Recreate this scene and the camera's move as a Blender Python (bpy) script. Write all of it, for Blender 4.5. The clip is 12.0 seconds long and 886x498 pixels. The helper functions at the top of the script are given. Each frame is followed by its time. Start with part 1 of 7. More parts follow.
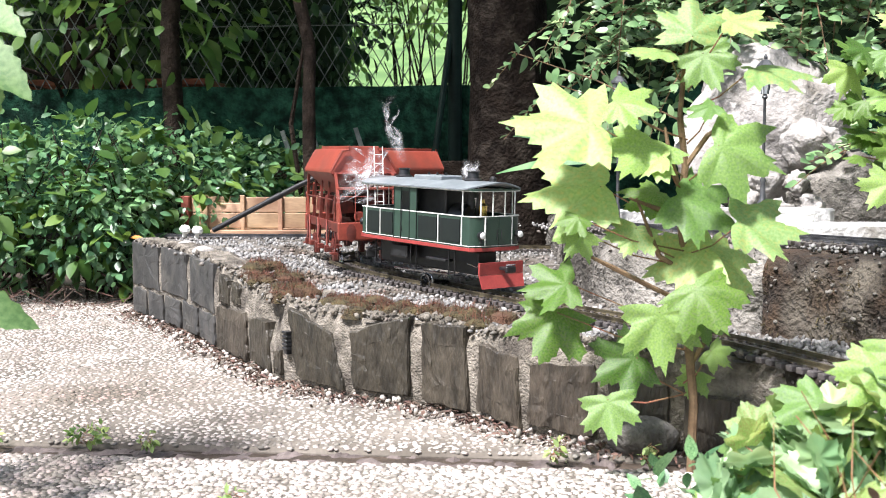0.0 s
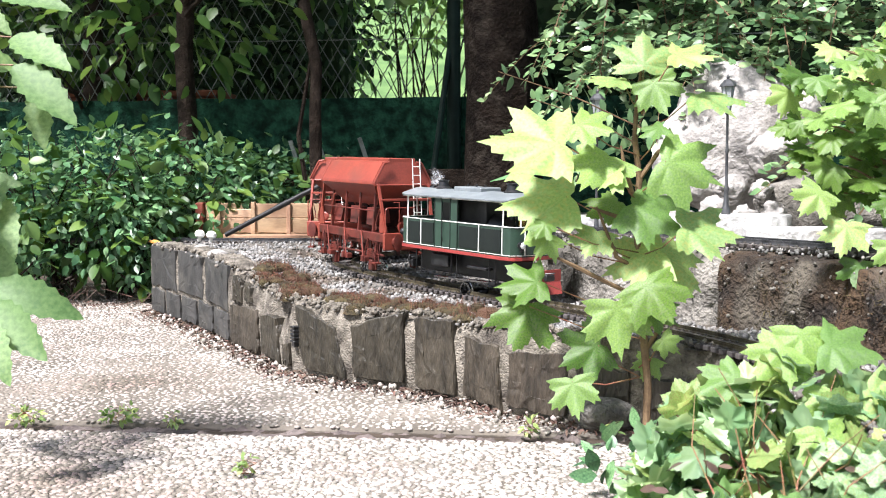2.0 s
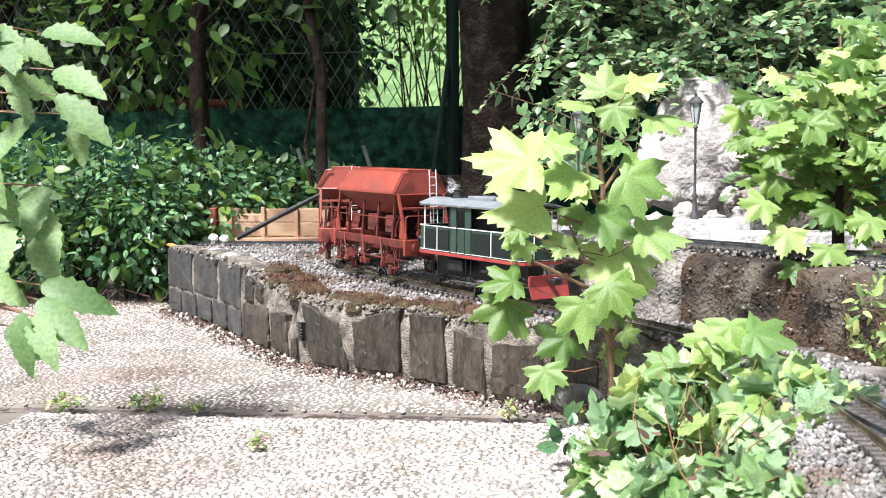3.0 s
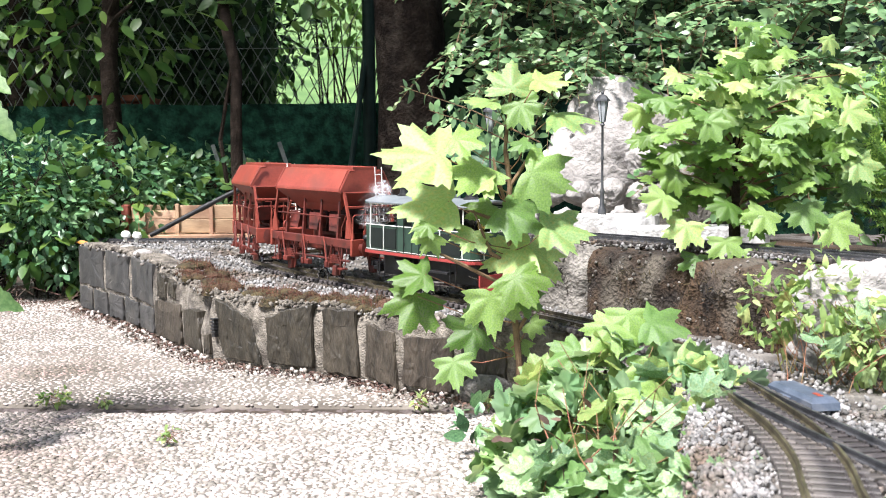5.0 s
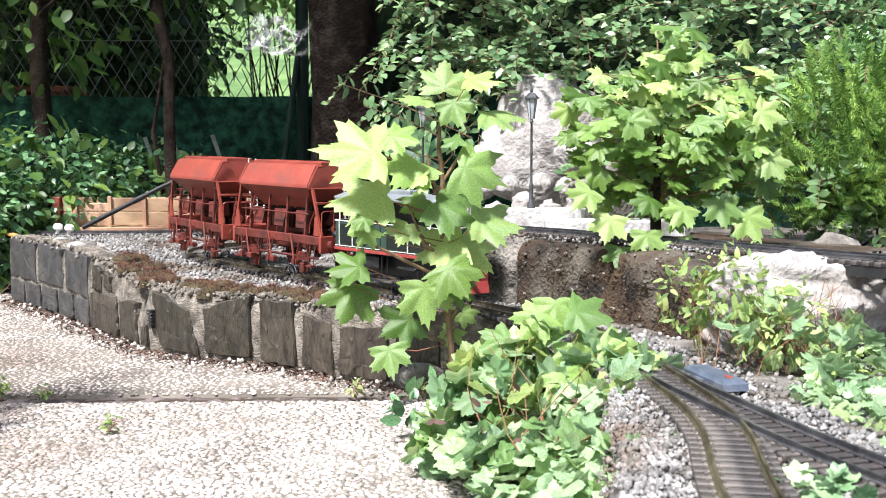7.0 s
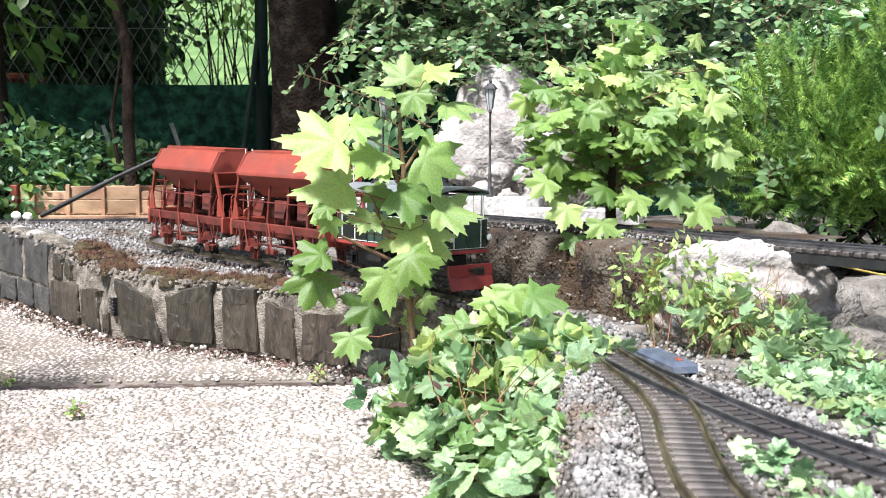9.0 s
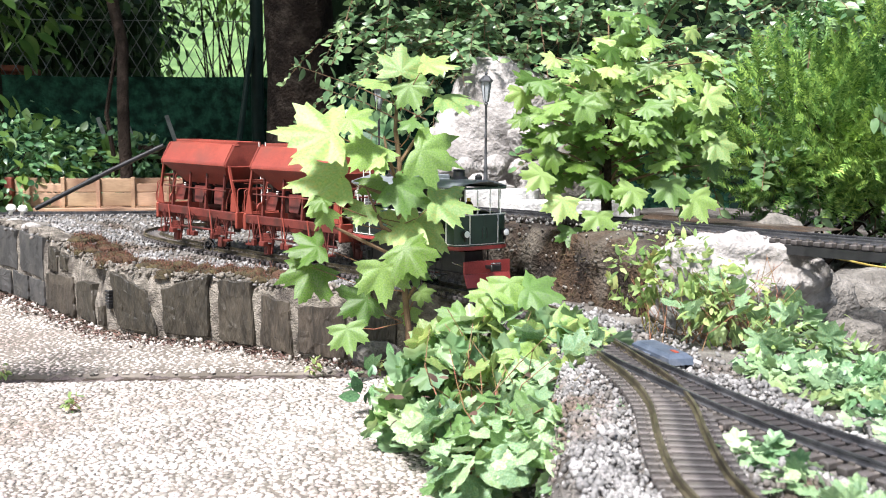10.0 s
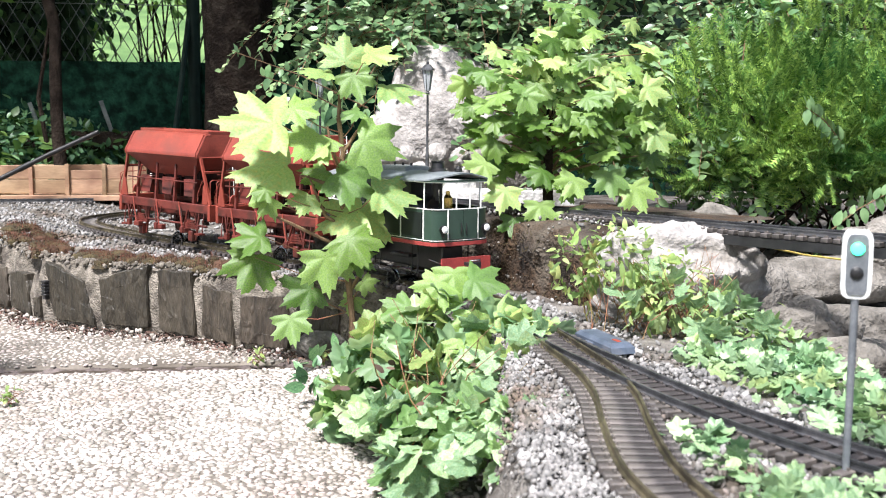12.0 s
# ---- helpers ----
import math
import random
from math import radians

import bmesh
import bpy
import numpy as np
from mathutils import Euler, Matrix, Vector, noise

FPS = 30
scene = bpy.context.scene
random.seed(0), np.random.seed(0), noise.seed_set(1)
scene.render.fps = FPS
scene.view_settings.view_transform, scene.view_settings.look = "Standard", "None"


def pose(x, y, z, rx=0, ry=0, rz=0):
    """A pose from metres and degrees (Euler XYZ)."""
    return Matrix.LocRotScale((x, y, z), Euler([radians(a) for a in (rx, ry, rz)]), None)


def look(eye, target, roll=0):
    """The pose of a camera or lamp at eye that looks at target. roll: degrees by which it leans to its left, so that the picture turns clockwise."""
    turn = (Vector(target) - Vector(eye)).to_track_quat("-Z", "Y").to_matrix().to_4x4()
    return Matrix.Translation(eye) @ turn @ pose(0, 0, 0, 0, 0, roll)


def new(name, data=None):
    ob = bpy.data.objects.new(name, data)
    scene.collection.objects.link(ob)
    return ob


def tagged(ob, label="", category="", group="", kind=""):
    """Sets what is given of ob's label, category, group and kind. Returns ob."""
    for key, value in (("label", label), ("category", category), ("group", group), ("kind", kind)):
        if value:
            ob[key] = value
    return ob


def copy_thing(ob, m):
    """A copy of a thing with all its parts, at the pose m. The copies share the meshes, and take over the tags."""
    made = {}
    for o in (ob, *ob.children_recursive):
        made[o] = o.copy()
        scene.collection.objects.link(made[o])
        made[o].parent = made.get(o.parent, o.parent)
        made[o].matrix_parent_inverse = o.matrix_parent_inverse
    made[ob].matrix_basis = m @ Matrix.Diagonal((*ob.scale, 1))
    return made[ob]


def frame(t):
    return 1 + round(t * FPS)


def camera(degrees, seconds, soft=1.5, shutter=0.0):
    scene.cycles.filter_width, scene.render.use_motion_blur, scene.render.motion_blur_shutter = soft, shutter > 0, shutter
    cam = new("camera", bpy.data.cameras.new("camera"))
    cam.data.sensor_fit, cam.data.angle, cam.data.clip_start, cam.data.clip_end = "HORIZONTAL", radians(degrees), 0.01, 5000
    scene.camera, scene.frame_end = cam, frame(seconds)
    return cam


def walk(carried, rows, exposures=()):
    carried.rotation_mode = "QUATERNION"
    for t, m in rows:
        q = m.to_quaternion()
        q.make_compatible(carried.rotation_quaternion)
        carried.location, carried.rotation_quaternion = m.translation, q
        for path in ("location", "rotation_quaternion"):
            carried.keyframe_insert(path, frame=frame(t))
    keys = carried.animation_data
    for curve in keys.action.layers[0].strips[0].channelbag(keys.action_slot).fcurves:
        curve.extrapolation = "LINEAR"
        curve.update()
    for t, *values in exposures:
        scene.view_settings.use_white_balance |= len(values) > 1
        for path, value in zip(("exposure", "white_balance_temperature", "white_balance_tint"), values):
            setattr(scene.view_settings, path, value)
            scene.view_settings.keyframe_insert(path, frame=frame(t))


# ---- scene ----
# camera: seconds, place, heading, tilt and roll in degrees
cam = camera(46.64, 12.0, soft=1.0)
PATH = [
    (0.0, -0.1403, 0.4061, 0.3942, -5.613, -4.326, -0.020),
    (0.5, -0.1239, 0.3393, 0.3966, -5.767, -4.165, -0.082),
    (1.0, -0.1003, 0.2537, 0.4040, -6.122, -4.144, -0.165),
    (1.5, -0.0907, 0.2155, 0.4061, -6.168, -4.116, -0.150),
    (2.0, -0.0876, 0.2053, 0.4074, -6.069, -4.120, -0.145),
    (2.5, -0.0606, 0.1037, 0.4176, -6.293, -4.091, -0.239),
    (3.0, -0.0299, -0.0030, 0.4287, -6.545, -4.107, -0.347),
    (3.2, -0.0260, -0.0060, 0.4287, -6.490, -4.110, -0.350),
    (4.8, -0.0068, -0.0309, 0.4247, -2.465, -4.245, -0.310),
    (5.0, -0.0068, -0.0309, 0.4247, -2.189, -4.262, -0.308),
    (5.5, -0.0071, -0.0275, 0.4243, -0.590, -4.370, -0.224),
    (6.0, -0.0090, -0.0284, 0.4246, 0.230, -4.483, -0.133),
    (6.5, -0.0095, -0.0593, 0.4262, 0.955, -4.553, -0.053),
    (7.0, -0.0123, -0.1002, 0.4306, 1.663, -4.705, -0.021),
    (7.2, -0.0130, -0.1100, 0.4314, 1.890, -4.765, 0.000),
    (8.8, -0.0185, -0.1415, 0.4334, 3.900, -5.300, 0.150),
    (9.0, -0.0187, -0.1423, 0.4334, 4.007, -5.349, 0.155),
    (9.5, -0.0195, -0.1440, 0.4334, 4.124, -5.536, 0.142),
    (10.0, -0.0192, -0.1425, 0.4336, 4.250, -5.777, 0.130),
    (10.5, -0.0200, -0.1410, 0.4342, 4.522, -5.906, 0.160),
    (11.0, -0.0290, -0.1444, 0.4400, 6.832, -6.264, 0.327),
    (11.5, -0.0302, -0.1468, 0.4416, 7.467, -6.429, 0.389),
    (12.0, -0.0315, -0.1482, 0.4429, 7.768, -6.585, 0.400),
]


def aim(x, y, z, heading, tilt, roll):
    h, p = radians(heading), radians(tilt)
    eye = Vector((x, y, z))
    return look(eye, eye + Vector((math.sin(h) * math.cos(p), math.cos(h) * math.cos(p), math.sin(p))), roll)


EXPOSURES = [(0.0, 1.32), (6.0, 1.26), (12.0, 1.18)]
cam.data.dof.use_dof, cam.data.dof.focus_distance, cam.data.dof.aperture_fstop = True, 2.15, 13.0
walk(cam, [(t, aim(*row)) for t, *row in PATH], EXPOSURES)

# bright, softly veiled sun over the left shoulder, and the sky
world = bpy.data.worlds.new("sky")
scene.world = world
world.use_nodes = True
wn, wl = world.node_tree.nodes, world.node_tree.links
sky = wn.new("ShaderNodeTexSky")
sky.sky_type, sky.sun_disc = "NISHITA", False
sky.sun_elevation, sky.sun_rotation = radians(58), radians(215)
sky.dust_density = 3.0
wl.new(sky.outputs[0], wn["Background"].inputs[0])
wn["Background"].inputs[1].default_value = 0.09
sun_data = bpy.data.lights.new("sun", "SUN")
sun_data.energy, sun_data.angle, sun_data.color = 5.0, radians(9), (0.97, 0.95, 0.98)
sun = new("sun", sun_data)
sun.matrix_world = look((0, 0, 5), (0 + 0.32, 0.42, 4.15))

# ---- materials ----
def rgb(c):
    return (*c, 1.0)


def mat(name, a, b, scale=20.0, rough=0.7, bump=0.3, metal=0.0, fine=8.0, vary=0.0, leaf=0.0, stain=None, stain_scale=3.0, spec=0.5, dist=0.002, stretch=None):
    """Two tones mixed by noise, a finer grain in tone and relief, an optional stain of a third tone, variation from piece to piece, light through leaves."""
    m = bpy.data.materials.new(name)
    m.use_nodes = True
    n, l = m.node_tree.nodes, m.node_tree.links
    bsdf, out = n["Principled BSDF"], n["Material Output"]
    co = n.new("ShaderNodeTexCoord")
    big, small = n.new("ShaderNodeTexNoise"), n.new("ShaderNodeTexNoise")
    big.inputs["Scale"].default_value, small.inputs["Scale"].default_value = scale, scale * fine
    big.inputs["Detail"].default_value, small.inputs["Detail"].default_value = 4, 3
    space = co.outputs["Object"]
    if stretch:
        warp = n.new("ShaderNodeMapping")
        warp.inputs["Rotation"].default_value, warp.inputs["Scale"].default_value = (0, stretch[3], 0), stretch[:3]
        l.new(space, warp.inputs["Vector"])
        space = warp.outputs[0]
    for t in (big, small):
        l.new(space, t.inputs["Vector"])
    ramp = n.new("ShaderNodeValToRGB")
    ramp.color_ramp.elements[0].position, ramp.color_ramp.elements[1].position = 0.35, 0.65
    ramp.color_ramp.elements[0].color, ramp.color_ramp.elements[1].color = rgb(a), rgb(b)
    l.new(big.outputs["Fac"], ramp.inputs["Fac"])
    col = ramp.outputs["Color"]
    grain = n.new("ShaderNodeMix")
    grain.data_type, grain.blend_type = "RGBA", "OVERLAY"
    grain.inputs["Factor"].default_value = 0.12 if leaf else 0.35
    l.new(col, grain.inputs["A"])
    l.new(small.outputs["Fac"], grain.inputs["B"])
    col = grain.outputs["Result"]
    if stain:
        st, sr, sm = n.new("ShaderNodeTexNoise"), n.new("ShaderNodeValToRGB"), n.new("ShaderNodeMix")
        st.inputs["Scale"].default_value, st.inputs["Detail"].default_value = stain_scale, 5
        sr.color_ramp.elements[0].position, sr.color_ramp.elements[1].position = 0.5, 0.68
        sm.data_type = "RGBA"
        l.new(co.outputs["Object"], st.inputs["Vector"])
        l.new(st.outputs["Fac"], sr.inputs["Fac"])
        l.new(sr.outputs["Color"], sm.inputs["Factor"])
        l.new(col, sm.inputs["A"])
        sm.inputs["B"].default_value = rgb(stain)
        col = sm.outputs["Result"]
    if vary:
        info, geo = n.new("ShaderNodeObjectInfo"), n.new("ShaderNodeNewGeometry")
        add, rng, hsv = n.new("ShaderNodeMath"), n.new("ShaderNodeMapRange"), n.new("ShaderNodeHueSaturation")
        add.operation = "ADD"
        frac = n.new("ShaderNodeMath")
        frac.operation = "FRACT"
        l.new(info.outputs["Random"], add.inputs[0])
        l.new(geo.outputs["Random Per Island"], add.inputs[1])
        l.new(add.outputs[0], frac.inputs[0])
        rng.inputs["To Min"].default_value, rng.inputs["To Max"].default_value = 1 - vary, 1 + vary
        l.new(frac.outputs[0], rng.inputs["Value"])
        l.new(rng.outputs[0], hsv.inputs["Value"])
        hue = n.new("ShaderNodeMapRange")
        hue.inputs["To Min"].default_value, hue.inputs["To Max"].default_value = 0.5 + 0.05 * vary, 0.5 - 0.06 * vary
        l.new(frac.outputs[0], hue.inputs["Value"])
        l.new(hue.outputs[0], hsv.inputs["Hue"])
        l.new(col, hsv.inputs["Color"])
        col = hsv.outputs["Color"]
    l.new(col, bsdf.inputs["Base Color"])
    bsdf.inputs["Roughness"].default_value, bsdf.inputs["Metallic"].default_value = rough, metal
    bsdf.inputs["Specular IOR Level"].default_value = spec
    if bump:
        bp = n.new("ShaderNodeBump")
        bp.inputs["Strength"].default_value, bp.inputs["Distance"].default_value = bump, dist
        l.new(small.outputs["Fac"], bp.inputs["Height"])
        l.new(bp.outputs[0], bsdf.inputs["Normal"])
    if leaf:
        tr, mx = n.new("ShaderNodeBsdfTranslucent"), n.new("ShaderNodeMixShader")
        mx.inputs[0].default_value = leaf
        hs = n.new("ShaderNodeHueSaturation")
        hs.inputs["Hue"].default_value, hs.inputs["Value"].default_value = 0.487, 1.45
        l.new(col, hs.inputs["Color"])
        l.new(hs.outputs["Color"], tr.inputs["Color"])
        l.new(bsdf.outputs[0], mx.inputs[1])
        l.new(tr.outputs[0], mx.inputs[2])
        l.new(mx.outputs[0], out.inputs["Surface"])
    return m


def glow(name, color, strength):
    m = bpy.data.materials.new(name)
    m.use_nodes = True
    b = m.node_tree.nodes["Principled BSDF"]
    b.inputs["Base Color"].default_value = rgb(color)
    b.inputs["Emission Color"].default_value = rgb(color)
    b.inputs["Emission Strength"].default_value = strength
    return m


EARTH = mat("earth", (0.022, 0.015, 0.01), (0.06, 0.042, 0.028), 6, 0.95, 0.6, fine=12, dist=0.01)
GRIT = mat("gritty_soil", (0.07, 0.06, 0.05), (0.2, 0.185, 0.165), 16, 0.95, 1.0, fine=12, stain=(0.045, 0.03, 0.018), stain_scale=7, dist=0.008)
PAVE = mat("exposed_aggregate_concrete", (0.1, 0.085, 0.068), (0.19, 0.165, 0.138), 5, 0.9, 0.6, fine=30, stain=(0.07, 0.058, 0.045), stain_scale=2.2)
PEBBLE = mat("pebbles", (0.27, 0.237, 0.208), (0.46, 0.415, 0.37), 9, 0.75, 0.15, vary=0.5, stain=(0.205, 0.16, 0.128), stain_scale=1.7)
JOINT = mat("damp_joint", (0.07, 0.055, 0.05), (0.16, 0.13, 0.12), 14, 0.95, 0.8)
SLATE = mat("dark_slate", (0.022, 0.018, 0.0125), (0.056, 0.046, 0.033), 34, 0.5, 1.0, fine=4, vary=0.22, stain=(0.07, 0.058, 0.042), stain_scale=16, dist=0.006, stretch=(1.6, 1.6, 0.35, 0.45))
BLOCK = mat("grey_block", (0.026, 0.026, 0.025), (0.052, 0.05, 0.048), 24, 0.65, 0.5, fine=6, vary=0.15, stain=(0.075, 0.07, 0.062), stain_scale=13, stretch=(1.0, 1.0, 0.5, 0.2))
MORTAR = mat("mortar", (0.095, 0.083, 0.065), (0.26, 0.23, 0.19), 45, 0.95, 1.0, fine=5, stain=(0.06, 0.05, 0.04), stain_scale=22, dist=0.007)
CHIPS = mat("pale_chippings", (0.1, 0.097, 0.092), (0.3, 0.29, 0.275), 30, 0.85, 0.3, vary=0.5, stain=(0.12, 0.09, 0.062), stain_scale=8)
BALLAST = mat("ballast", (0.11, 0.108, 0.105), (0.28, 0.272, 0.26), 30, 0.8, 0.2, vary=0.45, stain=(0.1, 0.075, 0.052), stain_scale=7)
MOSS = mat("moss", (0.03, 0.022, 0.01), (0.085, 0.066, 0.026), 40, 0.95, 0.9, fine=10, stain=(0.085, 0.04, 0.022), stain_scale=13, dist=0.006)
MOSS_STALK = mat("moss_stalks", (0.075, 0.028, 0.016), (0.16, 0.068, 0.036), 40, 0.8, 0, vary=0.4)
GRANITE = mat("pale_rock", (0.23, 0.215, 0.2), (0.44, 0.415, 0.39), 10, 0.92, 0.9, fine=9, stain=(0.15, 0.135, 0.115), stain_scale=9, dist=0.008)
BROWN_ROCK = mat("mossy_concrete", (0.018, 0.012, 0.008), (0.06, 0.034, 0.016), 14, 0.95, 1.0, fine=9, stain=(0.1, 0.085, 0.065), stain_scale=9, dist=0.012)
GREY_ROCK = mat("weathered_concrete", (0.09, 0.082, 0.07), (0.25, 0.232, 0.205), 14, 0.92, 1.0, fine=8, stain=(0.045, 0.04, 0.033), stain_scale=8, dist=0.01)
RAIL = mat("weathered_brass_rail", (0.06, 0.05, 0.035), (0.2, 0.17, 0.11), 30, 0.42, 0.15, metal=0.7)
RAIL_DARK = mat("dark_rail", (0.035, 0.036, 0.04), (0.1, 0.1, 0.105), 30, 0.4, 0.1, metal=0.4)
SLEEPER = mat("plastic_sleeper", (0.03, 0.026, 0.025), (0.07, 0.062, 0.06), 40, 0.6, 0.3, vary=0.2, stain=(0.13, 0.115, 0.1), stain_scale=18)
GREEN = mat("green_loco_paint", (0.022, 0.044, 0.032), (0.03, 0.058, 0.042), 30, 0.32, 0.04, fine=20)
# near black: shade of the bays and cab is mixed into this green
DARKGREEN = mat("shade_dark_green", (0.004, 0.007, 0.006), (0.007, 0.011, 0.009), 30, 0.5, 0.05)
CREAM = mat("white_lining", (0.72, 0.72, 0.66), (0.82, 0.82, 0.78), 40, 0.45, 0)
REDPAINT = mat("red_frame_paint", (0.25, 0.036, 0.034), (0.32, 0.052, 0.046), 40, 0.38, 0.08)
RUST = mat("oxide_red_paint", (0.2, 0.038, 0.025), (0.255, 0.052, 0.034), 18, 0.42, 0.06, fine=14, stain=(0.165, 0.043, 0.03), stain_scale=14)
# the wagon's oxide red again, darkened for the shade in the frame
RUST_DARK = mat("shaded_oxide_red", (0.075, 0.014, 0.01), (0.135, 0.026, 0.018), 40, 0.5, 0.1, stain=(0.04, 0.015, 0.01), stain_scale=25)
# soot and the shade under the hopper together in one dark red
SOOT_SHADE = mat("sooty_shaded_red", (0.007, 0.003, 0.0025), (0.02, 0.007, 0.005), 30, 0.7, 0.15, stain=(0.04, 0.016, 0.011), stain_scale=30, spec=0.2)
ROOF = mat("grey_roof", (0.14, 0.16, 0.17), (0.2, 0.22, 0.23), 30, 0.35, 0.05)
BLACK = mat("black_metal", (0.008, 0.008, 0.009), (0.02, 0.02, 0.021), 60, 0.38, 0.1)
STEEL = mat("bright_steel", (0.4, 0.4, 0.4), (0.6, 0.6, 0.6), 60, 0.25, 0.05, metal=1.0)
BRASS = mat("brass", (0.7, 0.48, 0.15), (0.8, 0.58, 0.22), 60, 0.25, 0, metal=1.0)
LENS = mat("white_lamp_glass", (0.85, 0.85, 0.82), (0.9, 0.9, 0.88), 60, 0.15, 0)
PINE = mat("pale_pine", (0.3, 0.185, 0.105), (0.47, 0.32, 0.2), 12, 0.7, 0.3, fine=14, vary=0.2, stain=(0.2, 0.11, 0.065), stain_scale=6, stretch=(0.25, 1.0, 1.0, 0.0))
PINE_RED = mat("red_stained_end", (0.22, 0.05, 0.03), (0.33, 0.09, 0.06), 12, 0.7, 0.3)
BARK = mat("bark", (0.016, 0.011, 0.008), (0.045, 0.033, 0.025), 25, 0.95, 1.0, fine=6, dist=0.01, spec=0.15)
BARK_DARK = mat("cherry_bark", (0.006, 0.004, 0.003), (0.016, 0.011, 0.008), 14, 0.9, 1.0, fine=7, stain=(0.035, 0.028, 0.022), stain_scale=22, dist=0.012, spec=0.12)
TWIG = mat("twig", (0.1, 0.06, 0.03), (0.2, 0.13, 0.07), 40, 0.8, 0.3)
STALK = mat("reddish_stalk", (0.14, 0.12, 0.04), (0.26, 0.09, 0.06), 30, 0.6, 0.1)
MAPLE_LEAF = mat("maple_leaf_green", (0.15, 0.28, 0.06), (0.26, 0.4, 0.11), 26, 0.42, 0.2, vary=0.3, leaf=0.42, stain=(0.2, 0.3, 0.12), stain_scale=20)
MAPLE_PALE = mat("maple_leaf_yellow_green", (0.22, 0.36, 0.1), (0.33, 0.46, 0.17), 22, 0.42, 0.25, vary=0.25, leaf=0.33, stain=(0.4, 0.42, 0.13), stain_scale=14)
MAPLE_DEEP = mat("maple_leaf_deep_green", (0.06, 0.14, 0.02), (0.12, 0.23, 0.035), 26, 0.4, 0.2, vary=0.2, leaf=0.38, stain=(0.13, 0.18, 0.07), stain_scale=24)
HERB_LEAF = mat("columbine_leaf", (0.13, 0.26, 0.12), (0.33, 0.46, 0.27), 14, 0.42, 0.25, vary=0.38, leaf=0.3, stain=(0.26, 0.34, 0.14), stain_scale=9)
HERB_YOUNG = mat("young_yellow_leaf", (0.22, 0.35, 0.09), (0.36, 0.47, 0.18), 18, 0.45, 0.2, vary=0.3, leaf=0.4, stain=(0.34, 0.26, 0.1), stain_scale=22)
WEED_LEAF = mat("weed_leaf", (0.15, 0.26, 0.07), (0.33, 0.43, 0.16), 20, 0.5, 0.15, vary=0.4, leaf=0.4, stain=(0.3, 0.38, 0.17), stain_scale=12)
VINE_LEAF = mat("vine_leaf", (0.1, 0.2, 0.06), (0.18, 0.3, 0.1), 18, 0.42, 0.3, vary=0.2, leaf=0.35)
BUSH_LEAF = mat("bush_leaf", (0.045, 0.13, 0.055), (0.14, 0.28, 0.125), 12, 0.38, 0.1, vary=0.5, leaf=0.25)
SMALL_LEAF = mat("cotoneaster_leaf", (0.08, 0.17, 0.065), (0.22, 0.34, 0.16), 12, 0.32, 0.1, vary=0.4, leaf=0.15)
YEW_LEAF = mat("yew_needles", (0.035, 0.12, 0.025), (0.21, 0.36, 0.08), 6, 0.5, 0, vary=0.5, leaf=0.12, spec=0.25)
# near-black green: the hedge's deep shade is put into its colour
DARK_LEAF = mat("deep_shade_leaf", (0.004, 0.011, 0.005), (0.013, 0.03, 0.011), 3, 0.6, 0, vary=0.5, leaf=0.15, spec=0.12)
# leaf green darkened to stand in for dim shade
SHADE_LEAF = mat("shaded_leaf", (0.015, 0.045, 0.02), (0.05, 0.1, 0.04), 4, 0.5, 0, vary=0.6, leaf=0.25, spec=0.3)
MID_LEAF = mat("tree_leaf", (0.035, 0.09, 0.02), (0.09, 0.18, 0.035), 4, 0.45, 0, vary=0.45, leaf=0.35)
DRY_LEAF = mat("dry_litter", (0.045, 0.026, 0.018), (0.12, 0.072, 0.05), 12, 0.8, 0.1, vary=0.4)
LAWN = mat("sunlit_lawn", (0.06, 0.125, 0.035), (0.14, 0.23, 0.075), 3, 0.9, 0.6, fine=12, stain=(0.05, 0.11, 0.03), stain_scale=1.1)
NET = mat("green_shade_net", (0.004, 0.02, 0.012), (0.02, 0.075, 0.045), 26, 0.8, 0.8, fine=4, stain=(0.003, 0.012, 0.008), stain_scale=19, spec=0.1, dist=0.01)
WIRE = mat("fence_wire", (0.12, 0.13, 0.12), (0.22, 0.24, 0.22), 20, 0.5, 0, metal=0.3)
POST = mat("green_post", (0.004, 0.014, 0.01), (0.008, 0.022, 0.016), 20, 0.5, 0.05, spec=0.2)
TERRA = mat("terracotta", (0.2, 0.06, 0.03), (0.28, 0.1, 0.05), 10, 0.8, 0.2)
WHITE_STONE = mat("white_slab", (0.36, 0.355, 0.345), (0.62, 0.61, 0.595), 14, 0.85, 0.9, fine=7, stain=(0.2, 0.185, 0.16), stain_scale=14, dist=0.005)
BLUEGREY = mat("blue_grey_plastic", (0.05, 0.065, 0.09), (0.08, 0.1, 0.135), 40, 0.5, 0.1, stain=(0.14, 0.15, 0.17), stain_scale=20)
LAMP_GREY = mat("model_lamp_paint", (0.035, 0.037, 0.04), (0.07, 0.072, 0.075), 60, 0.4, 0.1)
LAMP_PANE = mat("frosted_pane", (0.3, 0.32, 0.33), (0.4, 0.42, 0.43), 60, 0.2, 0)
SIGNAL_GREY = mat("signal_grey", (0.09, 0.1, 0.11), (0.14, 0.15, 0.16), 60, 0.5, 0.1)
SIGNAL_RIM = mat("signal_rim", (0.6, 0.62, 0.6), (0.7, 0.72, 0.7), 60, 0.5, 0)
GREEN_LIGHT = glow("green_signal_light", (0.05, 1.0, 0.45), 2.2)
ORANGE = mat("red_plastic", (0.25, 0.04, 0.02), (0.32, 0.06, 0.03), 30, 0.5, 0)


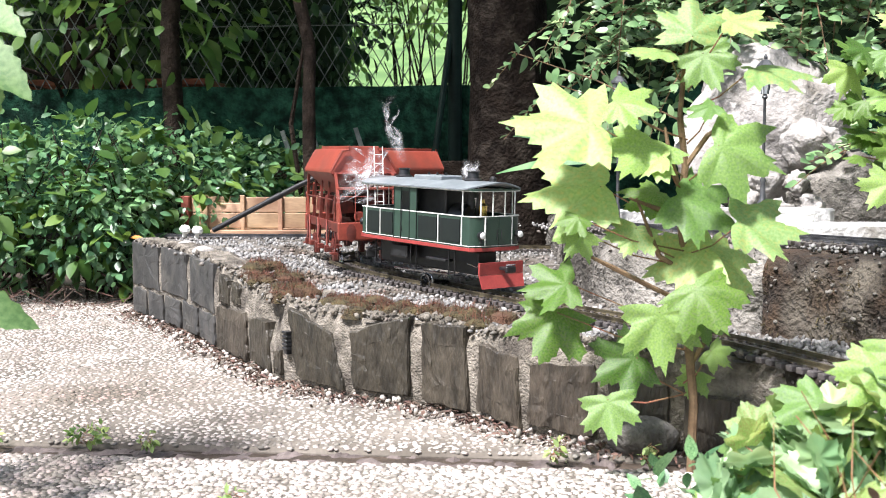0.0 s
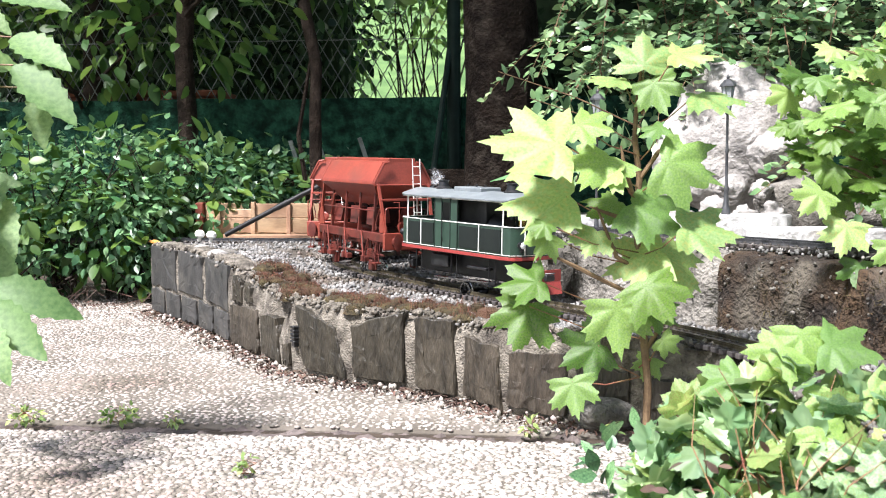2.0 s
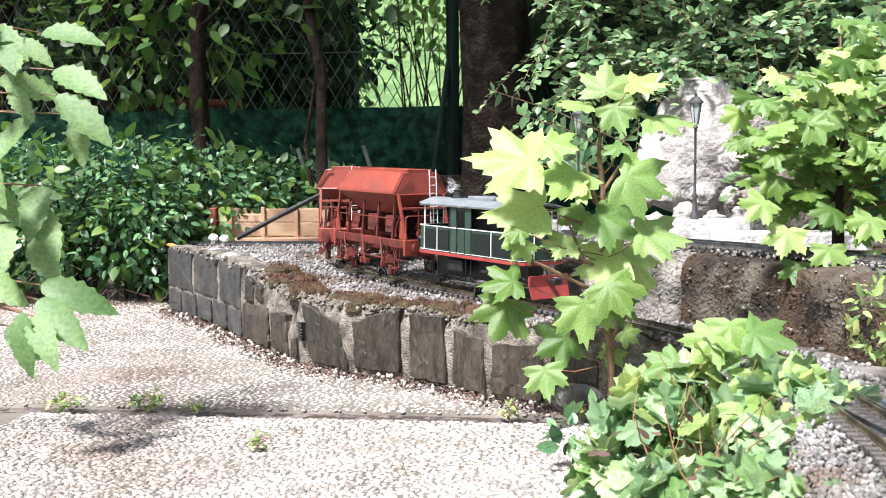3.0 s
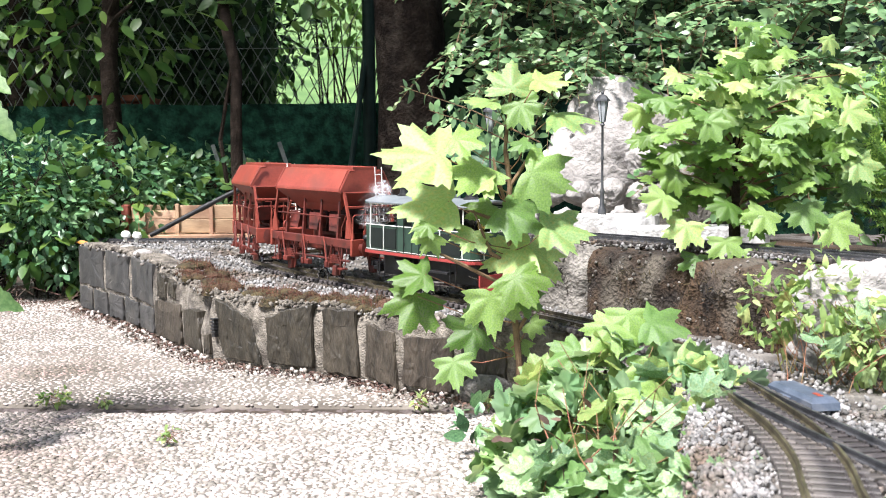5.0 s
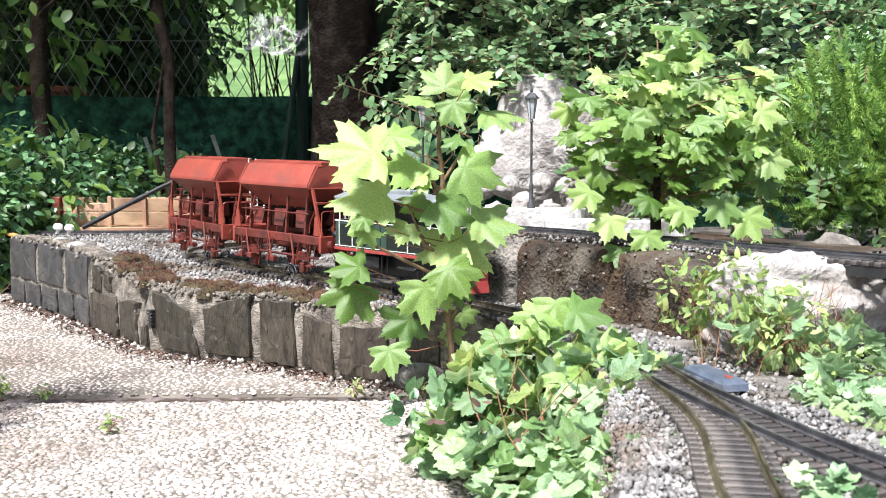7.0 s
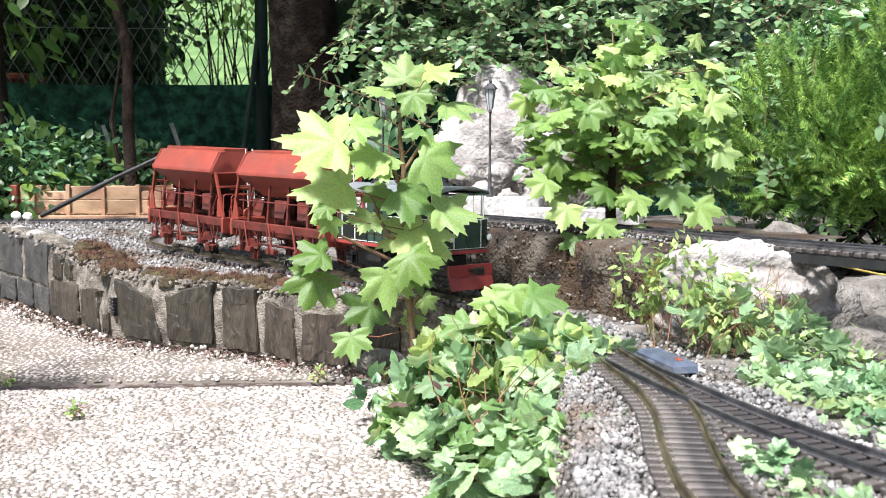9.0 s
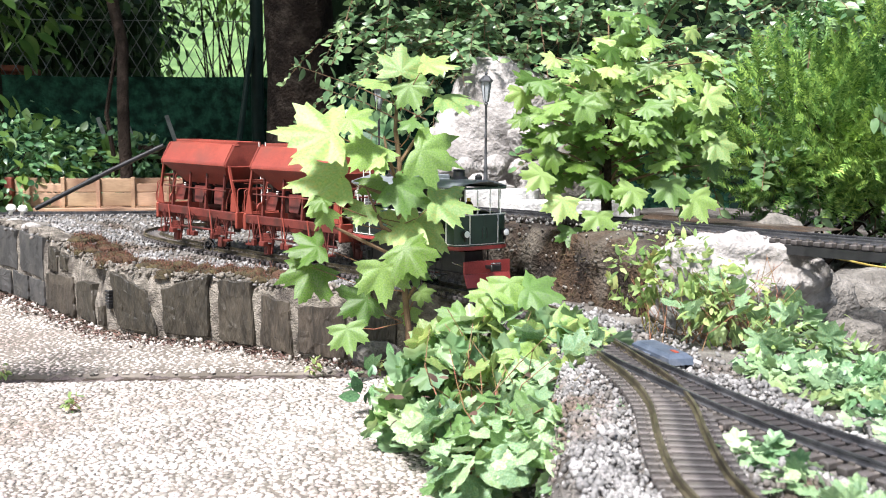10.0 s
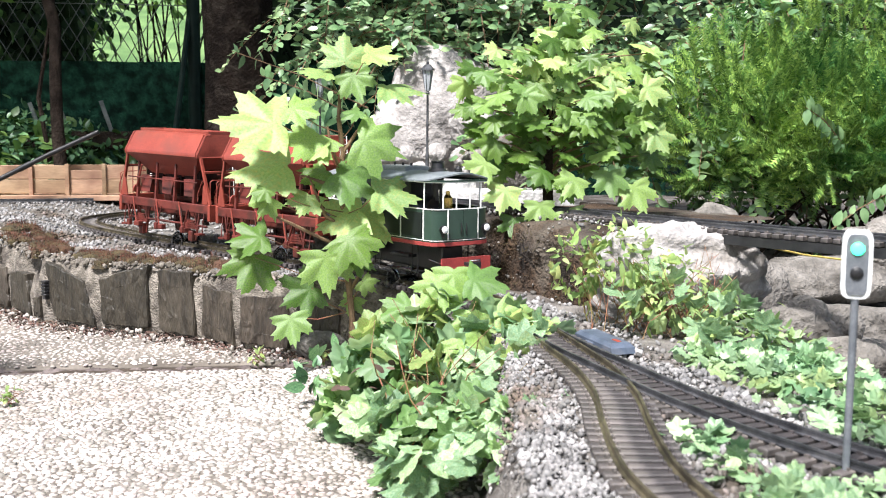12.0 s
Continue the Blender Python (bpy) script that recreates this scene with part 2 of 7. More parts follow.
# ---- mesh building ----
class Build:
    """Collects verts and faces of one part."""

    def __init__(self):
        self.v, self.f = [], []

    def add(self, verts, faces, m=None):
        k = len(self.v)
        self.v += [tuple(m @ Vector(p)) for p in verts] if m is not None else [tuple(p) for p in verts]
        self.f += [tuple(i + k for i in f) for f in faces]
        return self

    def box(self, x0, x1, y0, y1, z0, z1, c=0.0, m=None):
        """A box with chamfered edges."""
        if c <= 0:
            v = [(x, y, z) for x in (x0, x1) for y in (y0, y1) for z in (z0, z1)]
            return self.add(v, [(0, 1, 3, 2), (4, 6, 7, 5), (0, 4, 5, 1), (2, 3, 7, 6), (0, 2, 6, 4), (1, 5, 7, 3)], m)
        lo, hi = (x0, y0, z0), (x1, y1, z1)
        v, ix = [], {}
        for s in [(a, b, d) for a in (0, 1) for b in (0, 1) for d in (0, 1)]:
            for ax in range(3):
                p = [(hi[i] - (0 if i == ax else c)) if s[i] else (lo[i] + (0 if i == ax else c)) for i in range(3)]
                ix[s, ax] = len(v)
                v.append(p)
        f = []
        for ax in range(3):
            o = [i for i in range(3) if i != ax]
            for side in (0, 1):
                q = []
                for a, b in ((0, 0), (1, 0), (1, 1), (0, 1)):
                    s = [0, 0, 0]
                    s[ax], s[o[0]], s[o[1]] = side, a, b
                    q.append(ix[tuple(s), ax])
                f.append(q if (side == 1) == (ax != 1) else q[::-1])
        for ax in range(3):
            o = [i for i in range(3) if i != ax]
            for a in (0, 1):
                for b in (0, 1):
                    s0, s1 = [0, 0, 0], [0, 0, 0]
                    s0[o[0]] = s1[o[0]] = a
                    s0[o[1]] = s1[o[1]] = b
                    s1[ax] = 1
                    f.append((ix[tuple(s0), o[0]], ix[tuple(s1), o[0]], ix[tuple(s1), o[1]], ix[tuple(s0), o[1]]))
        for s in [(a, b, d) for a in (0, 1) for b in (0, 1) for d in (0, 1)]:
            f.append(tuple(ix[s, ax] for ax in range(3)))
        return self.add(v, f, m)

    def tube(self, pts, r, seg=8, cap=True):
        """A tube along points with one radius, or one for each point."""
        pts = [Vector(p) for p in pts]
        rs = r if isinstance(r, (list, tuple)) else [r] * len(pts)
        k, side = len(self.v), None
        for i, p in enumerate(pts):
            d = (pts[min(i + 1, len(pts) - 1)] - pts[max(i - 1, 0)]).normalized()
            if side is None:
                side = d.orthogonal().normalized()
            side = (side - d * side.dot(d)).normalized()
            up = d.cross(side)
            for j in range(seg):
                a = 2 * math.pi * j / seg
                self.v.append(tuple(p + (side * math.cos(a) + up * math.sin(a)) * rs[i]))
        for i in range(len(pts) - 1):
            for j in range(seg):
                a, b = k + i * seg + j, k + i * seg + (j + 1) % seg
                self.f.append((a, b, b + seg, a + seg))
        if cap:
            self.f.append(tuple(k + j for j in range(seg))[::-1])
            self.f.append(tuple(k + (len(pts) - 1) * seg + j for j in range(seg)))
        return self

    def lathe(self, prof, seg=16, m=None):
        """A body turned round z from (radius, height) pairs."""
        v, f = [], []
        for r, z in prof:
            for j in range(seg):
                a = 2 * math.pi * j / seg
                v.append((r * math.cos(a), r * math.sin(a), z))
        for i in range(len(prof) - 1):
            for j in range(seg):
                a, b = i * seg + j, i * seg + (j + 1) % seg
                f.append((a, b, b + seg, a + seg))
        f.append(tuple(range(seg))[::-1])
        f.append(tuple((len(prof) - 1) * seg + j for j in range(seg)))
        return self.add(v, f, m)

    def loft(self, sections, close=True, m=None):
        """Sections of equal length, joined one to the next."""
        k = len(sections[0])
        v = [p for s in sections for p in s]
        f = []
        for i in range(len(sections) - 1):
            for j in range(k if close else k - 1):
                a, b = i * k + j, i * k + (j + 1) % k
                f.append((a, b, b + k, a + k))
        if close:
            f.append(tuple(range(k))[::-1])
            f.append(tuple((len(sections) - 1) * k + j for j in range(k)))
        return self.add(v, f, m)

    def mesh(self, name, material, smooth=False):
        me = bpy.data.meshes.new(name)
        me.from_pydata(self.v, [], self.f)
        me.materials.append(material)
        bm = bmesh.new()
        bm.from_mesh(me)
        bmesh.ops.recalc_face_normals(bm, faces=bm.faces)
        bm.to_mesh(me)
        bm.free()
        if smooth:
            me.shade_smooth()
            me.set_sharp_from_angle(angle=radians(38))
        return me

    def part(self, name, material, parent=None, label="", smooth=False):
        ob = new(name, self.mesh(name, material, smooth))
        ob.parent = parent
        if label:
            ob["label"] = label
        return ob


def thing(name, label, category, m=None, group=""):
    ob = tagged(new(name), label, category, group)
    ob.empty_display_size = 0.02
    if m is not None:
        ob.matrix_world = m
    return ob


def setting(name, build, material, label="", smooth=False, kind="structure", category=""):
    return tagged(build.part(name, material, smooth=smooth), label, category, kind=kind)


def shared(name, me, parent, m):
    ob = new(name, me)
    ob.parent = parent
    ob.matrix_local = m
    return ob


def scatter(name, base, mats, material, parent=None, label="", kind="", category="", smooth=False):
    """Many copies of a small form in one mesh; mats is an array of 3 x 4 matrices."""
    bv, bf = np.array(base[0], float), base[1]
    mats = np.asarray(mats, float)
    n, k = len(mats), len(bv)
    v = np.einsum("nij,kj->nki", mats[:, :, :3], bv) + mats[:, None, :, 3]
    tri = [t for f in bf for t in ([f] if len(f) == 3 else [(f[0], f[i], f[i + 1]) for i in range(1, len(f) - 1)])]
    tri = np.array(tri)
    faces = (tri[None] + (np.arange(n) * k)[:, None, None]).reshape(-1, 3)
    me = bpy.data.meshes.new(name)
    me.vertices.add(n * k)
    me.vertices.foreach_set("co", v.reshape(-1))
    me.loops.add(len(faces) * 3)
    me.loops.foreach_set("vertex_index", faces.reshape(-1).astype(np.int32))
    me.polygons.add(len(faces))
    me.polygons.foreach_set("loop_start", np.arange(0, len(faces) * 3, 3, dtype=np.int32))
    me.update(calc_edges=True)
    me.materials.append(material)
    if smooth:
        me.shade_smooth()
    ob = new(name, me)
    ob.parent = parent
    return tagged(ob, label, category, kind=kind)


def turns(n, rng, flat=None):
    """n random rotations; flat limits the tilt in degrees."""
    out = np.empty((n, 3, 3))
    for i in range(n):
        if flat is None:
            e = Euler((rng.uniform(0, 6.28), rng.uniform(0, 6.28), rng.uniform(0, 6.28)))
        else:
            e = Euler((radians(rng.uniform(-flat, flat)), radians(rng.uniform(-flat, flat)), rng.uniform(0, 6.28)))
        out[i] = np.array(e.to_matrix())
    return out


def facing(tips, normals, sizes):
    """Rotations that point local y along tips and local z near normals, scaled by sizes."""
    y = np.asarray(tips, float)
    y = y / np.linalg.norm(y, axis=1, keepdims=True)
    z = np.asarray(normals, float)
    z = z - y * np.sum(y * z, axis=1, keepdims=True)
    z = z / np.maximum(np.linalg.norm(z, axis=1, keepdims=True), 1e-6)
    x = np.cross(y, z)
    return np.stack([x, y, z], axis=2) * np.asarray(sizes)[:, None, None]


def place(rot, pos):
    return np.concatenate([rot, np.asarray(pos, float)[:, :, None]], axis=2)


def stone_form(rng, sub=1):
    bm = bmesh.new()
    bmesh.ops.create_icosphere(bm, subdivisions=sub, radius=0.5)
    for v in bm.verts:
        v.co *= rng.uniform(0.62, 1.25)
        v.co.z *= 0.62
    v, f = [tuple(p.co) for p in bm.verts], [tuple(q.index for q in p.verts) for p in bm.faces]
    bm.free()
    return v, f


def spline(pts, step=0.02):
    """Points at even steps along a smooth line through pts (Catmull-Rom)."""
    p = np.array(pts, float)
    p = np.vstack([2 * p[0] - p[1], p, 2 * p[-1] - p[-2]])
    out = []
    for i in range(1, len(p) - 2):
        for u in np.linspace(0, 1, 24, endpoint=False):
            a, b, c, d = p[i - 1:i + 3]
            out.append(0.5 * (2 * b + (c - a) * u + (2 * a - 5 * b + 4 * c - d) * u * u + (3 * b - a - 3 * c + d) * u ** 3))
    out.append(p[-2])
    out = np.array(out)
    s = np.concatenate([[0], np.cumsum(np.linalg.norm(np.diff(out, axis=0), axis=1))])
    t = np.arange(0, s[-1], step)
    return np.stack([np.interp(t, s, out[:, k]) for k in range(out.shape[1])], 1)

# ---- the ground, the paved path and the banks ----
rng = random.Random(7)
WALL = [(-1.29, 3.185), (-1.138, 3.0), (-0.999, 2.825), (-0.862, 2.61), (-0.74, 2.445), (-0.64, 2.3), (-0.585, 2.255), (-0.474, 2.168), (-0.36, 2.128), (-0.252, 2.042), (-0.17, 1.955), (-0.065, 1.9), (0.06, 1.86), (0.17, 1.8)]
BED_EDGE = WALL + [(0.2, 1.6), (0.2, 1.25), (0.15, 0.95), (0.11, 0.7), (0.1, 0.3)]
BED = BED_EDGE + [(3.0, 0.3), (3.0, 4.6), (-1.3, 4.6)]


def inside(x, y, poly):
    r, j = False, len(poly) - 1
    for i in range(len(poly)):
        (xi, yi), (xj, yj) = poly[i], poly[j]
        if (yi > y) != (yj > y) and x < (xj - xi) * (y - yi) / (yj - yi) + xi:
            r = not r
        j = i
    return r


def ease(t):
    t = min(1.0, max(0.0, t))
    return t * t * (3 - 2 * t)


def edge_drop(x, y):
    """The bed's open edge beside the herbs slopes down to the path."""
    if y > 1.8 or x > 0.45:
        return 0.0
    ex = float(np.interp(y, (0.3, 0.7, 0.95, 1.25, 1.6, 1.84), (0.1, 0.11, 0.15, 0.2, 0.2, 0.17)))
    return 0.138 * ease(1 - (x - ex) / 0.055) * ease((1.8 - y) / 0.1)


def bed_height(x, y):
    """Height of the raised bed: level by the path, rising a little to the back and to the corner of the wall."""
    return 0.134 - edge_drop(x, y) + 0.026 * ease((y - 2.1) / 0.9) + 0.03 * ease((-0.55 - x) / 0.3) * ease((y - 2.2) / 0.5) + 0.006 * noise.noise((x * 9, y * 9, 1.0)) - 0.11 * ease((x - 0.66) / 0.12) * ease((y - 0.9) / 0.3) * ease((2.3 - y) / 0.2)


ground = Build()
ground.add([(-80, -80, -0.012), (80, -80, -0.012), (80, 80, -0.012), (-80, 80, -0.012)], [(0, 1, 2, 3)])
setting("ground", ground, EARTH, "dark garden soil under the plants")

lawn = Build()
lawn.add([(-30, 6.4, 0.0), (30, 6.4, 0.0), (30, 7.5, 0.6), (-30, 7.5, 0.6), (30, 16, 3.2), (-30, 16, 3.2)], [(0, 1, 2, 3), (3, 2, 4, 5)])
setting("lawn", lawn, LAWN, "sunlit grass slope beyond the wire fence")

# paved path: cast slabs with a worn joint between
path = Build()
for x0, x1, y0, y1 in ((-1.9, 0.2, 1.83, 4.0), (-1.9, 0.2, 0.2, 1.77), (-1.9, 0.2, -3.0, 0.19)):
    path.box(x0, x1, y0, y1, -0.06, -0.004, 0.006)
setting("pavement", path, PAVE, "exposed aggregate concrete path with washed pebbles")
joint = Build()
secs = []
for i in range(260):
    x = -1.9 + i * 0.0081
    secs.append([(x, y, -0.012 + 0.009 * noise.noise((x * 25, y * 40, 3)) + 0.006 * noise.noise((x * 70, y * 90, 5))) for y in (1.765, 1.778, 1.79, 1.8, 1.81, 1.822, 1.835)])
joint.loft(secs, close=False)
setting("pavement_joint", joint, JOINT, "earth-filled joint between two slabs")

bed = Build()
STEP = 0.03
grid = {}
for i in range(int(4.4 / STEP)):
    for j in range(int(4.4 / STEP)):
        x, y = -1.35 + i * STEP, 0.3 + j * STEP
        if inside(x, y, BED):
            grid[i, j] = len(bed.v)
            bed.v.append((x, y, bed_height(x, y)))
for (i, j), k in list(grid.items()):
    q = [grid.get(c) for c in ((i, j), (i + 1, j), (i + 1, j + 1), (i, j + 1))]
    if None not in q:
        bed.f.append(tuple(q))
setting("track_bed", bed, GRIT, "raised gravel bed of the garden railway")

# core of the low wall, with mortar showing between and over the stones
core = Build()
line = spline(BED_EDGE, 0.012)
secs = []
for i, (x, y) in enumerate(line):
    a, b = line[max(i - 1, 0)], line[min(i + 1, len(line) - 1)]
    d = (b - a) / np.linalg.norm(b - a)
    nx, ny = -d[1], d[0]
    if nx * (0.6 - x) + ny * (3.2 - y) < 0:
        nx, ny = -nx, -ny
    top = bed_height(x, y) + 0.006 + 0.011 * noise.noise((x * 30, y * 30, 4)) - 0.03 * ease((1.85 - y) / 0.2)
    top += 0.012 * ease((-0.85 - x) / 0.05)
    hollow = ease(1 - abs(x + 0.665) / 0.04) if y > 2.2 else 0.0
    sec = []
    for off, z in ((0.008, -0.03), (0.001, top * 0.4), (0.001, top * 0.8), (0.012, top), (0.055, top + 0.002), (0.1, top - 0.02)):
        w = 0.004 * noise.noise((x * 45 + z * 60, y * 45, z * 50)) + 0.003 * noise.noise((x * 130, y * 130, z * 140)) + 0.035 * hollow * (top * 0.7 < z < top * 0.95)
        sec.append((x + nx * (off + w), y + ny * (off + w), z + w))
    secs.append(sec)
core.loft(secs, close=False)
wall = setting("retaining_wall", core, MORTAR, "low wall of dark slate slabs in crumbling mortar", smooth=True)


def along(poly, x):
    for (xa, ya), (xb, yb) in zip(poly, poly[1:]):
        if xa <= x <= xb:
            u = (x - xa) / (xb - xa)
            return Vector((x, ya + (yb - ya) * u, 0))
    return Vector((x, poly[-1][1], 0))


def slab(xa, xb, corners, material, seed, thick=0.03, proud=0.006):
    """One stone of the wall from xa to xb, its four corners given as (share, height), with broken edges and a split face."""
    r = random.Random(seed)
    a, b = along(WALL, xa), along(WALL, xb)
    d = (b - a)
    n = Vector((d.y, -d.x, 0)).normalized()
    outline = []
    for (u0, z0), (u1, z1) in zip(corners, corners[1:] + corners[:1]):
        for k in range(6):
            f = k / 6
            outline.append((u0 + (u1 - u0) * f + r.uniform(-0.018, 0.018), z0 + (z1 - z0) * f + r.uniform(-0.0035, 0.0035)))
    cu, cz = sum(u for u, z in outline) / len(outline), sum(z for u, z in outline) / len(outline)
    rings = []
    for depth, inset in ((-thick, 0.0), (proud * 0.5, 0.0), (proud, 0.035), (proud + 0.0008, 0.5)):
        ring = []
        for u, z in outline:
            uu, zz = u + (cu - u) * inset, z + (cz - z) * inset
            p = a + d * uu + n * (depth + (r.uniform(-0.0011, 0.0011) if depth > 0 else 0))
            ring.append((p.x, p.y, zz))
        rings.append(ring)
    return Build().loft(rings).part("stone", material, wall)


# the run of split slabs: foot and head of each along the wall
SLABS = [
    (-0.858, -0.742, [(0.02, 0.004), (0.97, 0.006), (0.95, 0.104), (0.04, 0.1)]),
    (-0.734, -0.648, [(0.03, 0.012), (0.8, 0.008), (0.72, 0.104), (0.04, 0.098)]),
    (-0.650, -0.628, [(0.0, 0.01), (0.9, 0.01), (0.9, 0.056), (0.1, 0.05)]),
    (-0.622, -0.486, [(0.2, 0.012), (0.98, 0.008), (0.78, 0.106), (0.06, 0.142)]),
    (-0.478, -0.364, [(0.06, 0.01), (0.96, 0.008), (0.98, 0.15), (0.0, 0.112)]),
    (-0.342, -0.258, [(0.02, 0.006), (0.98, 0.004), (0.93, 0.146), (0.0, 0.14)]),
    (-0.244, -0.172, [(0.02, 0.012), (0.96, 0.002), (0.94, 0.11), (0.06, 0.12)]),
    (-0.164, -0.058, [(0.0, 0.012), (0.97, 0.004), (0.95, 0.112), (0.05, 0.106)]),
    (-0.05, 0.045, [(0.04, 0.006), (0.95, 0.006), (0.93, 0.09), (0.06, 0.1)]),
    (0.055, 0.16, [(0.04, 0.006), (0.95, 0.006), (0.93, 0.075), (0.06, 0.085)]),
]
for i, (xa, xb, corners) in enumerate(SLABS):
    slab(xa, xb, corners, SLATE, 20 + i)
slab(-0.845, -0.80, [(0.05, 0.112), (0.9, 0.112), (0.85, 0.162), (0.1, 0.17)], SLATE, 42)
slab(-0.795, -0.765, [(0.05, 0.118), (0.9, 0.115), (0.85, 0.15), (0.1, 0.158)], SLATE, 43)
# the corner of squared blocks in two rows
for i, (xa, xb) in enumerate(((-1.29, -1.145), (-1.135, -1.004), (-0.994, -0.868))):
    slab(xa, xb, [(0.03, 0.084), (0.97, 0.08), (0.97, 0.193 - 0.004 * i), (0.03, 0.2 - 0.004 * i)], BLOCK, 50 + i, 0.03, 0.003)
for i in range(5):
    xa = -1.29 + i * 0.086
    slab(xa, xa + 0.08, [(0.05, 0.005), (0.95, 0.004), (0.95, 0.07), (0.04, 0.073)], BLOCK, 60 + i, 0.03, 0.003)

# bank that carries the upper line
BANK = [(-0.4, 3.85), (-0.16, 3.6), (-0.1, 3.1), (-0.09, 2.66), (-0.02, 2.36), (0.16, 2.15), (0.29, 1.97), (0.38, 1.77), (0.45, 1.62), (0.55, 1.58), (0.72, 1.6)]
bank = Build()
secs = []
bl = spline(BANK, 0.02)
for i, (x, y) in enumerate(bl):
    a, b = bl[max(i - 1, 0)], bl[min(i + 1, len(bl) - 1)]
    d = (b - a) / np.linalg.norm(b - a)
    nx, ny = -d[1], d[0]
    sec = []
    for off, z in ((0.0, 0.09), (-0.004, 0.13), (0.0, 0.16), (0.004, 0.19), (0.004, 0.22), (0.01, 0.245), (0.022, 0.262), (0.045, 0.268), (0.12, 0.266), (0.25, 0.262), (0.6, 0.26)):
        w = 0.022 * noise.noise((x * 16, y * 16, z * 16)) + 0.012 * noise.noise((x * 45, y * 45, z * 45))
        w *= 0.25 if off > 0.06 else 1.0
        sec.append((x + nx * (off + w), y + ny * (off + w), z + w * 0.6))
    secs.append(sec)
cut = int(np.argmin(np.hypot(bl[:, 0] - 0.2, bl[:, 1] - 2.09)))
bank.loft(secs[cut:], close=False)
bank_points = [sec[k] for sec in secs for k in range(1, 7)]
setting("rock_bank", bank, BROWN_ROCK, "dark mossy rock face under the upper track", smooth=True)
rubble = Build().loft(secs[:cut + 1], close=False)
setting("rubble_bank", rubble, GREY_ROCK, "pale weathered concrete and rubble under the upper track", smooth=True)

# ---- tracks ----
MAIN = [(0.318, 1.30), (0.318, 1.45), (0.28, 1.62), (0.196, 1.80), (0.108, 1.96), (-0.022, 2.15), (-0.18, 2.33), (-0.335, 2.495), (-0.475, 2.645), (-0.58, 2.78), (-0.645, 2.915), (-0.648, 3.06), (-0.58, 3.2), (-0.46, 3.31), (-0.3, 3.37), (-0.1, 3.4), (0.1, 3.4)]


def rail_z(x, y):
    return 0.145 + 0.026 * ease((y - 2.1) / 0.9)


def deck_line(pts, z, step=0.01):
    p = spline(pts, step)
    return np.array([(x, y, z if not callable(z) else z(x, y)) for x, y in p])


def track(name, pts, z, label, rail_mat=RAIL, sleepers=True, gauge=0.045, wide=0.084, every=0.02):
    """Rails of real profile on separate sleepers with chairs. z is the height of the sleepers' tops."""
    t = thing(name, label, "track")
    line = deck_line(pts, z)
    for side in (-1, 1):
        secs = []
        for i, p in enumerate(line):
            d = line[min(i + 1, len(line) - 1)] - line[max(i - 1, 0)]
            d = d / np.linalg.norm(d)
            n = np.array((-d[1], d[0], 0)) * side
            c = p + n * (gauge / 2 + 0.0012)
            secs.append([tuple(c + n * u + np.array((0, 0, h))) for u, h in ((-0.0036, 0), (0.0036, 0), (0.0036, 0.001), (0.0008, 0.002), (0.0008, 0.0055), (0.0015, 0.006), (0.0015, 0.0083), (-0.0015, 0.0083), (-0.0015, 0.006), (-0.0008, 0.0055), (-0.0008, 0.002), (-0.0036, 0.001))])
        Build().loft(secs).part("rail", rail_mat, t)
    if sleepers:
        b = Build().box(-0.006, 0.006, -wide / 2, wide / 2, -0.008, 0.0, 0.0012)
        for s in (-1, 1):
            for o in (-0.006, 0.0085):
                y = s * (gauge / 2 + 0.0012) + o * s - 0.00125
                b.box(-0.003, 0.003, y, y + 0.0025, -0.001, 0.003)
        me = b.mesh("sleeper", SLEEPER)
        k = int(every / 0.01)
        for i in range(k // 2, len(line) - 1, k):
            d = line[min(i + 1, len(line) - 1)] - line[i - 1]
            shared("sleeper", me, t, Matrix.Translation(line[i]) @ Matrix.Rotation(math.atan2(d[1], d[0]), 4, "Z"))
    return t


track("main_track", MAIN, rail_z, "brass-railed garden railway track on brown sleepers in gravel")
RIGHT = [(0.316, 1.30), (0.332, 1.18), (0.352, 1.08), (0.380, 0.95), (0.405, 0.86), (0.437, 0.77), (0.50, 0.64), (0.6, 0.48)]
LEFT = [(0.314, 1.30), (0.322, 1.18), (0.326, 1.07), (0.316, 0.95), (0.293, 0.838), (0.275, 0.74), (0.268, 0.66), (0.275, 0.5), (0.3, 0.35)]
track("turnout_branch", RIGHT, 0.146, "dark branch of a turnout with weathered rails", RAIL_DARK, wide=0.092)
track("turnout_branch", LEFT, 0.145, "brass branch of a turnout on closely spaced sleepers")
UPPER = [(-0.1, 2.7), (-0.02, 2.57), (0.2, 2.28), (0.36, 2.06), (0.5, 1.86), (0.6, 1.68), (0.7, 1.51), (0.8, 1.37), (1.0, 1.12), (1.3, 0.8)]
track("upper_track", UPPER, 0.281, "dark-railed track along the top of the bank", RAIL_DARK)
track("siding_track", [(-1.9, 3.45), (-1.2, 3.46), (-0.95, 3.46), (-0.74, 3.5)], 0.195, "disused siding track behind the wall corner", RAIL_DARK)

# ---- the train ----
LINE = deck_line(MAIN, rail_z, 0.005)[::-1]
LINE[:, 2] += 0.0083
ARC = np.concatenate([[0], np.cumsum(np.linalg.norm(np.diff(LINE, axis=0), axis=1))])


def on_line(s):
    return Vector([float(np.interp(s, ARC, LINE[:, k])) for k in range(3)])


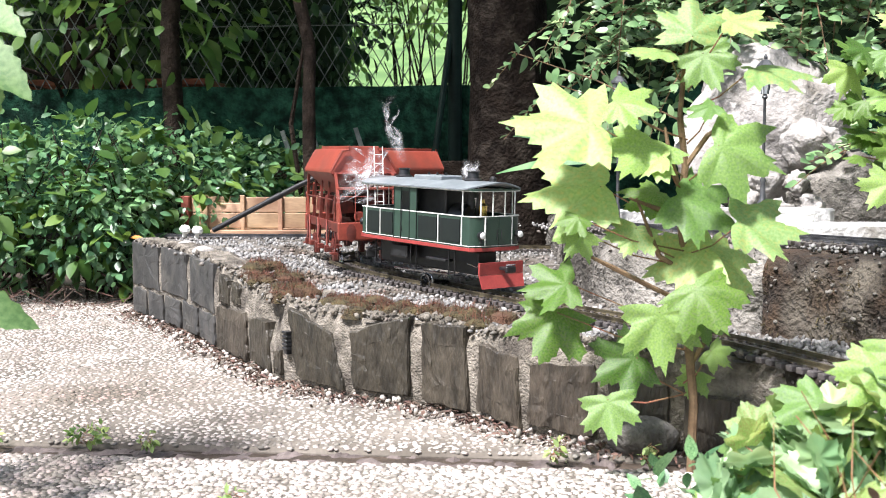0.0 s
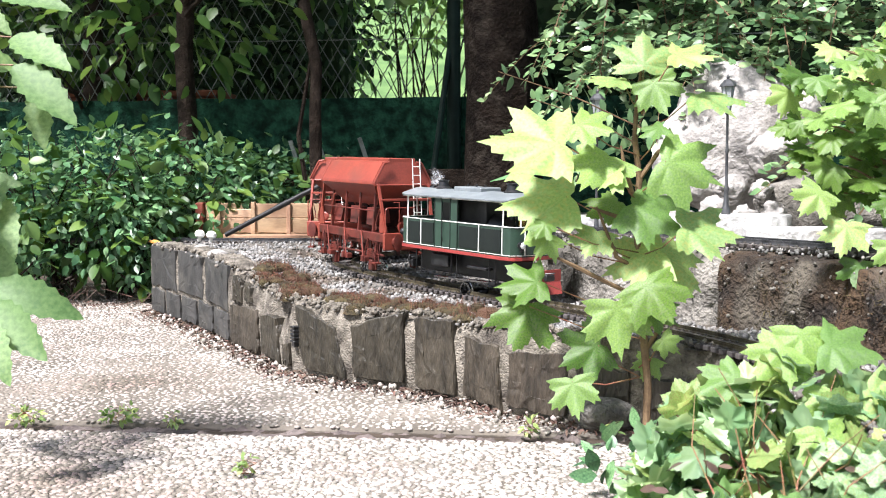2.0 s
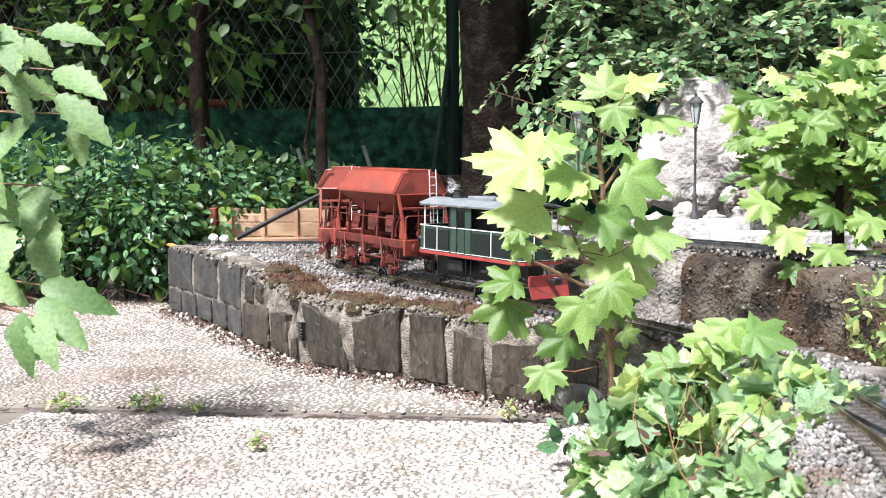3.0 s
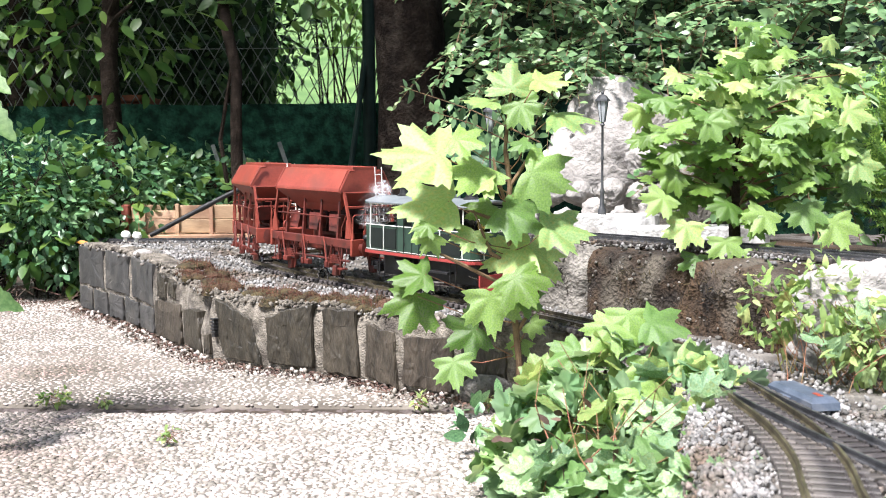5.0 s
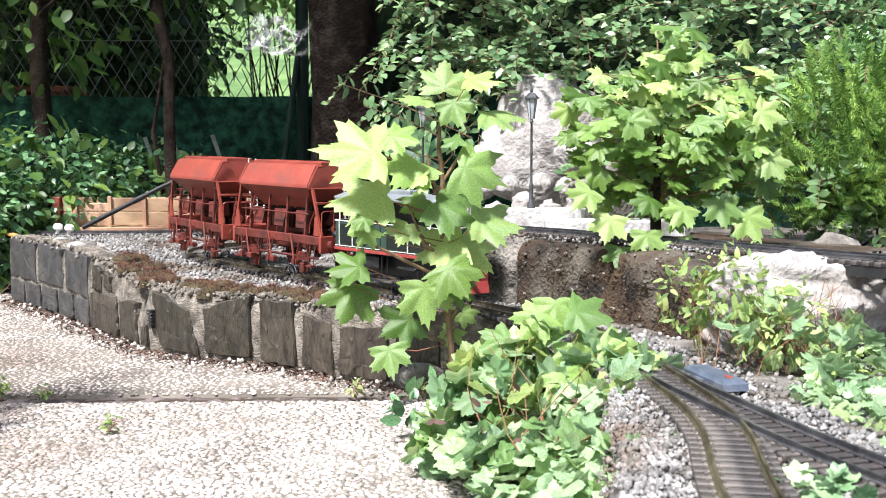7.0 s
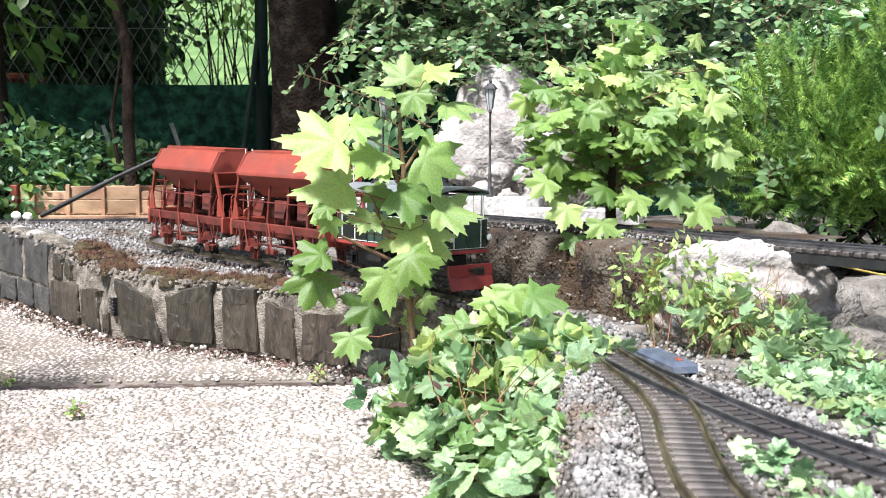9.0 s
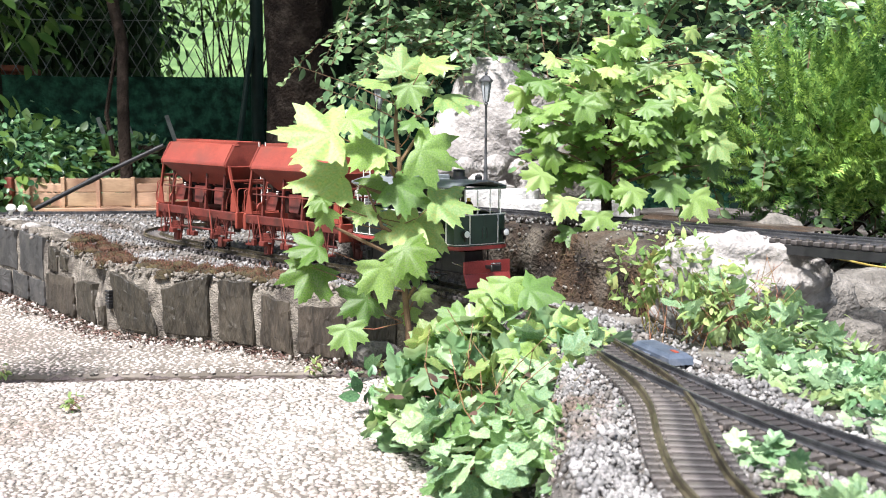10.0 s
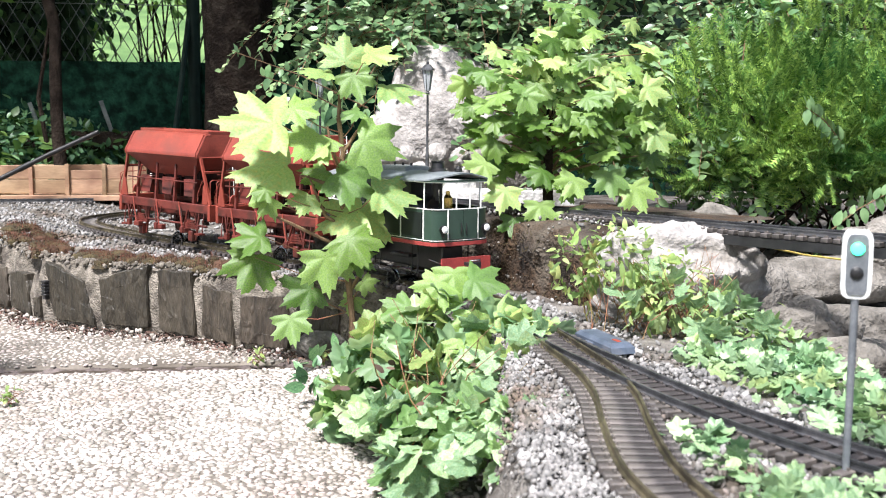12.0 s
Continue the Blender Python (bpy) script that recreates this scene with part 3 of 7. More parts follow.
def riding(s_mid, base):
    """The pose of a vehicle whose two axles stand base apart on the rails."""
    a, b = on_line(s_mid + base / 2), on_line(s_mid - base / 2)
    d = (a - b).normalized()
    y = Vector((0, 0, 1)).cross(d).normalized()
    z = d.cross(y)
    m = Matrix((d, y, z)).transposed().to_4x4()
    m.translation = (a + b) / 2
    return m


def wheelset(parent, x, r=0.0165, spoke=True):
    """An axle with two flanged wheels; its own space has the axle along y."""
    w = new("wheelset")
    w.parent = parent
    w.matrix_local = pose(x, 0, r)
    ax = Build().tube([(0, -0.034, 0), (0, 0.034, 0)], 0.003, 8)
    ax.part("axle", BLACK, w)
    for s in (-1, 1):
        b = Build()
        turn = Matrix.Rotation(radians(-90 * s), 4, "X")
        b.lathe([(r * 0.72, 0.0), (r * 1.13, 0.0), (r * 1.13, 0.0014), (r, 0.0022), (r * 0.97, 0.0075), (r * 0.76, 0.0075), (r * 0.72, 0.004)], 24, Matrix.Translation((0, s * 0.0198, 0)) @ turn)
        b.part("rim", STEEL, w, "worn steel tyre", smooth=True)
        c = Build()
        for k in range(6):
            a = k * math.pi / 3
            c.tube([(0, s * 0.024, 0), (math.cos(a) * r * 0.8, s * 0.024, math.sin(a) * r * 0.8)], 0.0017, 5)
        c.lathe([(0.005, -0.003), (0.005, 0.004), (0.003, 0.005)], 10, Matrix.Translation((0, s * 0.024, 0)) @ turn)
        c.part("wheel_centre", BLACK, w)
    return w


def coupler(parent, x, d, z=0.033):
    b = Build()
    b.box(min(x, x + d * 0.03), max(x, x + d * 0.03), -0.006, 0.006, z - 0.003, z + 0.003, 0.001)
    b.box(min(x + d * 0.026, x + d * 0.034), max(x + d * 0.026, x + d * 0.034), -0.013, 0.013, z - 0.006, z + 0.006, 0.002)
    b.tube([(x + d * 0.03, 0.012, z + 0.008), (x + d * 0.044, 0.0, z + 0.01), (x + d * 0.03, -0.012, z + 0.008)], 0.0015, 6)
    b.part("coupler", BLACK, parent, "black knuckle coupler")


def loco():
    L, W = 0.17, 0.0675  # half of the straight sides, half width
    t = thing("steam_tram_locomotive", "dark green model steam tram engine with white lining and red frame", "locomotive")
    nose = 0.032

    def outline(grow=0.0, n=8):
        pts = []
        for sx in (1, -1):
            for k in range(n + 1):
                a = -math.pi / 2 + math.pi * k / n
                cx, cy = math.cos(a), math.sin(a)
                x = sx * (L + (nose + grow) * (abs(cx) ** 0.55))
                y = sx * (W + grow) * (math.copysign(abs(cy) ** 0.5, cy))
                pts.append((x, y))
        return pts

    def shell(z0, z1, grow, thick=0.003):
        o, i = outline(grow), outline(grow - thick)
        b = Build()
        b.loft([[(x, y, z0) for x, y in o], [(x, y, z1) for x, y in o]], close=False)
        n = len(o)
        k = len(b.v)
        b.v += [(x, y, z0) for x, y in i] + [(x, y, z1) for x, y in i]
        for j in range(n):
            q = (j + 1) % n
            b.f.append((k + j, k + n + j, k + n + q, k + q))
            b.f.append((n + j, n + q, k + n + q, k + n + j))
            b.f.append((j, k + j, k + q, q))
        b.f.append((n - 1, 0, n, 2 * n - 1))
        return b

    # frame and floor
    fr = Build().loft([[(x, y, z) for x, y in outline(g)] for z, g in ((0.076, -0.004), (0.078, 0.003), (0.084, 0.003))])
    fr.part("footplate", REDPAINT, t, "red footplate with rivets")
    shell(0.084, 0.14, 0.0).part("waist_panel", GREEN, t, "dark green side panels", smooth=True)
    # white lining: rails round the body
    for z, h, g in ((0.0865, 0.001, 0.0012), (0.1395, 0.0017, 0.0015)):
        shell(z, z + h, g, 0.002).part("lining", CREAM, t, "white lining")
    for s in (-1, 1):
        y = s * (W + 0.0008)
        y0, y1 = sorted((y - s * 0.001, y + s * 0.0012))
        for x in (-0.168, -0.115, 0.092, 0.168):
            Build().box(x - 0.0008, x + 0.0008, y0, y1, 0.088, 0.139).part("lining", CREAM, t, "white lining")
        # panels of the open bays; the shade of their recess is painted near black
        for xa, xb in ((-0.166, -0.116), (-0.114, -0.064), (0.022, 0.091), (0.093, 0.166)):
            z0, z1 = 0.092, 0.134
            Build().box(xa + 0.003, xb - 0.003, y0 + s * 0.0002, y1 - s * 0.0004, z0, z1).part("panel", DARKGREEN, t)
        # door column with an arched opening
        col = Build()
        for xa, xb in ((-0.062, -0.038), (-0.006, 0.018)):
            col.box(xa, xb, min(s * (W - 0.003), s * (W + 0.001)), max(s * (W - 0.003), s * (W + 0.001)), 0.086, 0.187, 0.0005)
        col.box(-0.038, -0.006, min(s * (W - 0.003), s * (W + 0.001)), max(s * (W - 0.003), s * (W + 0.001)), 0.178, 0.187)
        col.part("door_column", GREEN, t)
        for x in (-0.0625, -0.0375, -0.0065, 0.0185):
            Build().box(x - 0.0009, x + 0.0009, y0, y1 + 0.0005 * s, 0.086, 0.187).part("door_trim", DARKGREEN, t)
        Build().tube([(-0.031, y + s * 0.002, 0.1), (-0.031, y + s * 0.004, 0.11), (-0.031, y + s * 0.004, 0.15), (-0.031, y + s * 0.002, 0.16)], 0.0008, 6).part("handrail", BLACK, t)
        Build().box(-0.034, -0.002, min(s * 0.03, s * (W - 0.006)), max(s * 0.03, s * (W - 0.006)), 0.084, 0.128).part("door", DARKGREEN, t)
    # posts
    posts = [(x, s * (W - 0.001)) for s in (-1, 1) for x in (-0.168, 0.168)] + [(sx * (L + nose - 0.003), s * 0.045) for sx in (-1, 1) for s in (-1, 1)] + [(sx * (L + nose), s * 0.016) for sx in (-1, 1) for s in (-1, 1)]
    for x, y in posts:
        Build().box(x - 0.0012, x + 0.0012, y - 0.001, y + 0.001, 0.14, 0.189, 0.0003).part("post", CREAM, t, "white window post")
    # front and rear doors and lining
    for sx in (-1, 1):
        x = sx * (L + nose)
        xa, xb = sorted((x - sx * 0.001, x + sx * 0.0012))
        Build().box(xa, xb, -0.034, -0.0006, 0.088, 0.138, 0.0003).part("front_door", GREEN, t)
        Build().box(xa, xb, 0.0006, 0.034, 0.088, 0.138, 0.0003).part("front_door", GREEN, t)
        for y in (-0.0355, 0.0355):
            Build().box(xa, xb + 0.0004 * sx, y - 0.0008, y + 0.0008, 0.088, 0.139).part("lining", CREAM, t, "white lining")
        for y in (-0.006, 0.006):
            Build().tube([(x + sx * 0.002, y, 0.098), (x + sx * 0.003, y, 0.102), (x + sx * 0.003, y, 0.112), (x + sx * 0.002, y, 0.116)], 0.0009, 6).part("handle", BLACK, t)
        for y in (-0.033, 0.033):
            for z in (0.096, 0.13):
                Build().box(xa, xb + 0.001, y - 0.001, y + 0.001, z - 0.0025, z + 0.0025).part("hinge", BLACK, t)
        for s in (-1, 1):
            lm = new("headlamp")
            lm.parent = t
            lm.matrix_local = pose(sx * (L + nose - 0.004), s * 0.05, 0.107, 0, 90 * sx, 0)
            Build().lathe([(0.003, 0.0), (0.006, 0.004), (0.0078, 0.008), (0.0082, 0.013), (0.0068, 0.014)], 16).part("lamp_body", BLACK, lm, smooth=True)
            Build().lathe([(0.0068, 0.0135), (0.006, 0.0152), (0.003, 0.0162), (0.0005, 0.0165)], 16).part("lamp_lens", LENS, lm, "white lamp glass", smooth=True)
            cap = Build().box(-0.0145, -0.0075, -0.002, 0.002, 0.006, 0.011, 0.0006, Matrix.Rotation(0 if sx < 0 else math.pi, 4, "Z"))
            cap.part("lamp_chimney", BLACK, lm)
        coupler(t, x + sx * 0.008, sx, 0.047)
        if sx < 0:
            continue
        # red plough plate
        pl = Build()
        pl.loft([[(x + sx * 0.012, -0.058, 0.036), (x + sx * 0.012, 0.058, 0.036), (x + sx * 0.012, 0.058, 0.058), (x + sx * 0.012, -0.058, 0.058)], [(x + sx * 0.008, -0.058, 0.036), (x + sx * 0.008, 0.058, 0.036), (x + sx * 0.008, 0.058, 0.058), (x + sx * 0.008, -0.058, 0.058)]])
        pl.loft([[(x + sx * 0.012, -0.058, 0.0355), (x + sx * 0.012, 0.058, 0.0355), (x + sx * 0.02, 0.056, 0.012), (x + sx * 0.02, -0.056, 0.012)], [(x + sx * 0.009, -0.058, 0.0355), (x + sx * 0.009, 0.058, 0.0355), (x + sx * 0.017, 0.056, 0.012), (x + sx * 0.017, -0.056, 0.012)]])
        for k in range(9):
            y = -0.054 + k * 0.0135
            for z in (0.039, 0.055):
                pl.box(x + sx * 0.012 - 0.0006, x + sx * 0.012 + 0.0006, y - 0.0007, y + 0.0007, z - 0.0007, z + 0.0007)
        pl.part("plough", REDPAINT, t, "red riveted plough plate")
        for s in (-1, 1):
            Build().tube([(x + sx * 0.006, s * 0.058, 0.05), (x + sx * 0.004, s * 0.082, 0.058)], 0.0009, 5).part("lifting_rod", STEEL, t)
    # roof
    ro = Build()
    out = outline(0.004)
    def arch(y, z):
        return z + 0.011 * (1 - (y / 0.0715) ** 2)
    for za, zb in ((0.1885, 0.191),):
        n = len(out)
        cols = 9
        secs = []
        xs = [-L - nose - 0.006, -L - nose * 0.6, -L, -0.08, 0, 0.08, L, L + nose * 0.6, L + nose + 0.006]
        for x in xs:
            over = max(0.0, abs(x) - L) / (nose + 0.006)
            w = 0.0725 * math.sqrt(max(0.02, 1 - over ** 2.6)) + 0.003
            row = [(x, -w + 2 * w * k / cols, arch(-w + 2 * w * k / cols, zb)) for k in range(cols + 1)]
            row += [(x, w - 2 * w * k / cols, arch(w - 2 * w * k / cols, za)) for k in range(cols + 1)]
            secs.append(row)
        ro.loft(secs)
    ro.part("roof", ROOF, t, "grey arched roof", smooth=True)
    shell(0.1865, 0.1895, 0.003, 0.004).part("roof_trim", GREEN, t)
    shell(0.1850, 0.1866, 0.002, 0.003).part("lining", CREAM, t, "white lining")
    hatch = Build().box(-0.045, 0.05, -0.03, 0.03, 0.198, 0.209, 0.002)
    hatch.part("roof_hatch", ROOF, t)
    for x in (-0.03, 0.0, 0.03):
        Build().tube([(x, 0, 0.208), (x, 0, 0.214)], 0.0025, 8).part("bolt", BLACK, t)
    for x in (0.12, -0.12):
        Build().lathe([(0.019, 0.196), (0.019, 0.203), (0.013, 0.207), (0.0115, 0.216), (0.014, 0.219), (0.012, 0.2195), (0.009, 0.21)], 20, Matrix.Translation((x, 0, 0))).part("chimney", BLACK, t, "squat black chimney", smooth=True)
    Build().lathe([(0.006, 0.197), (0.0075, 0.202), (0.0075, 0.207), (0.003, 0.211)], 12, Matrix.Translation((0.152, 0.026, 0))).part("bell", BLACK, t)
    # boiler and fittings in the cab
    Build().tube([(-0.12, 0, 0.125), (0.125, 0, 0.125)], 0.034, 20).part("boiler", BLACK, t, smooth=True)
    Build().box(-0.16, 0.16, -0.06, 0.06, 0.0845, 0.09).part("floor", BLACK, t)
    # black box added to fill the cab and keep the windows dark
    Build().box(-0.1, 0.075, -0.036, 0.036, 0.09, 0.187, 0.003).part("boiler_casing", BLACK, t)
    Build().lathe([(0.009, 0), (0.009, 0.018), (0.004, 0.024), (0.004, 0.03)], 14, pose(0.148, 0.004, 0.138)).part("oil_pot", BRASS, t, "brass lubricator", smooth=True)
    Build().tube([(0.15, -0.018, 0.13), (0.158, -0.025, 0.172)], 0.0018, 6).part("lever", STEEL, t)
    Build().tube([(0.12, 0, 0.15), (0.12, 0, 0.199)], 0.012, 14).part("flue", BLACK, t)
    Build().tube([(-0.12, 0, 0.15), (-0.12, 0, 0.199)], 0.012, 14).part("flue", BLACK, t)
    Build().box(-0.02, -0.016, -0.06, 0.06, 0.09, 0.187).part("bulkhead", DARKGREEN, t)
    # under frame, skirts and steps
    Build().box(-0.17, 0.17, -0.026, 0.026, 0.03, 0.074, 0.003).part("frame", BLACK, t)
    for s in (-1, 1):
        for x in (-0.13, 0.0, 0.13):
            y0, y1 = sorted((s * 0.045, s * 0.062))
            b = Build().box(x - 0.011, x + 0.011, y0, y1, 0.028, 0.03)
            b.box(x - 0.011, x - 0.009, y1 - 0.002 if s > 0 else y0, y1 if s > 0 else y0 + 0.002, 0.028, 0.076)
            b.box(x + 0.009, x + 0.011, y1 - 0.002 if s > 0 else y0, y1 if s > 0 else y0 + 0.002, 0.028, 0.076)
            b.part("step", BLACK, t)
        Build().tube([(-0.1, s * 0.036, 0.02), (0.1, s * 0.036, 0.026)], 0.003, 6).part("side_rod", STEEL, t)
        Build().box(-0.09, -0.03, min(s * 0.04, s * 0.058), max(s * 0.04, s * 0.058), 0.045, 0.072, 0.003).part("tank", BLACK, t)
        Build().box(0.05, 0.115, min(s * 0.045, s * 0.066), max(s * 0.045, s * 0.066), 0.052, 0.057, 0.001).part("running_board", BLACK, t)
    # true to the narrow body and high roof
    for o in t.children:
        if o.data:
            o.data.transform(Matrix.Diagonal((0.97, 0.95, 1.06, 1)))
        else:
            o.location = (o.location.x * 0.97, o.location.y * 0.95, o.location.z * 1.06)
    ws = [wheelset(t, x, 0.018) for x in (-0.095, 0.0, 0.095)]
    return t, ws


def hopper_wagon():
    t = thing("hopper_wagon", "oxide-red model hopper wagon with steel frame and brake platform", "wagon", group="hopper wagons of the train")
    # hopper body: rounded shoulders, slanting underside, ends drawn in to a chute
    prof = [(0.036, 0.252), (0.05, 0.25), (0.0515, 0.249), (0.0755, 0.208), (0.077, 0.205), (0.077, 0.1985), (0.05, 0.162), (0.034, 0.134), (0.02, 0.108)]
    ends = {0.252: 0.157, 0.25: 0.161, 0.249: 0.162, 0.208: 0.165, 0.205: 0.165, 0.1985: 0.164, 0.162: 0.128, 0.134: 0.095, 0.108: 0.065}
    up, low = prof[:6], prof[5:8]
    shell = [(y, z) for y, z in up] + [(-y, z) for y, z in reversed(up)]
    b = Build()
    b.loft([[(f * (ends[z] - 0.006 * (abs(f) == 1) * (y < 0.05)), y, z) for y, z in shell] for f in (-1, -0.5, 0, 0.5, 1)])
    b.part("hopper", RUST, t, "oxide-red hopper with sloping shoulders", smooth=True)
    slope = [(y * 0.995, z - 0.0006) for y, z in low] + [(-y * 0.995, z - 0.0006) for y, z in reversed(low)]
    wid = [ends[z] for y, z in low] + [ends[z] for y, z in reversed(low)]
    Build().loft([[(f * w, y, z) for (y, z), w in zip(slope, wid)] for f in (-1, -0.5, 0, 0.5, 1)]).part("funnel", RUST, t, "sloping funnel under the hopper")
    for e in (-1, 1):
        pts = [(e * 0.1645, y * 0.985, z - 0.002) for y, z in up] + [(e * 0.1645, -y * 0.985, z - 0.002) for y, z in reversed(up)]
        Build().tube(pts, 0.0028, 6).part("end_bead", RUST, t)
    # discharge boxes hanging in the frame, coloured dark for the shade under the hopper
    for x in (-0.085, 0.0, 0.085):
        Build().loft([[(x - 0.04, -0.04, 0.165), (x + 0.04, -0.04, 0.165), (x + 0.04, 0.04, 0.165), (x - 0.04, 0.04, 0.165)], [(x - 0.034, -0.034, 0.12), (x + 0.034, -0.034, 0.12), (x + 0.034, 0.034, 0.12), (x - 0.034, 0.034, 0.12)], [(x - 0.02, -0.03, 0.078), (x + 0.02, -0.03, 0.078), (x + 0.02, 0.03, 0.078), (x - 0.02, 0.03, 0.078)]]).part("discharge_box", SOOT_SHADE, t, "sooty discharge box, darkened for the shade under the hopper")
    rim = Build()
    for s in (-1, 1):
        rim.box(-0.158, 0.158, min(s * 0.032, s * 0.036), max(s * 0.032, s * 0.036), 0.248, 0.2585, 0.001)
    for x in (-0.157, 0.153):
        rim.box(x, x + 0.004, -0.036, 0.036, 0.248, 0.2585, 0.001)
    rim.part("hatch_rim", RUST, t)
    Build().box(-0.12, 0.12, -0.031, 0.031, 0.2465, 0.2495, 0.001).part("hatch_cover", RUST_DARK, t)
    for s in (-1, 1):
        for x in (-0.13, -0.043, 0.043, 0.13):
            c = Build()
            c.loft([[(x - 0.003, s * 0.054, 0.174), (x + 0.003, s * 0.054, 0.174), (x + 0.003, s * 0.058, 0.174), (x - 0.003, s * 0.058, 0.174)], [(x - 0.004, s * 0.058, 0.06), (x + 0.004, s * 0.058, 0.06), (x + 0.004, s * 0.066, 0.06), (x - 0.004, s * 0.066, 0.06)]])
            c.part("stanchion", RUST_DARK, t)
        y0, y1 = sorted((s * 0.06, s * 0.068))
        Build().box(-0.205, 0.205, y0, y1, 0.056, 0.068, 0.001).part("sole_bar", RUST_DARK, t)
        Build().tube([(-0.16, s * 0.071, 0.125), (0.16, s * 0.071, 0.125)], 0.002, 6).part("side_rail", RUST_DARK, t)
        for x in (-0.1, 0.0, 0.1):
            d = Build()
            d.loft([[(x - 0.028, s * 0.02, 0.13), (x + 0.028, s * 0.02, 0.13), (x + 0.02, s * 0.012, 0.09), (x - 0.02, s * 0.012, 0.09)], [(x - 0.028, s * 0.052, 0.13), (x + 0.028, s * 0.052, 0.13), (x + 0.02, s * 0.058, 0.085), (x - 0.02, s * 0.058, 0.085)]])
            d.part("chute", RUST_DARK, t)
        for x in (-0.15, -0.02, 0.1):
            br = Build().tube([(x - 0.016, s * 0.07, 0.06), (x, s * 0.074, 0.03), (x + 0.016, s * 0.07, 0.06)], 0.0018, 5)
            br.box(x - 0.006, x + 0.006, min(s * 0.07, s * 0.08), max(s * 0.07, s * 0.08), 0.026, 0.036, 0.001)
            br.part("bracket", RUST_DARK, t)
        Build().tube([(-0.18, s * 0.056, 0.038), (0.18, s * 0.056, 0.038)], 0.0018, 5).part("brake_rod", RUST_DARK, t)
        Build().tube([(-0.13, s * 0.064, 0.1), (-0.1, s * 0.067, 0.162)], 0.0026, 6).part("lever", RUST, t)
        # axle boxes with springs and hangers
        for x in (-0.115, 0.115):
            a = Build().box(x - 0.009, x + 0.009, min(s * 0.05, s * 0.064), max(s * 0.05, s * 0.064), 0.01, 0.03, 0.002)
            for k in range(4):
                w = 0.03 - 0.005 * k
                a.box(x - w, x + w, min(s * 0.055, s * 0.063), max(s * 0.055, s * 0.063), 0.033 + 0.003 * k, 0.0355 + 0.003 * k)
            for dx in (-0.026, 0.026):
                a.tube([(x + dx, s * 0.06, 0.036), (x + dx * 0.55, s * 0.06, 0.055)], 0.0016, 5)
            a.part("axle_box", RUST_DARK, t)
            gd = Build()
            for dx in (-1, 1):
                gd.loft([[(x + dx * 0.011, s * 0.052, 0.012), (x + dx * 0.015, s * 0.052, 0.012), (x + dx * 0.015, s * 0.055, 0.012), (x + dx * 0.011, s * 0.055, 0.012)], [(x + dx * 0.016, s * 0.052, 0.06), (x + dx * 0.034, s * 0.052, 0.06), (x + dx * 0.034, s * 0.055, 0.06), (x + dx * 0.016, s * 0.055, 0.06)]])
            gd.part("axle_guard", RUST_DARK, t)
        for x in (-0.17, 0.17):
            st = Build().box(x - 0.012, x + 0.012, min(s * 0.064, s * 0.08), max(s * 0.064, s * 0.08), 0.026, 0.029)
            for dx in (-0.011, 0.011):
                st.tube([(x + dx, s * 0.072, 0.028), (x + dx, s * 0.066, 0.058)], 0.0013, 5)
            st.part("step", RUST_DARK, t)
        for x in (-0.14, -0.03, 0.075):
            Build().tube([(x, s * 0.07, 0.07), (x + 0.022, s * 0.074, 0.03)], 0.002, 5).part("brake_lever", RUST, t)
            Build().box(x + 0.012, x + 0.034, min(s * 0.062, s * 0.076), max(s * 0.062, s * 0.072), 0.026, 0.034, 0.001).part("brake_hanger", RUST_DARK, t)
        for x in (-0.185, 0.185):
            w = 0.012
            Build().loft([[(x - w, s * 0.0635, 0.07), (x + w, s * 0.0635, 0.07), (x + w * 0.4, s * 0.0655, 0.12), (x - w * 0.4, s * 0.0655, 0.12)], [(x - w, s * 0.0665, 0.07), (x + w, s * 0.0665, 0.07), (x + w * 0.4, s * 0.0685, 0.12), (x - w * 0.4, s * 0.0685, 0.12)]]).part("gusset", RUST, t)
            Build().tube([(x - 0.01, s * 0.0665, 0.13), (x - 0.03, s * 0.0665, 0.095), (x - 0.03, s * 0.0665, 0.075)], 0.0014, 5).part("grab_rail", RUST, t)
        # writing on the frame: too small to read
        for x in (-0.075,):
            for k in range(3):
                Build().box(x - 0.002, x + 0.007 - 0.002 * k, min(s * 0.056, s * 0.0578), max(s * 0.056, s * 0.0578), 0.135 - k * 0.006, 0.1368 - k * 0.006).part("marking", CREAM, t, "small white marking")
    # ends: headstock, buffers, ladder, platform rail
    for e in (-1, 1):
        x0, x1 = sorted((e * 0.2, e * 0.21))
        Build().box(x0, x1, -0.07, 0.07, 0.046, 0.07, 0.0015).part("headstock", RUST, t)
        for s in (-1, 1):
            Build().lathe([(0.006, 0), (0.006, 0.014), (0.0035, 0.014), (0.0035, 0.022), (0.011, 0.022), (0.0115, 0.0245), (0.004, 0.026)], 14, pose(e * 0.21, s * 0.045, 0.057, 0, 90 * e, 0)).part("buffer", RUST_DARK, t, smooth=True)
            Build().loft([[(e * 0.17, s * 0.064, 0.2), (e * 0.17, s * 0.07, 0.2), (e * 0.163, s * 0.07, 0.2), (e * 0.163, s * 0.064, 0.2)], [(e * 0.207, s * 0.06, 0.07), (e * 0.207, s * 0.066, 0.07), (e * 0.199, s * 0.066, 0.07), (e * 0.199, s * 0.06, 0.07)]]).part("end_post", RUST, t)
        Build().box(min(e * 0.178, e * 0.184), max(e * 0.178, e * 0.184), -0.066, 0.066, 0.152, 0.159, 0.001).part("end_beam", RUST, t)
        coupler(t, e * 0.21, e, 0.03)
        lad = Build()
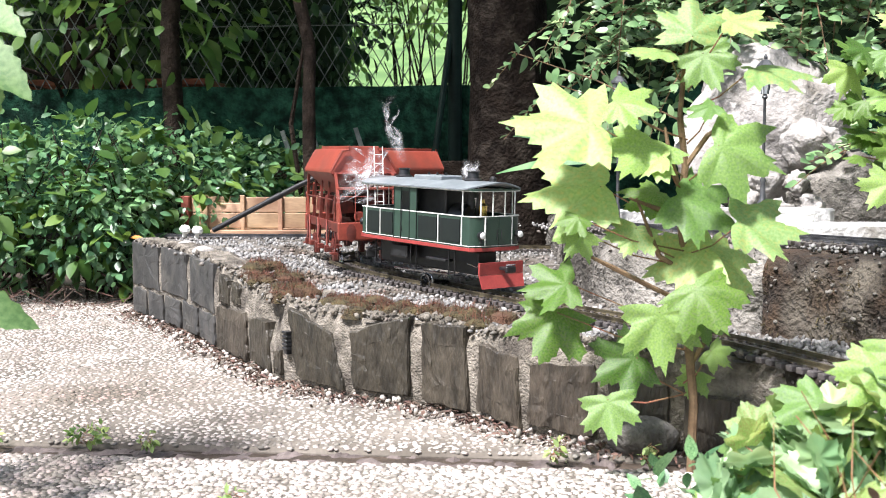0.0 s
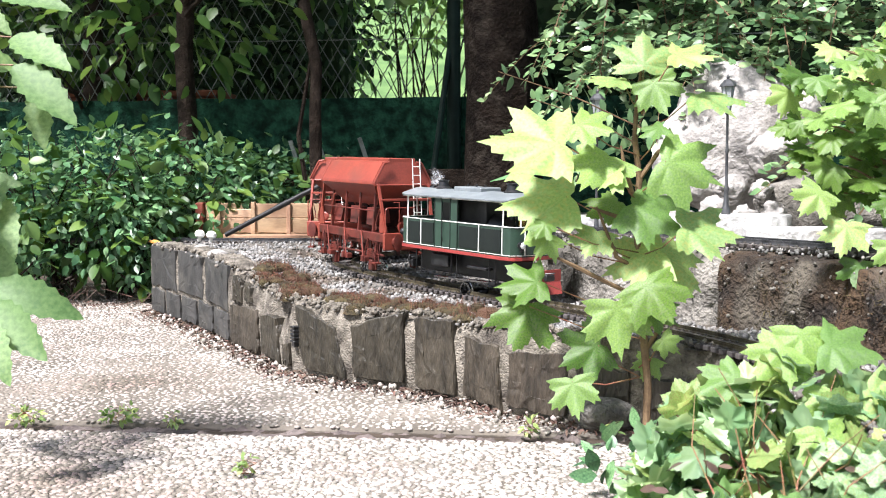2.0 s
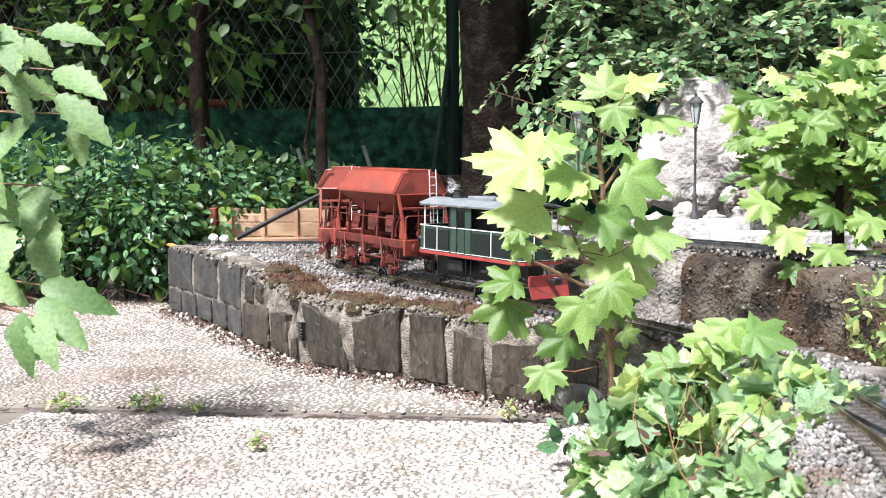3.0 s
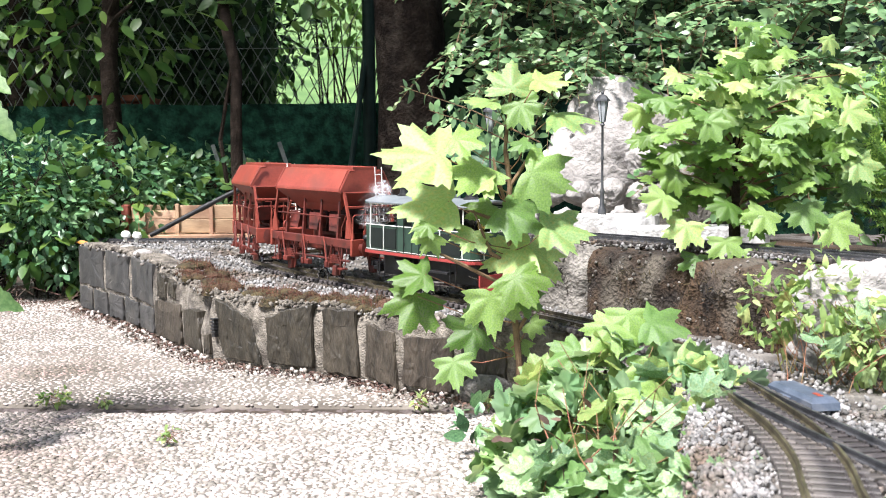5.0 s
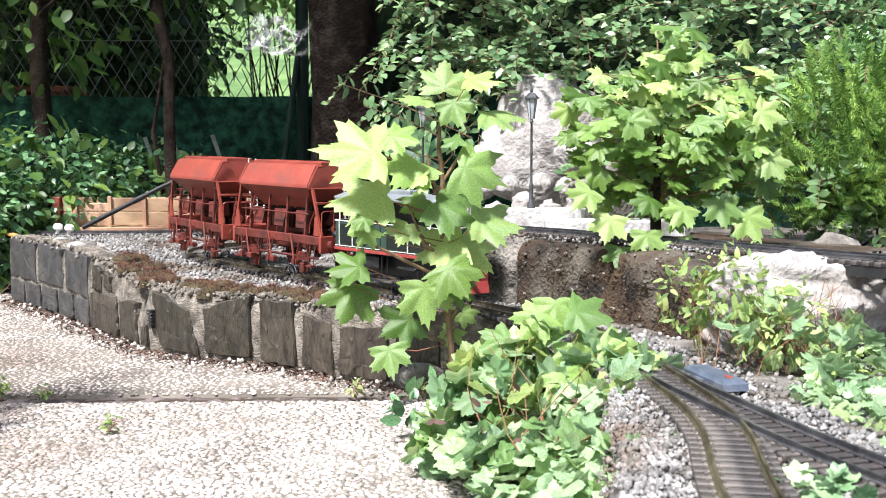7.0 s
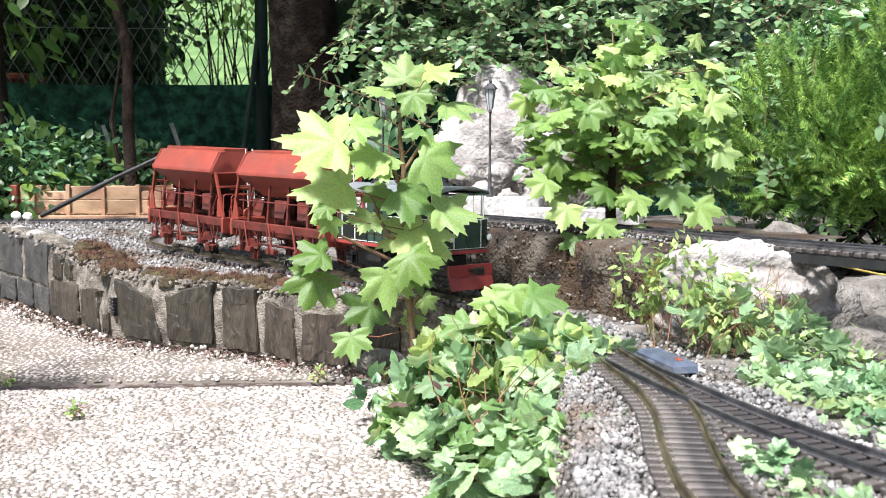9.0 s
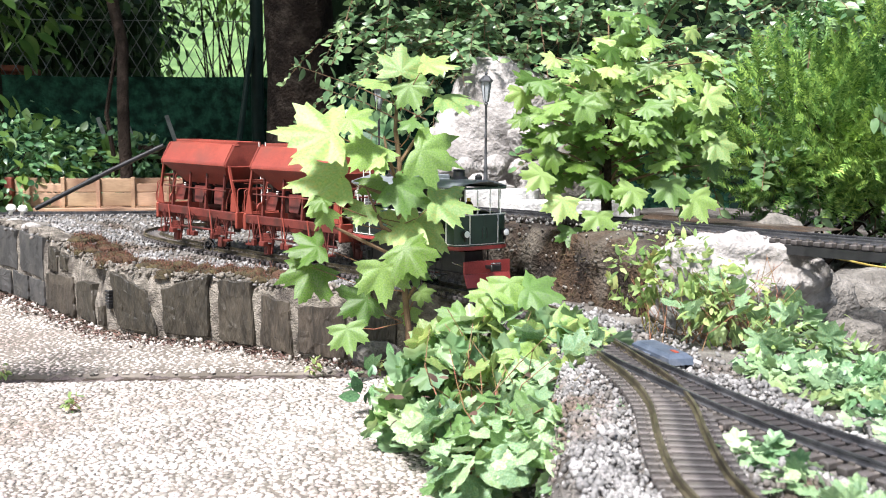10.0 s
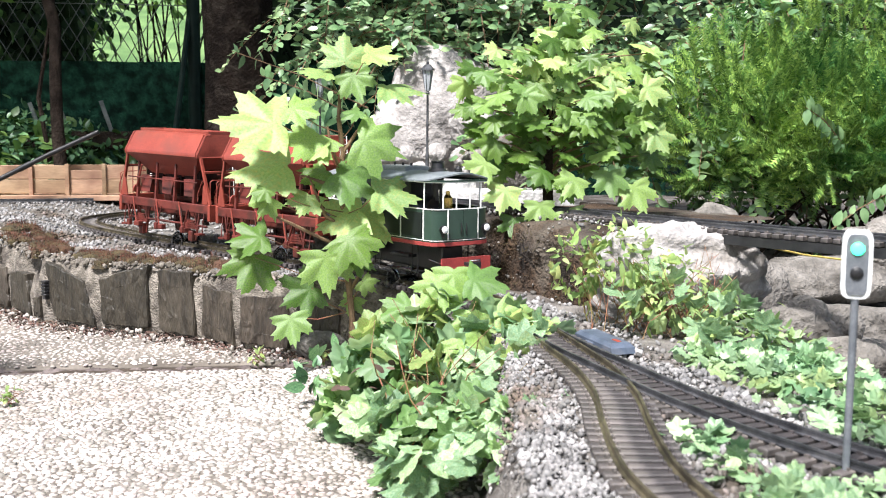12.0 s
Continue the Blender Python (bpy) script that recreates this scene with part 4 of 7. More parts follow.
        for y in (0.022, 0.042):
            lad.tube([(e * 0.185, y, 0.09), (e * 0.17, y, 0.258)], 0.0012, 5)
        for k in range(8):
            lad.tube([(e * (0.184 - 0.0018 * k), 0.022, 0.1 + 0.02 * k), (e * (0.184 - 0.0018 * k), 0.042, 0.1 + 0.02 * k)], 0.001, 5)
        lad.part("ladder", CREAM if e > 0 else RUST, t, "thin rung ladder")
        rl = Build()
        rl.tube([(e * 0.208, -0.066, 0.07), (e * 0.208, -0.066, 0.13), (e * 0.208, -0.06, 0.135), (e * 0.208, 0.01, 0.135)], 0.0015, 6)
        rl.tube([(e * 0.208, -0.03, 0.07), (e * 0.208, -0.03, 0.15), (e * 0.208, -0.045, 0.15)], 0.0014, 6)
        rl.part("hand_brake_rail", RUST, t)
        Build().lathe([(0.012, 0), (0.013, 0.004), (0.009, 0.006)], 16, pose(e * 0.2, -0.02, 0.085, 0, 90 * e, 0)).part("brake_wheel", RUST, t)
    Build().tube([(-0.06, 0, 0.075), (0.06, 0, 0.075)], 0.011, 12).part("air_tank", RUST_DARK, t, smooth=True)
    Build().box(-0.2, 0.2, -0.012, 0.012, 0.045, 0.062, 0.001).part("centre_sill", RUST_DARK, t)
    for o in t.children:
        for v in o.data.vertices:
            v.co.z = float(np.interp(v.co.z, (0, 0.03, 0.068, 0.13, 0.2, 0.27), (0, 0.036, 0.098, 0.15, 0.204, 0.27)))
        o.data.transform(Matrix.Diagonal((0.86, 1, 1.07, 1)))
    ws = [wheelset(t, x, 0.023) for x in (-0.098, 0.098)]
    return t, ws


LOCO, LOCO_WHEELS = loco()
WAGON_A, WHEELS_A = hopper_wagon()
WAGON_B = copy_thing(WAGON_A, Matrix())
WHEELS_B = [o for o in WAGON_B.children if o.name.startswith("wheelset")]

# how far the engine's front has come along the line
RUN = [(0.0, -0.016), (0.5, 0.029), (1.5, 0.115), (2.5, 0.2), (3.0, 0.243), (4.0, 0.311), (5.5, 0.4), (6.5, 0.458), (8.0, 0.572), (9.5, 0.69), (10.5, 0.755), (12.0, 0.855)]
START = float(ARC[int(np.argmin(np.linalg.norm(LINE[:, :2] - np.array((-0.218, 2.37)), axis=1)))])
HALF_LOCO, GAP_A, GAP_B = 0.21, 0.41, 0.385


def run_at(t):
    ts, ss = [r[0] for r in RUN], [r[1] for r in RUN]
    return float(np.interp(t, ts, ss))

# ---- leaves ----
def maple_leaf(curl=0.25, seed=0, blunt=1.0):
    """A five-lobed leaf with pointed teeth; the stalk joins at the origin, the tip points along y."""
    half = [(0, 1.0), (5, 0.83), (11, 0.86), (15, 0.7), (20, 0.68), (27, 0.57), (34, 0.66), (37, 0.78), (42, 0.74), (48, 0.97), (55, 0.78), (62, 0.8), (66, 0.62), (76, 0.52), (86, 0.57), (92, 0.66), (99, 0.62), (106, 0.74), (116, 0.5), (132, 0.34), (150, 0.24), (170, 0.14)]
    r = random.Random(seed)
    pts = []
    for sgn, seq in ((1, half), (-1, half[:0:-1])):
        for a, q in seq:
            q = q * r.uniform(0.93, 1.07)
            q = q if blunt >= 1 else q * blunt + (1 - blunt) * 0.66
            pts.append((math.sin(radians(a)) * q * sgn, math.cos(radians(a)) * q + 0.06))
    v, f, n = [(0, 0.06, 0)], [], len(pts)
    for k, share in enumerate((0.5, 1.0)):
        for x, y in pts:
            px, py = x * share, (y - 0.06) * share + 0.06
            d = math.hypot(px, py)
            v.append((px, py, -curl * d * d * 0.6 + 0.075 * math.cos(7.5 * math.atan2(px, py + 0.05)) * d - 0.1 * abs(px) * curl))
    for j in range(n):
        q = (j + 1) % n
        f += [(0, 1 + j, 1 + q), (1 + j, 1 + n + j, 1 + n + q, 1 + q)]
    return v, f


def oval_leaf(width=0.5, fold=0.15, bend=0.15, teeth=0.0, n=5):
    v, f = [], []
    for i in range(n + 1):
        u = i / n
        w = width * 0.5 * math.sin(math.pi * (u ** 0.8)) ** 0.8 if 0 < i < n else 0.004
        w *= 1 + (teeth if i % 2 else -teeth)
        z = -bend * u * u
        v += [(-w, u, z + fold * w), (0, u, z), (w, u, z + fold * w)]
    for i in range(n):
        a = 3 * i
        f += [(a, a + 1, a + 4, a + 3), (a + 1, a + 2, a + 5, a + 4)]
    return v, f


def yew_sprig(seed=0, n=10):
    """A short twig with needles to both sides."""
    r = random.Random(seed)
    v, f = [], []
    for i in range(n):
        u = 0.1 + 0.9 * i / n
        for s in (-1, 1):
            k = len(v)
            ln = 0.22 * (1.05 - 0.5 * u) * r.uniform(0.8, 1.15)
            d = Vector((s * 0.85, 0.55, r.uniform(-0.1, 0.35))).normalized() * ln
            b = Vector((0, u, 0.05 * math.sin(3 * u)))
            v += [tuple(b + Vector((0, -0.04, 0))), tuple(b + Vector((0, 0.04, 0))), tuple(b + d)]
            f.append((k, k + 1, k + 2))
    k = len(v)
    v += [(-0.012, 0, 0), (0.012, 0, 0), (0, 1.05, 0.05)]
    f.append((k, k + 1, k + 2))
    return v, f


OVAL = oval_leaf(0.55)
OVAL_LONG = oval_leaf(0.4, bend=0.3)
LOBED = maple_leaf(0.15, 5, 0.62)


def foliage(name, blobs, count, size, base, material, parent, seed, droop=0.35, shell=0.55, rise=0.5, label="", single=0):
    """Leaves spread through ellipsoids (x, y, z, rx, ry, rz), thicker towards the outside, tips outward and down."""
    g = np.random.default_rng(seed)
    vol = np.array([b[3] * b[4] * b[5] for b in blobs]) ** 0.75
    pick = g.choice(len(blobs), count, p=vol / vol.sum())
    bl = np.array(blobs)[pick]
    d = g.normal(size=(count, 3))
    d /= np.linalg.norm(d, axis=1, keepdims=True)
    rad = (shell + (1 - shell) * g.random(count)) ** 0.7 * (1 + 0.14 * g.normal(size=count))
    pos = bl[:, :3] + d * bl[:, 3:] * rad[:, None]
    tip = d + g.normal(size=(count, 3)) * 0.7
    tip[:, 2] -= droop
    nrm = d * 0.6 + g.normal(size=(count, 3)) * 0.45
    nrm[:, 2] += rise
    keep = pos[:, 2] > 0.0
    sz = size * g.uniform(0.6, 1.25, count)
    mats = place(facing(tip, nrm, sz), pos)[keep]
    if single:
        me = Build().add(*base).mesh("leaf", material, True)
        order = np.argsort(mats[:, 1, 3] - mats[:, 2, 3])
        mats = mats[order]
        for m in mats[:single]:
            shared("leaf", me, parent, Matrix([list(map(float, row)) for row in m] + [[0, 0, 0, 1]]))
        mats = mats[single:]
        if len(mats) == 0:
            return None
    return scatter(name, base, mats, material, parent, label, kind="stuff")


def crooked(a, b, n, amp, seed):
    r = random.Random(seed)
    a, b = Vector(a), Vector(b)
    out = [a]
    for i in range(1, n):
        out.append(a.lerp(b, i / n) + Vector((r.uniform(-amp, amp), r.uniform(-amp, amp), r.uniform(-amp, amp) * 0.4)))
    return out + [b]


def stems(name, count, foot, head, radius, material, parent, seed):
    """Thin stems from round foot (x, y, z, rx, ry) to head (x, y, z, rx, ry, rz), one mesh of small twigs."""
    r = random.Random(seed)
    b = Build()
    for i in range(count):
        a = (foot[0] + r.uniform(-1, 1) * foot[3], foot[1] + r.uniform(-1, 1) * foot[4], foot[2])
        h = (head[0] + r.uniform(-1, 1) * head[3], head[1] + r.uniform(-1, 1) * head[4], head[2] + r.uniform(-1, 1) * head[5])
        p = crooked(a, h, 4, 0.012, seed + i)
        b.tube(p, [radius, radius * 0.9, radius * 0.75, radius * 0.6, radius * 0.4], 5)
    return tagged(b.part(name, material, parent), kind="stuff")

# ---- young maples ----
LEAVES = {k: [maple_leaf(c, k * 10 + i) for i, c in enumerate((0.1, 0.3, 0.5))] for k in (1, 2, 3)}
LEAF_MESH = {}
for k, material in ((1, MAPLE_PALE), (2, MAPLE_LEAF), (3, MAPLE_DEEP)):
    LEAF_MESH[k] = []
    for v, f in LEAVES[k]:
        me = Build().add(v, f).mesh("leaf", material, True)
        LEAF_MESH[k].append(me)


def leaf_pose(p, size, turn, tilt, lean=0.0):
    """turn: way of the tip seen from the path, 0 down, 90 to the right; tilt: 0 upright, 90 flat."""
    a, q = radians(turn), radians(tilt)
    n = Vector((lean, -math.cos(q), math.sin(q))).normalized()
    down = Vector((0, -math.sin(q), -math.cos(q)))
    side = Vector((1, 0, 0))
    y = (down * math.cos(a) + side * math.sin(a))
    y = (y - n * y.dot(n)).normalized()
    x = y.cross(n)
    m = Matrix((x, y, n)).transposed().to_4x4()
    m.translation = p
    return m @ Matrix.Scale(size, 4)


maple = thing("maple_sapling", "young maple with large pale yellow-green toothed leaves beside the wall", "sapling")
MY = 1.77
stem = Build().tube([(0.078, MY, -0.01), (0.08, MY, 0.09), (0.072, MY, 0.17), (0.07, MY + 0.01, 0.26), (0.058, MY, 0.335), (0.064, MY, 0.40), (0.056, MY, 0.465)], [0.006, 0.006, 0.0058, 0.0055, 0.005, 0.0048, 0.0042], 8)
stem.part("trunk", TWIG, maple, smooth=True)
for pts in ([(0.056, MY, 0.465), (0.06, MY, 0.52), (0.066, MY, 0.575)], [(0.06, MY, 0.36), (0.04, MY - 0.02, 0.42), (0.035, MY - 0.02, 0.45)], [(0.064, MY, 0.40), (0.09, MY - 0.01, 0.44), (0.12, MY, 0.46)], [(0.07, MY, 0.26), (0.03, MY - 0.02, 0.285), (0.0, MY - 0.02, 0.36)], [(0.07, MY, 0.22), (0.02, MY - 0.02, 0.245), (-0.03, MY - 0.02, 0.27), (-0.07, MY - 0.03, 0.29)], [(0.075, MY, 0.14), (0.11, MY, 0.2), (0.115, MY, 0.23)], [(0.06, MY, 0.335), (0.03, MY - 0.02, 0.345), (-0.01, MY - 0.03, 0.36)]):
    Build().tube(pts, [0.0034] * (len(pts) - 1) + [0.0015], 6).part("branch", TWIG, maple, smooth=True)
PALE = [(-0.055, 0.447, 0.115, -90, 45), (-0.045, 0.368, 0.105, -82, 50), (0.066, 0.558, 0.065, 178, 22), (0.108, 0.572, 0.06, 80, 60), (0.037, 0.54, 0.06, -85, 74), (0.135, 0.513, 0.075, 85, 70), (0.125, 0.325, 0.08, 85, 50), (0.09, 0.285, 0.085, -75, 40), (0.1, 0.28, 0.075, 55, 40), (0.0, 0.315, 0.05, -20, 40), (0.03, 0.405, 0.045, -95, 60)]
GREEN_LEAVES = [(0.08, 0.537, 0.055, 20, 20), (-0.03, 0.475, 0.055, 70, 45), (0.095, 0.42, 0.08, 70, 25), (0.015, 0.425, 0.078, -30, 45), (0.055, 0.355, 0.08, 60, 40), (-0.07, 0.31, 0.04, -30, 30), (0.03, 0.208, 0.075, 5, 12), (0.085, 0.12, 0.036, -20, 20), (0.088, 0.2, 0.042, 60, 25), (-0.035, 0.095, 0.055, 10, 25), (0.09, 0.47, 0.036, -70, 60), (0.1, 0.155, 0.032, 50, 30)]
DEEP_LEAVES = [(-0.085, 0.24, 0.066, -80, 52), (-0.1, 0.2, 0.076, -18, 25), (0.07, 0.245, 0.07, 30, 35), (0.005, 0.142, 0.066, -60, 20), (0.03, 0.36, 0.055, -60, 55), (-0.075, 0.33, 0.03, -30, 45)]
lr = random.Random(11)
for kind, rows in ((1, PALE), (2, GREEN_LEAVES), (3, DEEP_LEAVES)):
    for i, (x, z, s, turn, tilt) in enumerate(rows):
        p = Vector((x, MY - 0.02 + lr.uniform(-0.05, 0.03), z + 0.006))
        shared("leaf", LEAF_MESH[kind][i % 3], maple, leaf_pose(p, s, turn, tilt, lr.uniform(-0.25, 0.25)))
        hub = Vector((0.066, MY, min(0.52, max(0.1, z - 0.04))))
        if (hub - p).length > 0.02:
            Build().tube([hub, hub.lerp(p, 0.5) + Vector((0, 0, -0.008)), p], [0.0012, 0.001, 0.0009], 5).part("leaf_stalk", STALK, maple)
maple.matrix_world = pose(-0.022, 0, 0)

maple_b = thing("maple_sapling", "bushy young maple with a dense round crown on the bank", "sapling")
BX, BY = 0.465, 1.93
Build().tube([(BX - 0.01, BY - 0.1, 0.1), (BX - 0.005, BY - 0.06, 0.2), (BX, BY - 0.02, 0.33), (BX + 0.005, BY, 0.45), (BX + 0.01, BY, 0.58)], [0.013, 0.012, 0.011, 0.008, 0.004], 8).part("trunk", BARK, maple_b, smooth=True)
br = random.Random(5)
for i in range(300):
    a, e = br.uniform(0, 2 * math.pi), br.uniform(-0.7, 1.0)
    rr = br.uniform(0.4, 1.05)
    ce = math.sqrt(max(0.0, 1 - e * e)) if abs(e) < 1 else 0.1
    p = Vector((BX + 0.04 + 0.215 * rr * math.cos(a) * ce, BY + 0.13 * rr * math.sin(a) * ce, 0.485 + 0.215 * rr * e))
    # light on the crown done by leaf colour: pale ones high, deep ones low
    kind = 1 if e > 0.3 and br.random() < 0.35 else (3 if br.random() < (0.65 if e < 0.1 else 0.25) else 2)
    turn = math.degrees(math.atan2(p.x - BX, 0.3 - (p.z - 0.5))) + br.uniform(-40, 40)
    s = br.uniform(0.025, 0.047)
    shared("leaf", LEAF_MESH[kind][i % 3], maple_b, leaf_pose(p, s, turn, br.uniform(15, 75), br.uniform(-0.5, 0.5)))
    if i % 4 == 0:
        Build().tube([(BX + 0.005, BY, min(0.56, max(0.3, p.z - 0.05))), p.lerp(Vector((BX, BY, p.z)), 0.4) - Vector((0, 0, 0.01)), p], [0.0022, 0.0016, 0.001], 5).part("branch", TWIG, maple_b)
for x, z, s, turn, kind in ((0.57, 0.36, 0.055, 5, 2), (0.62, 0.335, 0.06, 20, 2), (0.36, 0.33, 0.055, -15, 1), (0.43, 0.3, 0.05, 0, 2), (0.485, 0.28, 0.06, 15, 1), (0.5, 0.35, 0.05, -30, 2), (0.38, 0.27, 0.045, -10, 3), (0.44, 0.23, 0.035, 30, 2), (0.32, 0.38, 0.05, -40, 2), (0.66, 0.44, 0.05, 30, 1), (0.64, 0.53, 0.05, 70, 1)):
    shared("leaf", LEAF_MESH[kind][0], maple_b, leaf_pose(Vector((x, BY - 0.1, z)), s, turn, 25))

# ---- herbs by the track ----
herb = thing("columbine_clump", "clump of pale columbine leaves at the edge of the path", "plant")
HERB = [(0.206, 1.42, 0.15, 0.07, 0.06, 0.05), (0.262, 1.36, 0.135, 0.06, 0.07, 0.045), (0.112, 1.45, 0.1, 0.07, 0.06, 0.05), (0.06, 1.42, 0.055, 0.05, 0.06, 0.045), (0.154, 1.35, 0.085, 0.08, 0.08, 0.05), (0.25, 1.25, 0.1, 0.06, 0.07, 0.045), (0.085, 1.24, 0.045, 0.06, 0.07, 0.04), (0.17, 1.15, 0.06, 0.07, 0.07, 0.045), (0.225, 1.1, 0.085, 0.045, 0.08, 0.04), (0.19, 1.0, 0.07, 0.05, 0.08, 0.035), (0.03, 1.33, 0.035, 0.045, 0.07, 0.035), (0.11, 1.08, 0.04, 0.06, 0.08, 0.035), (0.3, 1.33, 0.14, 0.04, 0.05, 0.035), (0.235, 0.98, 0.1, 0.03, 0.08, 0.03), (0.205, 0.9, 0.085, 0.035, 0.06, 0.03)]
stems("stem_tangle", 36, (0.16, 1.28, 0.0, 0.09, 0.2), (0.16, 1.28, 0.14, 0.12, 0.2, 0.05), 0.0013, STALK, herb, 31)
foliage("leaf_mass", HERB, 600, 0.036, LOBED, HERB_LEAF, herb, 8, 0.1, 0.4, 1.0, single=240)
foliage("leaf_mass", HERB[:6], 120, 0.034, LOBED, HERB_YOUNG, herb, 48, 0.15, 0.6, 0.7, single=90)
foliage("dry_leaf_mass", [(0.14, 1.28, 0.09, 0.12, 0.2, 0.05)], 45, 0.022, OVAL_LONG, DRY_LEAF, herb, 49, 0.4, 0.5, 0.4)
foliage("leaf_mass", HERB[2:], 170, 0.028, LOBED, VINE_LEAF, herb, 9, 0.2, 0.3, 0.9, single=60)
for i, (x, y, z, s, turn, tilt, kind) in enumerate(((0.2, 1.42, 0.225, 0.055, 0, 30, 2), (0.225, 1.4, 0.215, 0.06, 75, 50, 2), (0.175, 1.4, 0.21, 0.05, -40, 35, 2), (0.26, 1.36, 0.17, 0.058, 50, 30, 1), (0.13, 1.43, 0.17, 0.05, -65, 45, 2), (0.22, 1.36, 0.165, 0.05, -10, 25, 2), (0.29, 1.33, 0.15, 0.05, 75, 45, 1), (0.19, 1.3, 0.14, 0.05, 20, 40, 2))):
    shared("leaf", LEAF_MESH[kind][1], herb, leaf_pose(Vector((x, y, z)), s, turn, tilt))

striped = thing("cyclamen_clump", "small clump of dark leaves with pale veins by the wall", "plant")
foliage("leaf_mass", [(0.01, 1.5, 0.045, 0.045, 0.05, 0.045)], 46, 0.03, OVAL, BUSH_LEAF, striped, 12, 0.1, 0.5, 0.9, single=46)

weeds = thing("weed_patch", "tangle of pale green weeds on reddish stalks beside the turnout", "plant")
stems("stem_tangle", 80, (0.52, 1.37, 0.06, 0.12, 0.08), (0.51, 1.39, 0.225, 0.12, 0.07, 0.04), 0.001, STALK, weeds, 77)
WEEDS = [(0.4, 1.44, 0.23, 0.045, 0.05, 0.06), (0.47, 1.42, 0.25, 0.06, 0.06, 0.06), (0.54, 1.39, 0.21, 0.06, 0.06, 0.055), (0.61, 1.34, 0.165, 0.06, 0.06, 0.04), (0.5, 1.34, 0.19, 0.06, 0.06, 0.05), (0.58, 1.24, 0.15, 0.08, 0.08, 0.035), (0.66, 1.2, 0.13, 0.06, 0.08, 0.03)]
foliage("leaf_mass", WEEDS, 700, 0.0185, OVAL_LONG, WEED_LEAF, weeds, 18, 0.2, 0.4, 0.8, single=200)
foliage("leaf_mass", WEEDS[3:], 130, 0.026, LOBED, HERB_LEAF, weeds, 19, 0.2, 0.4, 1.0, single=90)
foliage("leaf_mass", WEEDS[:4], 50, 0.02, LOBED, HERB_YOUNG, weeds, 20, 0.2, 0.5, 0.9)
ground_ivy = thing("ground_cover", "low pale leaves creeping between the two tracks", "plant")
foliage("leaf_mass", [(0.36, 0.76, 0.142, 0.035, 0.1, 0.012), (0.37, 0.62, 0.14, 0.06, 0.08, 0.012), (0.6, 0.85, 0.145, 0.12, 0.16, 0.02), (0.45, 0.62, 0.14, 0.06, 0.06, 0.012), (0.52, 1.12, 0.145, 0.07, 0.08, 0.015), (0.55, 1.02, 0.145, 0.07, 0.07, 0.016), (0.62, 1.08, 0.14, 0.06, 0.1, 0.02)], 1300, 0.0145, LOBED, HERB_LEAF, ground_ivy, 28, 0.0, 0.2, 1.4, single=250)
for x, y, z, seed in ((-0.503, 1.55, 0.0, 1), (-0.95, 1.8, 0.0, 2), (-0.8, 1.82, 0.0, 3), (-0.12, 1.8, 0.0, 4), (-1.25, 3.2, 0.0, 5), (0.0, 1.79, 0.0, 6), (-0.7, 1.8, 0.0, 7)):
    w = thing("path_weed", "small green weed in a joint of the path", "plant", group="weeds in the path")
    foliage("leaf_mass", [(x, y, z + 0.012, 0.014 + 0.02 * (seed in (2, 3, 5)), 0.014, 0.016 + 0.03 * (seed == 5))], 22 + 40 * (seed in (2, 3, 5)), 0.012 + 0.012 * (seed == 5), OVAL, WEED_LEAF if seed != 5 else MID_LEAF, w, seed, 0, 0.3, 0.8)
    stems("stem_tangle", 5, (x, y, z, 0.004, 0.004), (x, y, z + 0.025, 0.012, 0.012, 0.008), 0.0007, STALK, w, seed)

# large vine leaves close by the path's other side
vine = thing("vine", "climbing vine with large toothed pale green leaves", "vine")
SERRATE_ME = [Build().add(*oval_leaf(0.42, 0.25, b, 0.11, 14)).mesh("leaf", VINE_LEAF, True) for b in (0.15, 0.35)]
vr = random.Random(4)


def vine_spot(x, y, z):
    return Vector((-0.105 + (x + 0.03) * 1.45, y * 1.45, 0.43 + (z - 0.43) * 1.45))


for x, y, z, turn, s in ((-0.575, 1.12, 0.55, 60, 0.085), (-0.56, 1.1, 0.52, 55, 0.09), (-0.55, 1.1, 0.5, 15, 0.07), (-0.59, 1.1, 0.5, -20, 0.08), (-0.6, 1.1, 0.42, 10, 0.085), (-0.6, 1.08, 0.36, 40, 0.075), (-0.56, 1.02, 0.315, 75, 0.085), (-0.56, 1.02, 0.3, 50, 0.085), (-0.565, 1.02, 0.29, 10, 0.07), (-0.555, 1.0, 0.285, 35, 0.07), (-0.63, 1.05, 0.46, 30, 0.08), (-0.64, 1.05, 0.33, 60, 0.08), (-0.62, 1.15, 0.6, 80, 0.08), (-0.64, 1.1, 0.26, 50, 0.07)):
    p = vine_spot(x + 0.03, y + vr.uniform(-0.02, 0.02), z)
    shared("leaf", SERRATE_ME[vr.randrange(2)], vine, leaf_pose(p, s * 1.4, turn, vr.uniform(25, 55), vr.uniform(-0.3, 0.3)))
    Build().tube([vine_spot(-0.68, 1.08, z - 0.02), vine_spot(-0.63, 1.08, z + 0.005), p], [0.0022, 0.0018, 0.0012], 5).part("leaf_stalk", STALK, vine)
for i in range(22):
    z = vr.uniform(0.38, 0.62)
    p = vine_spot(-0.62 + vr.uniform(-0.04, 0.06), 1.1 + vr.uniform(-0.06, 0.06), z)
    shared("leaf", SERRATE_ME[i % 2], vine, leaf_pose(p, vr.uniform(0.07, 0.105), vr.uniform(0, 85), vr.uniform(20, 60), vr.uniform(-0.3, 0.3)))
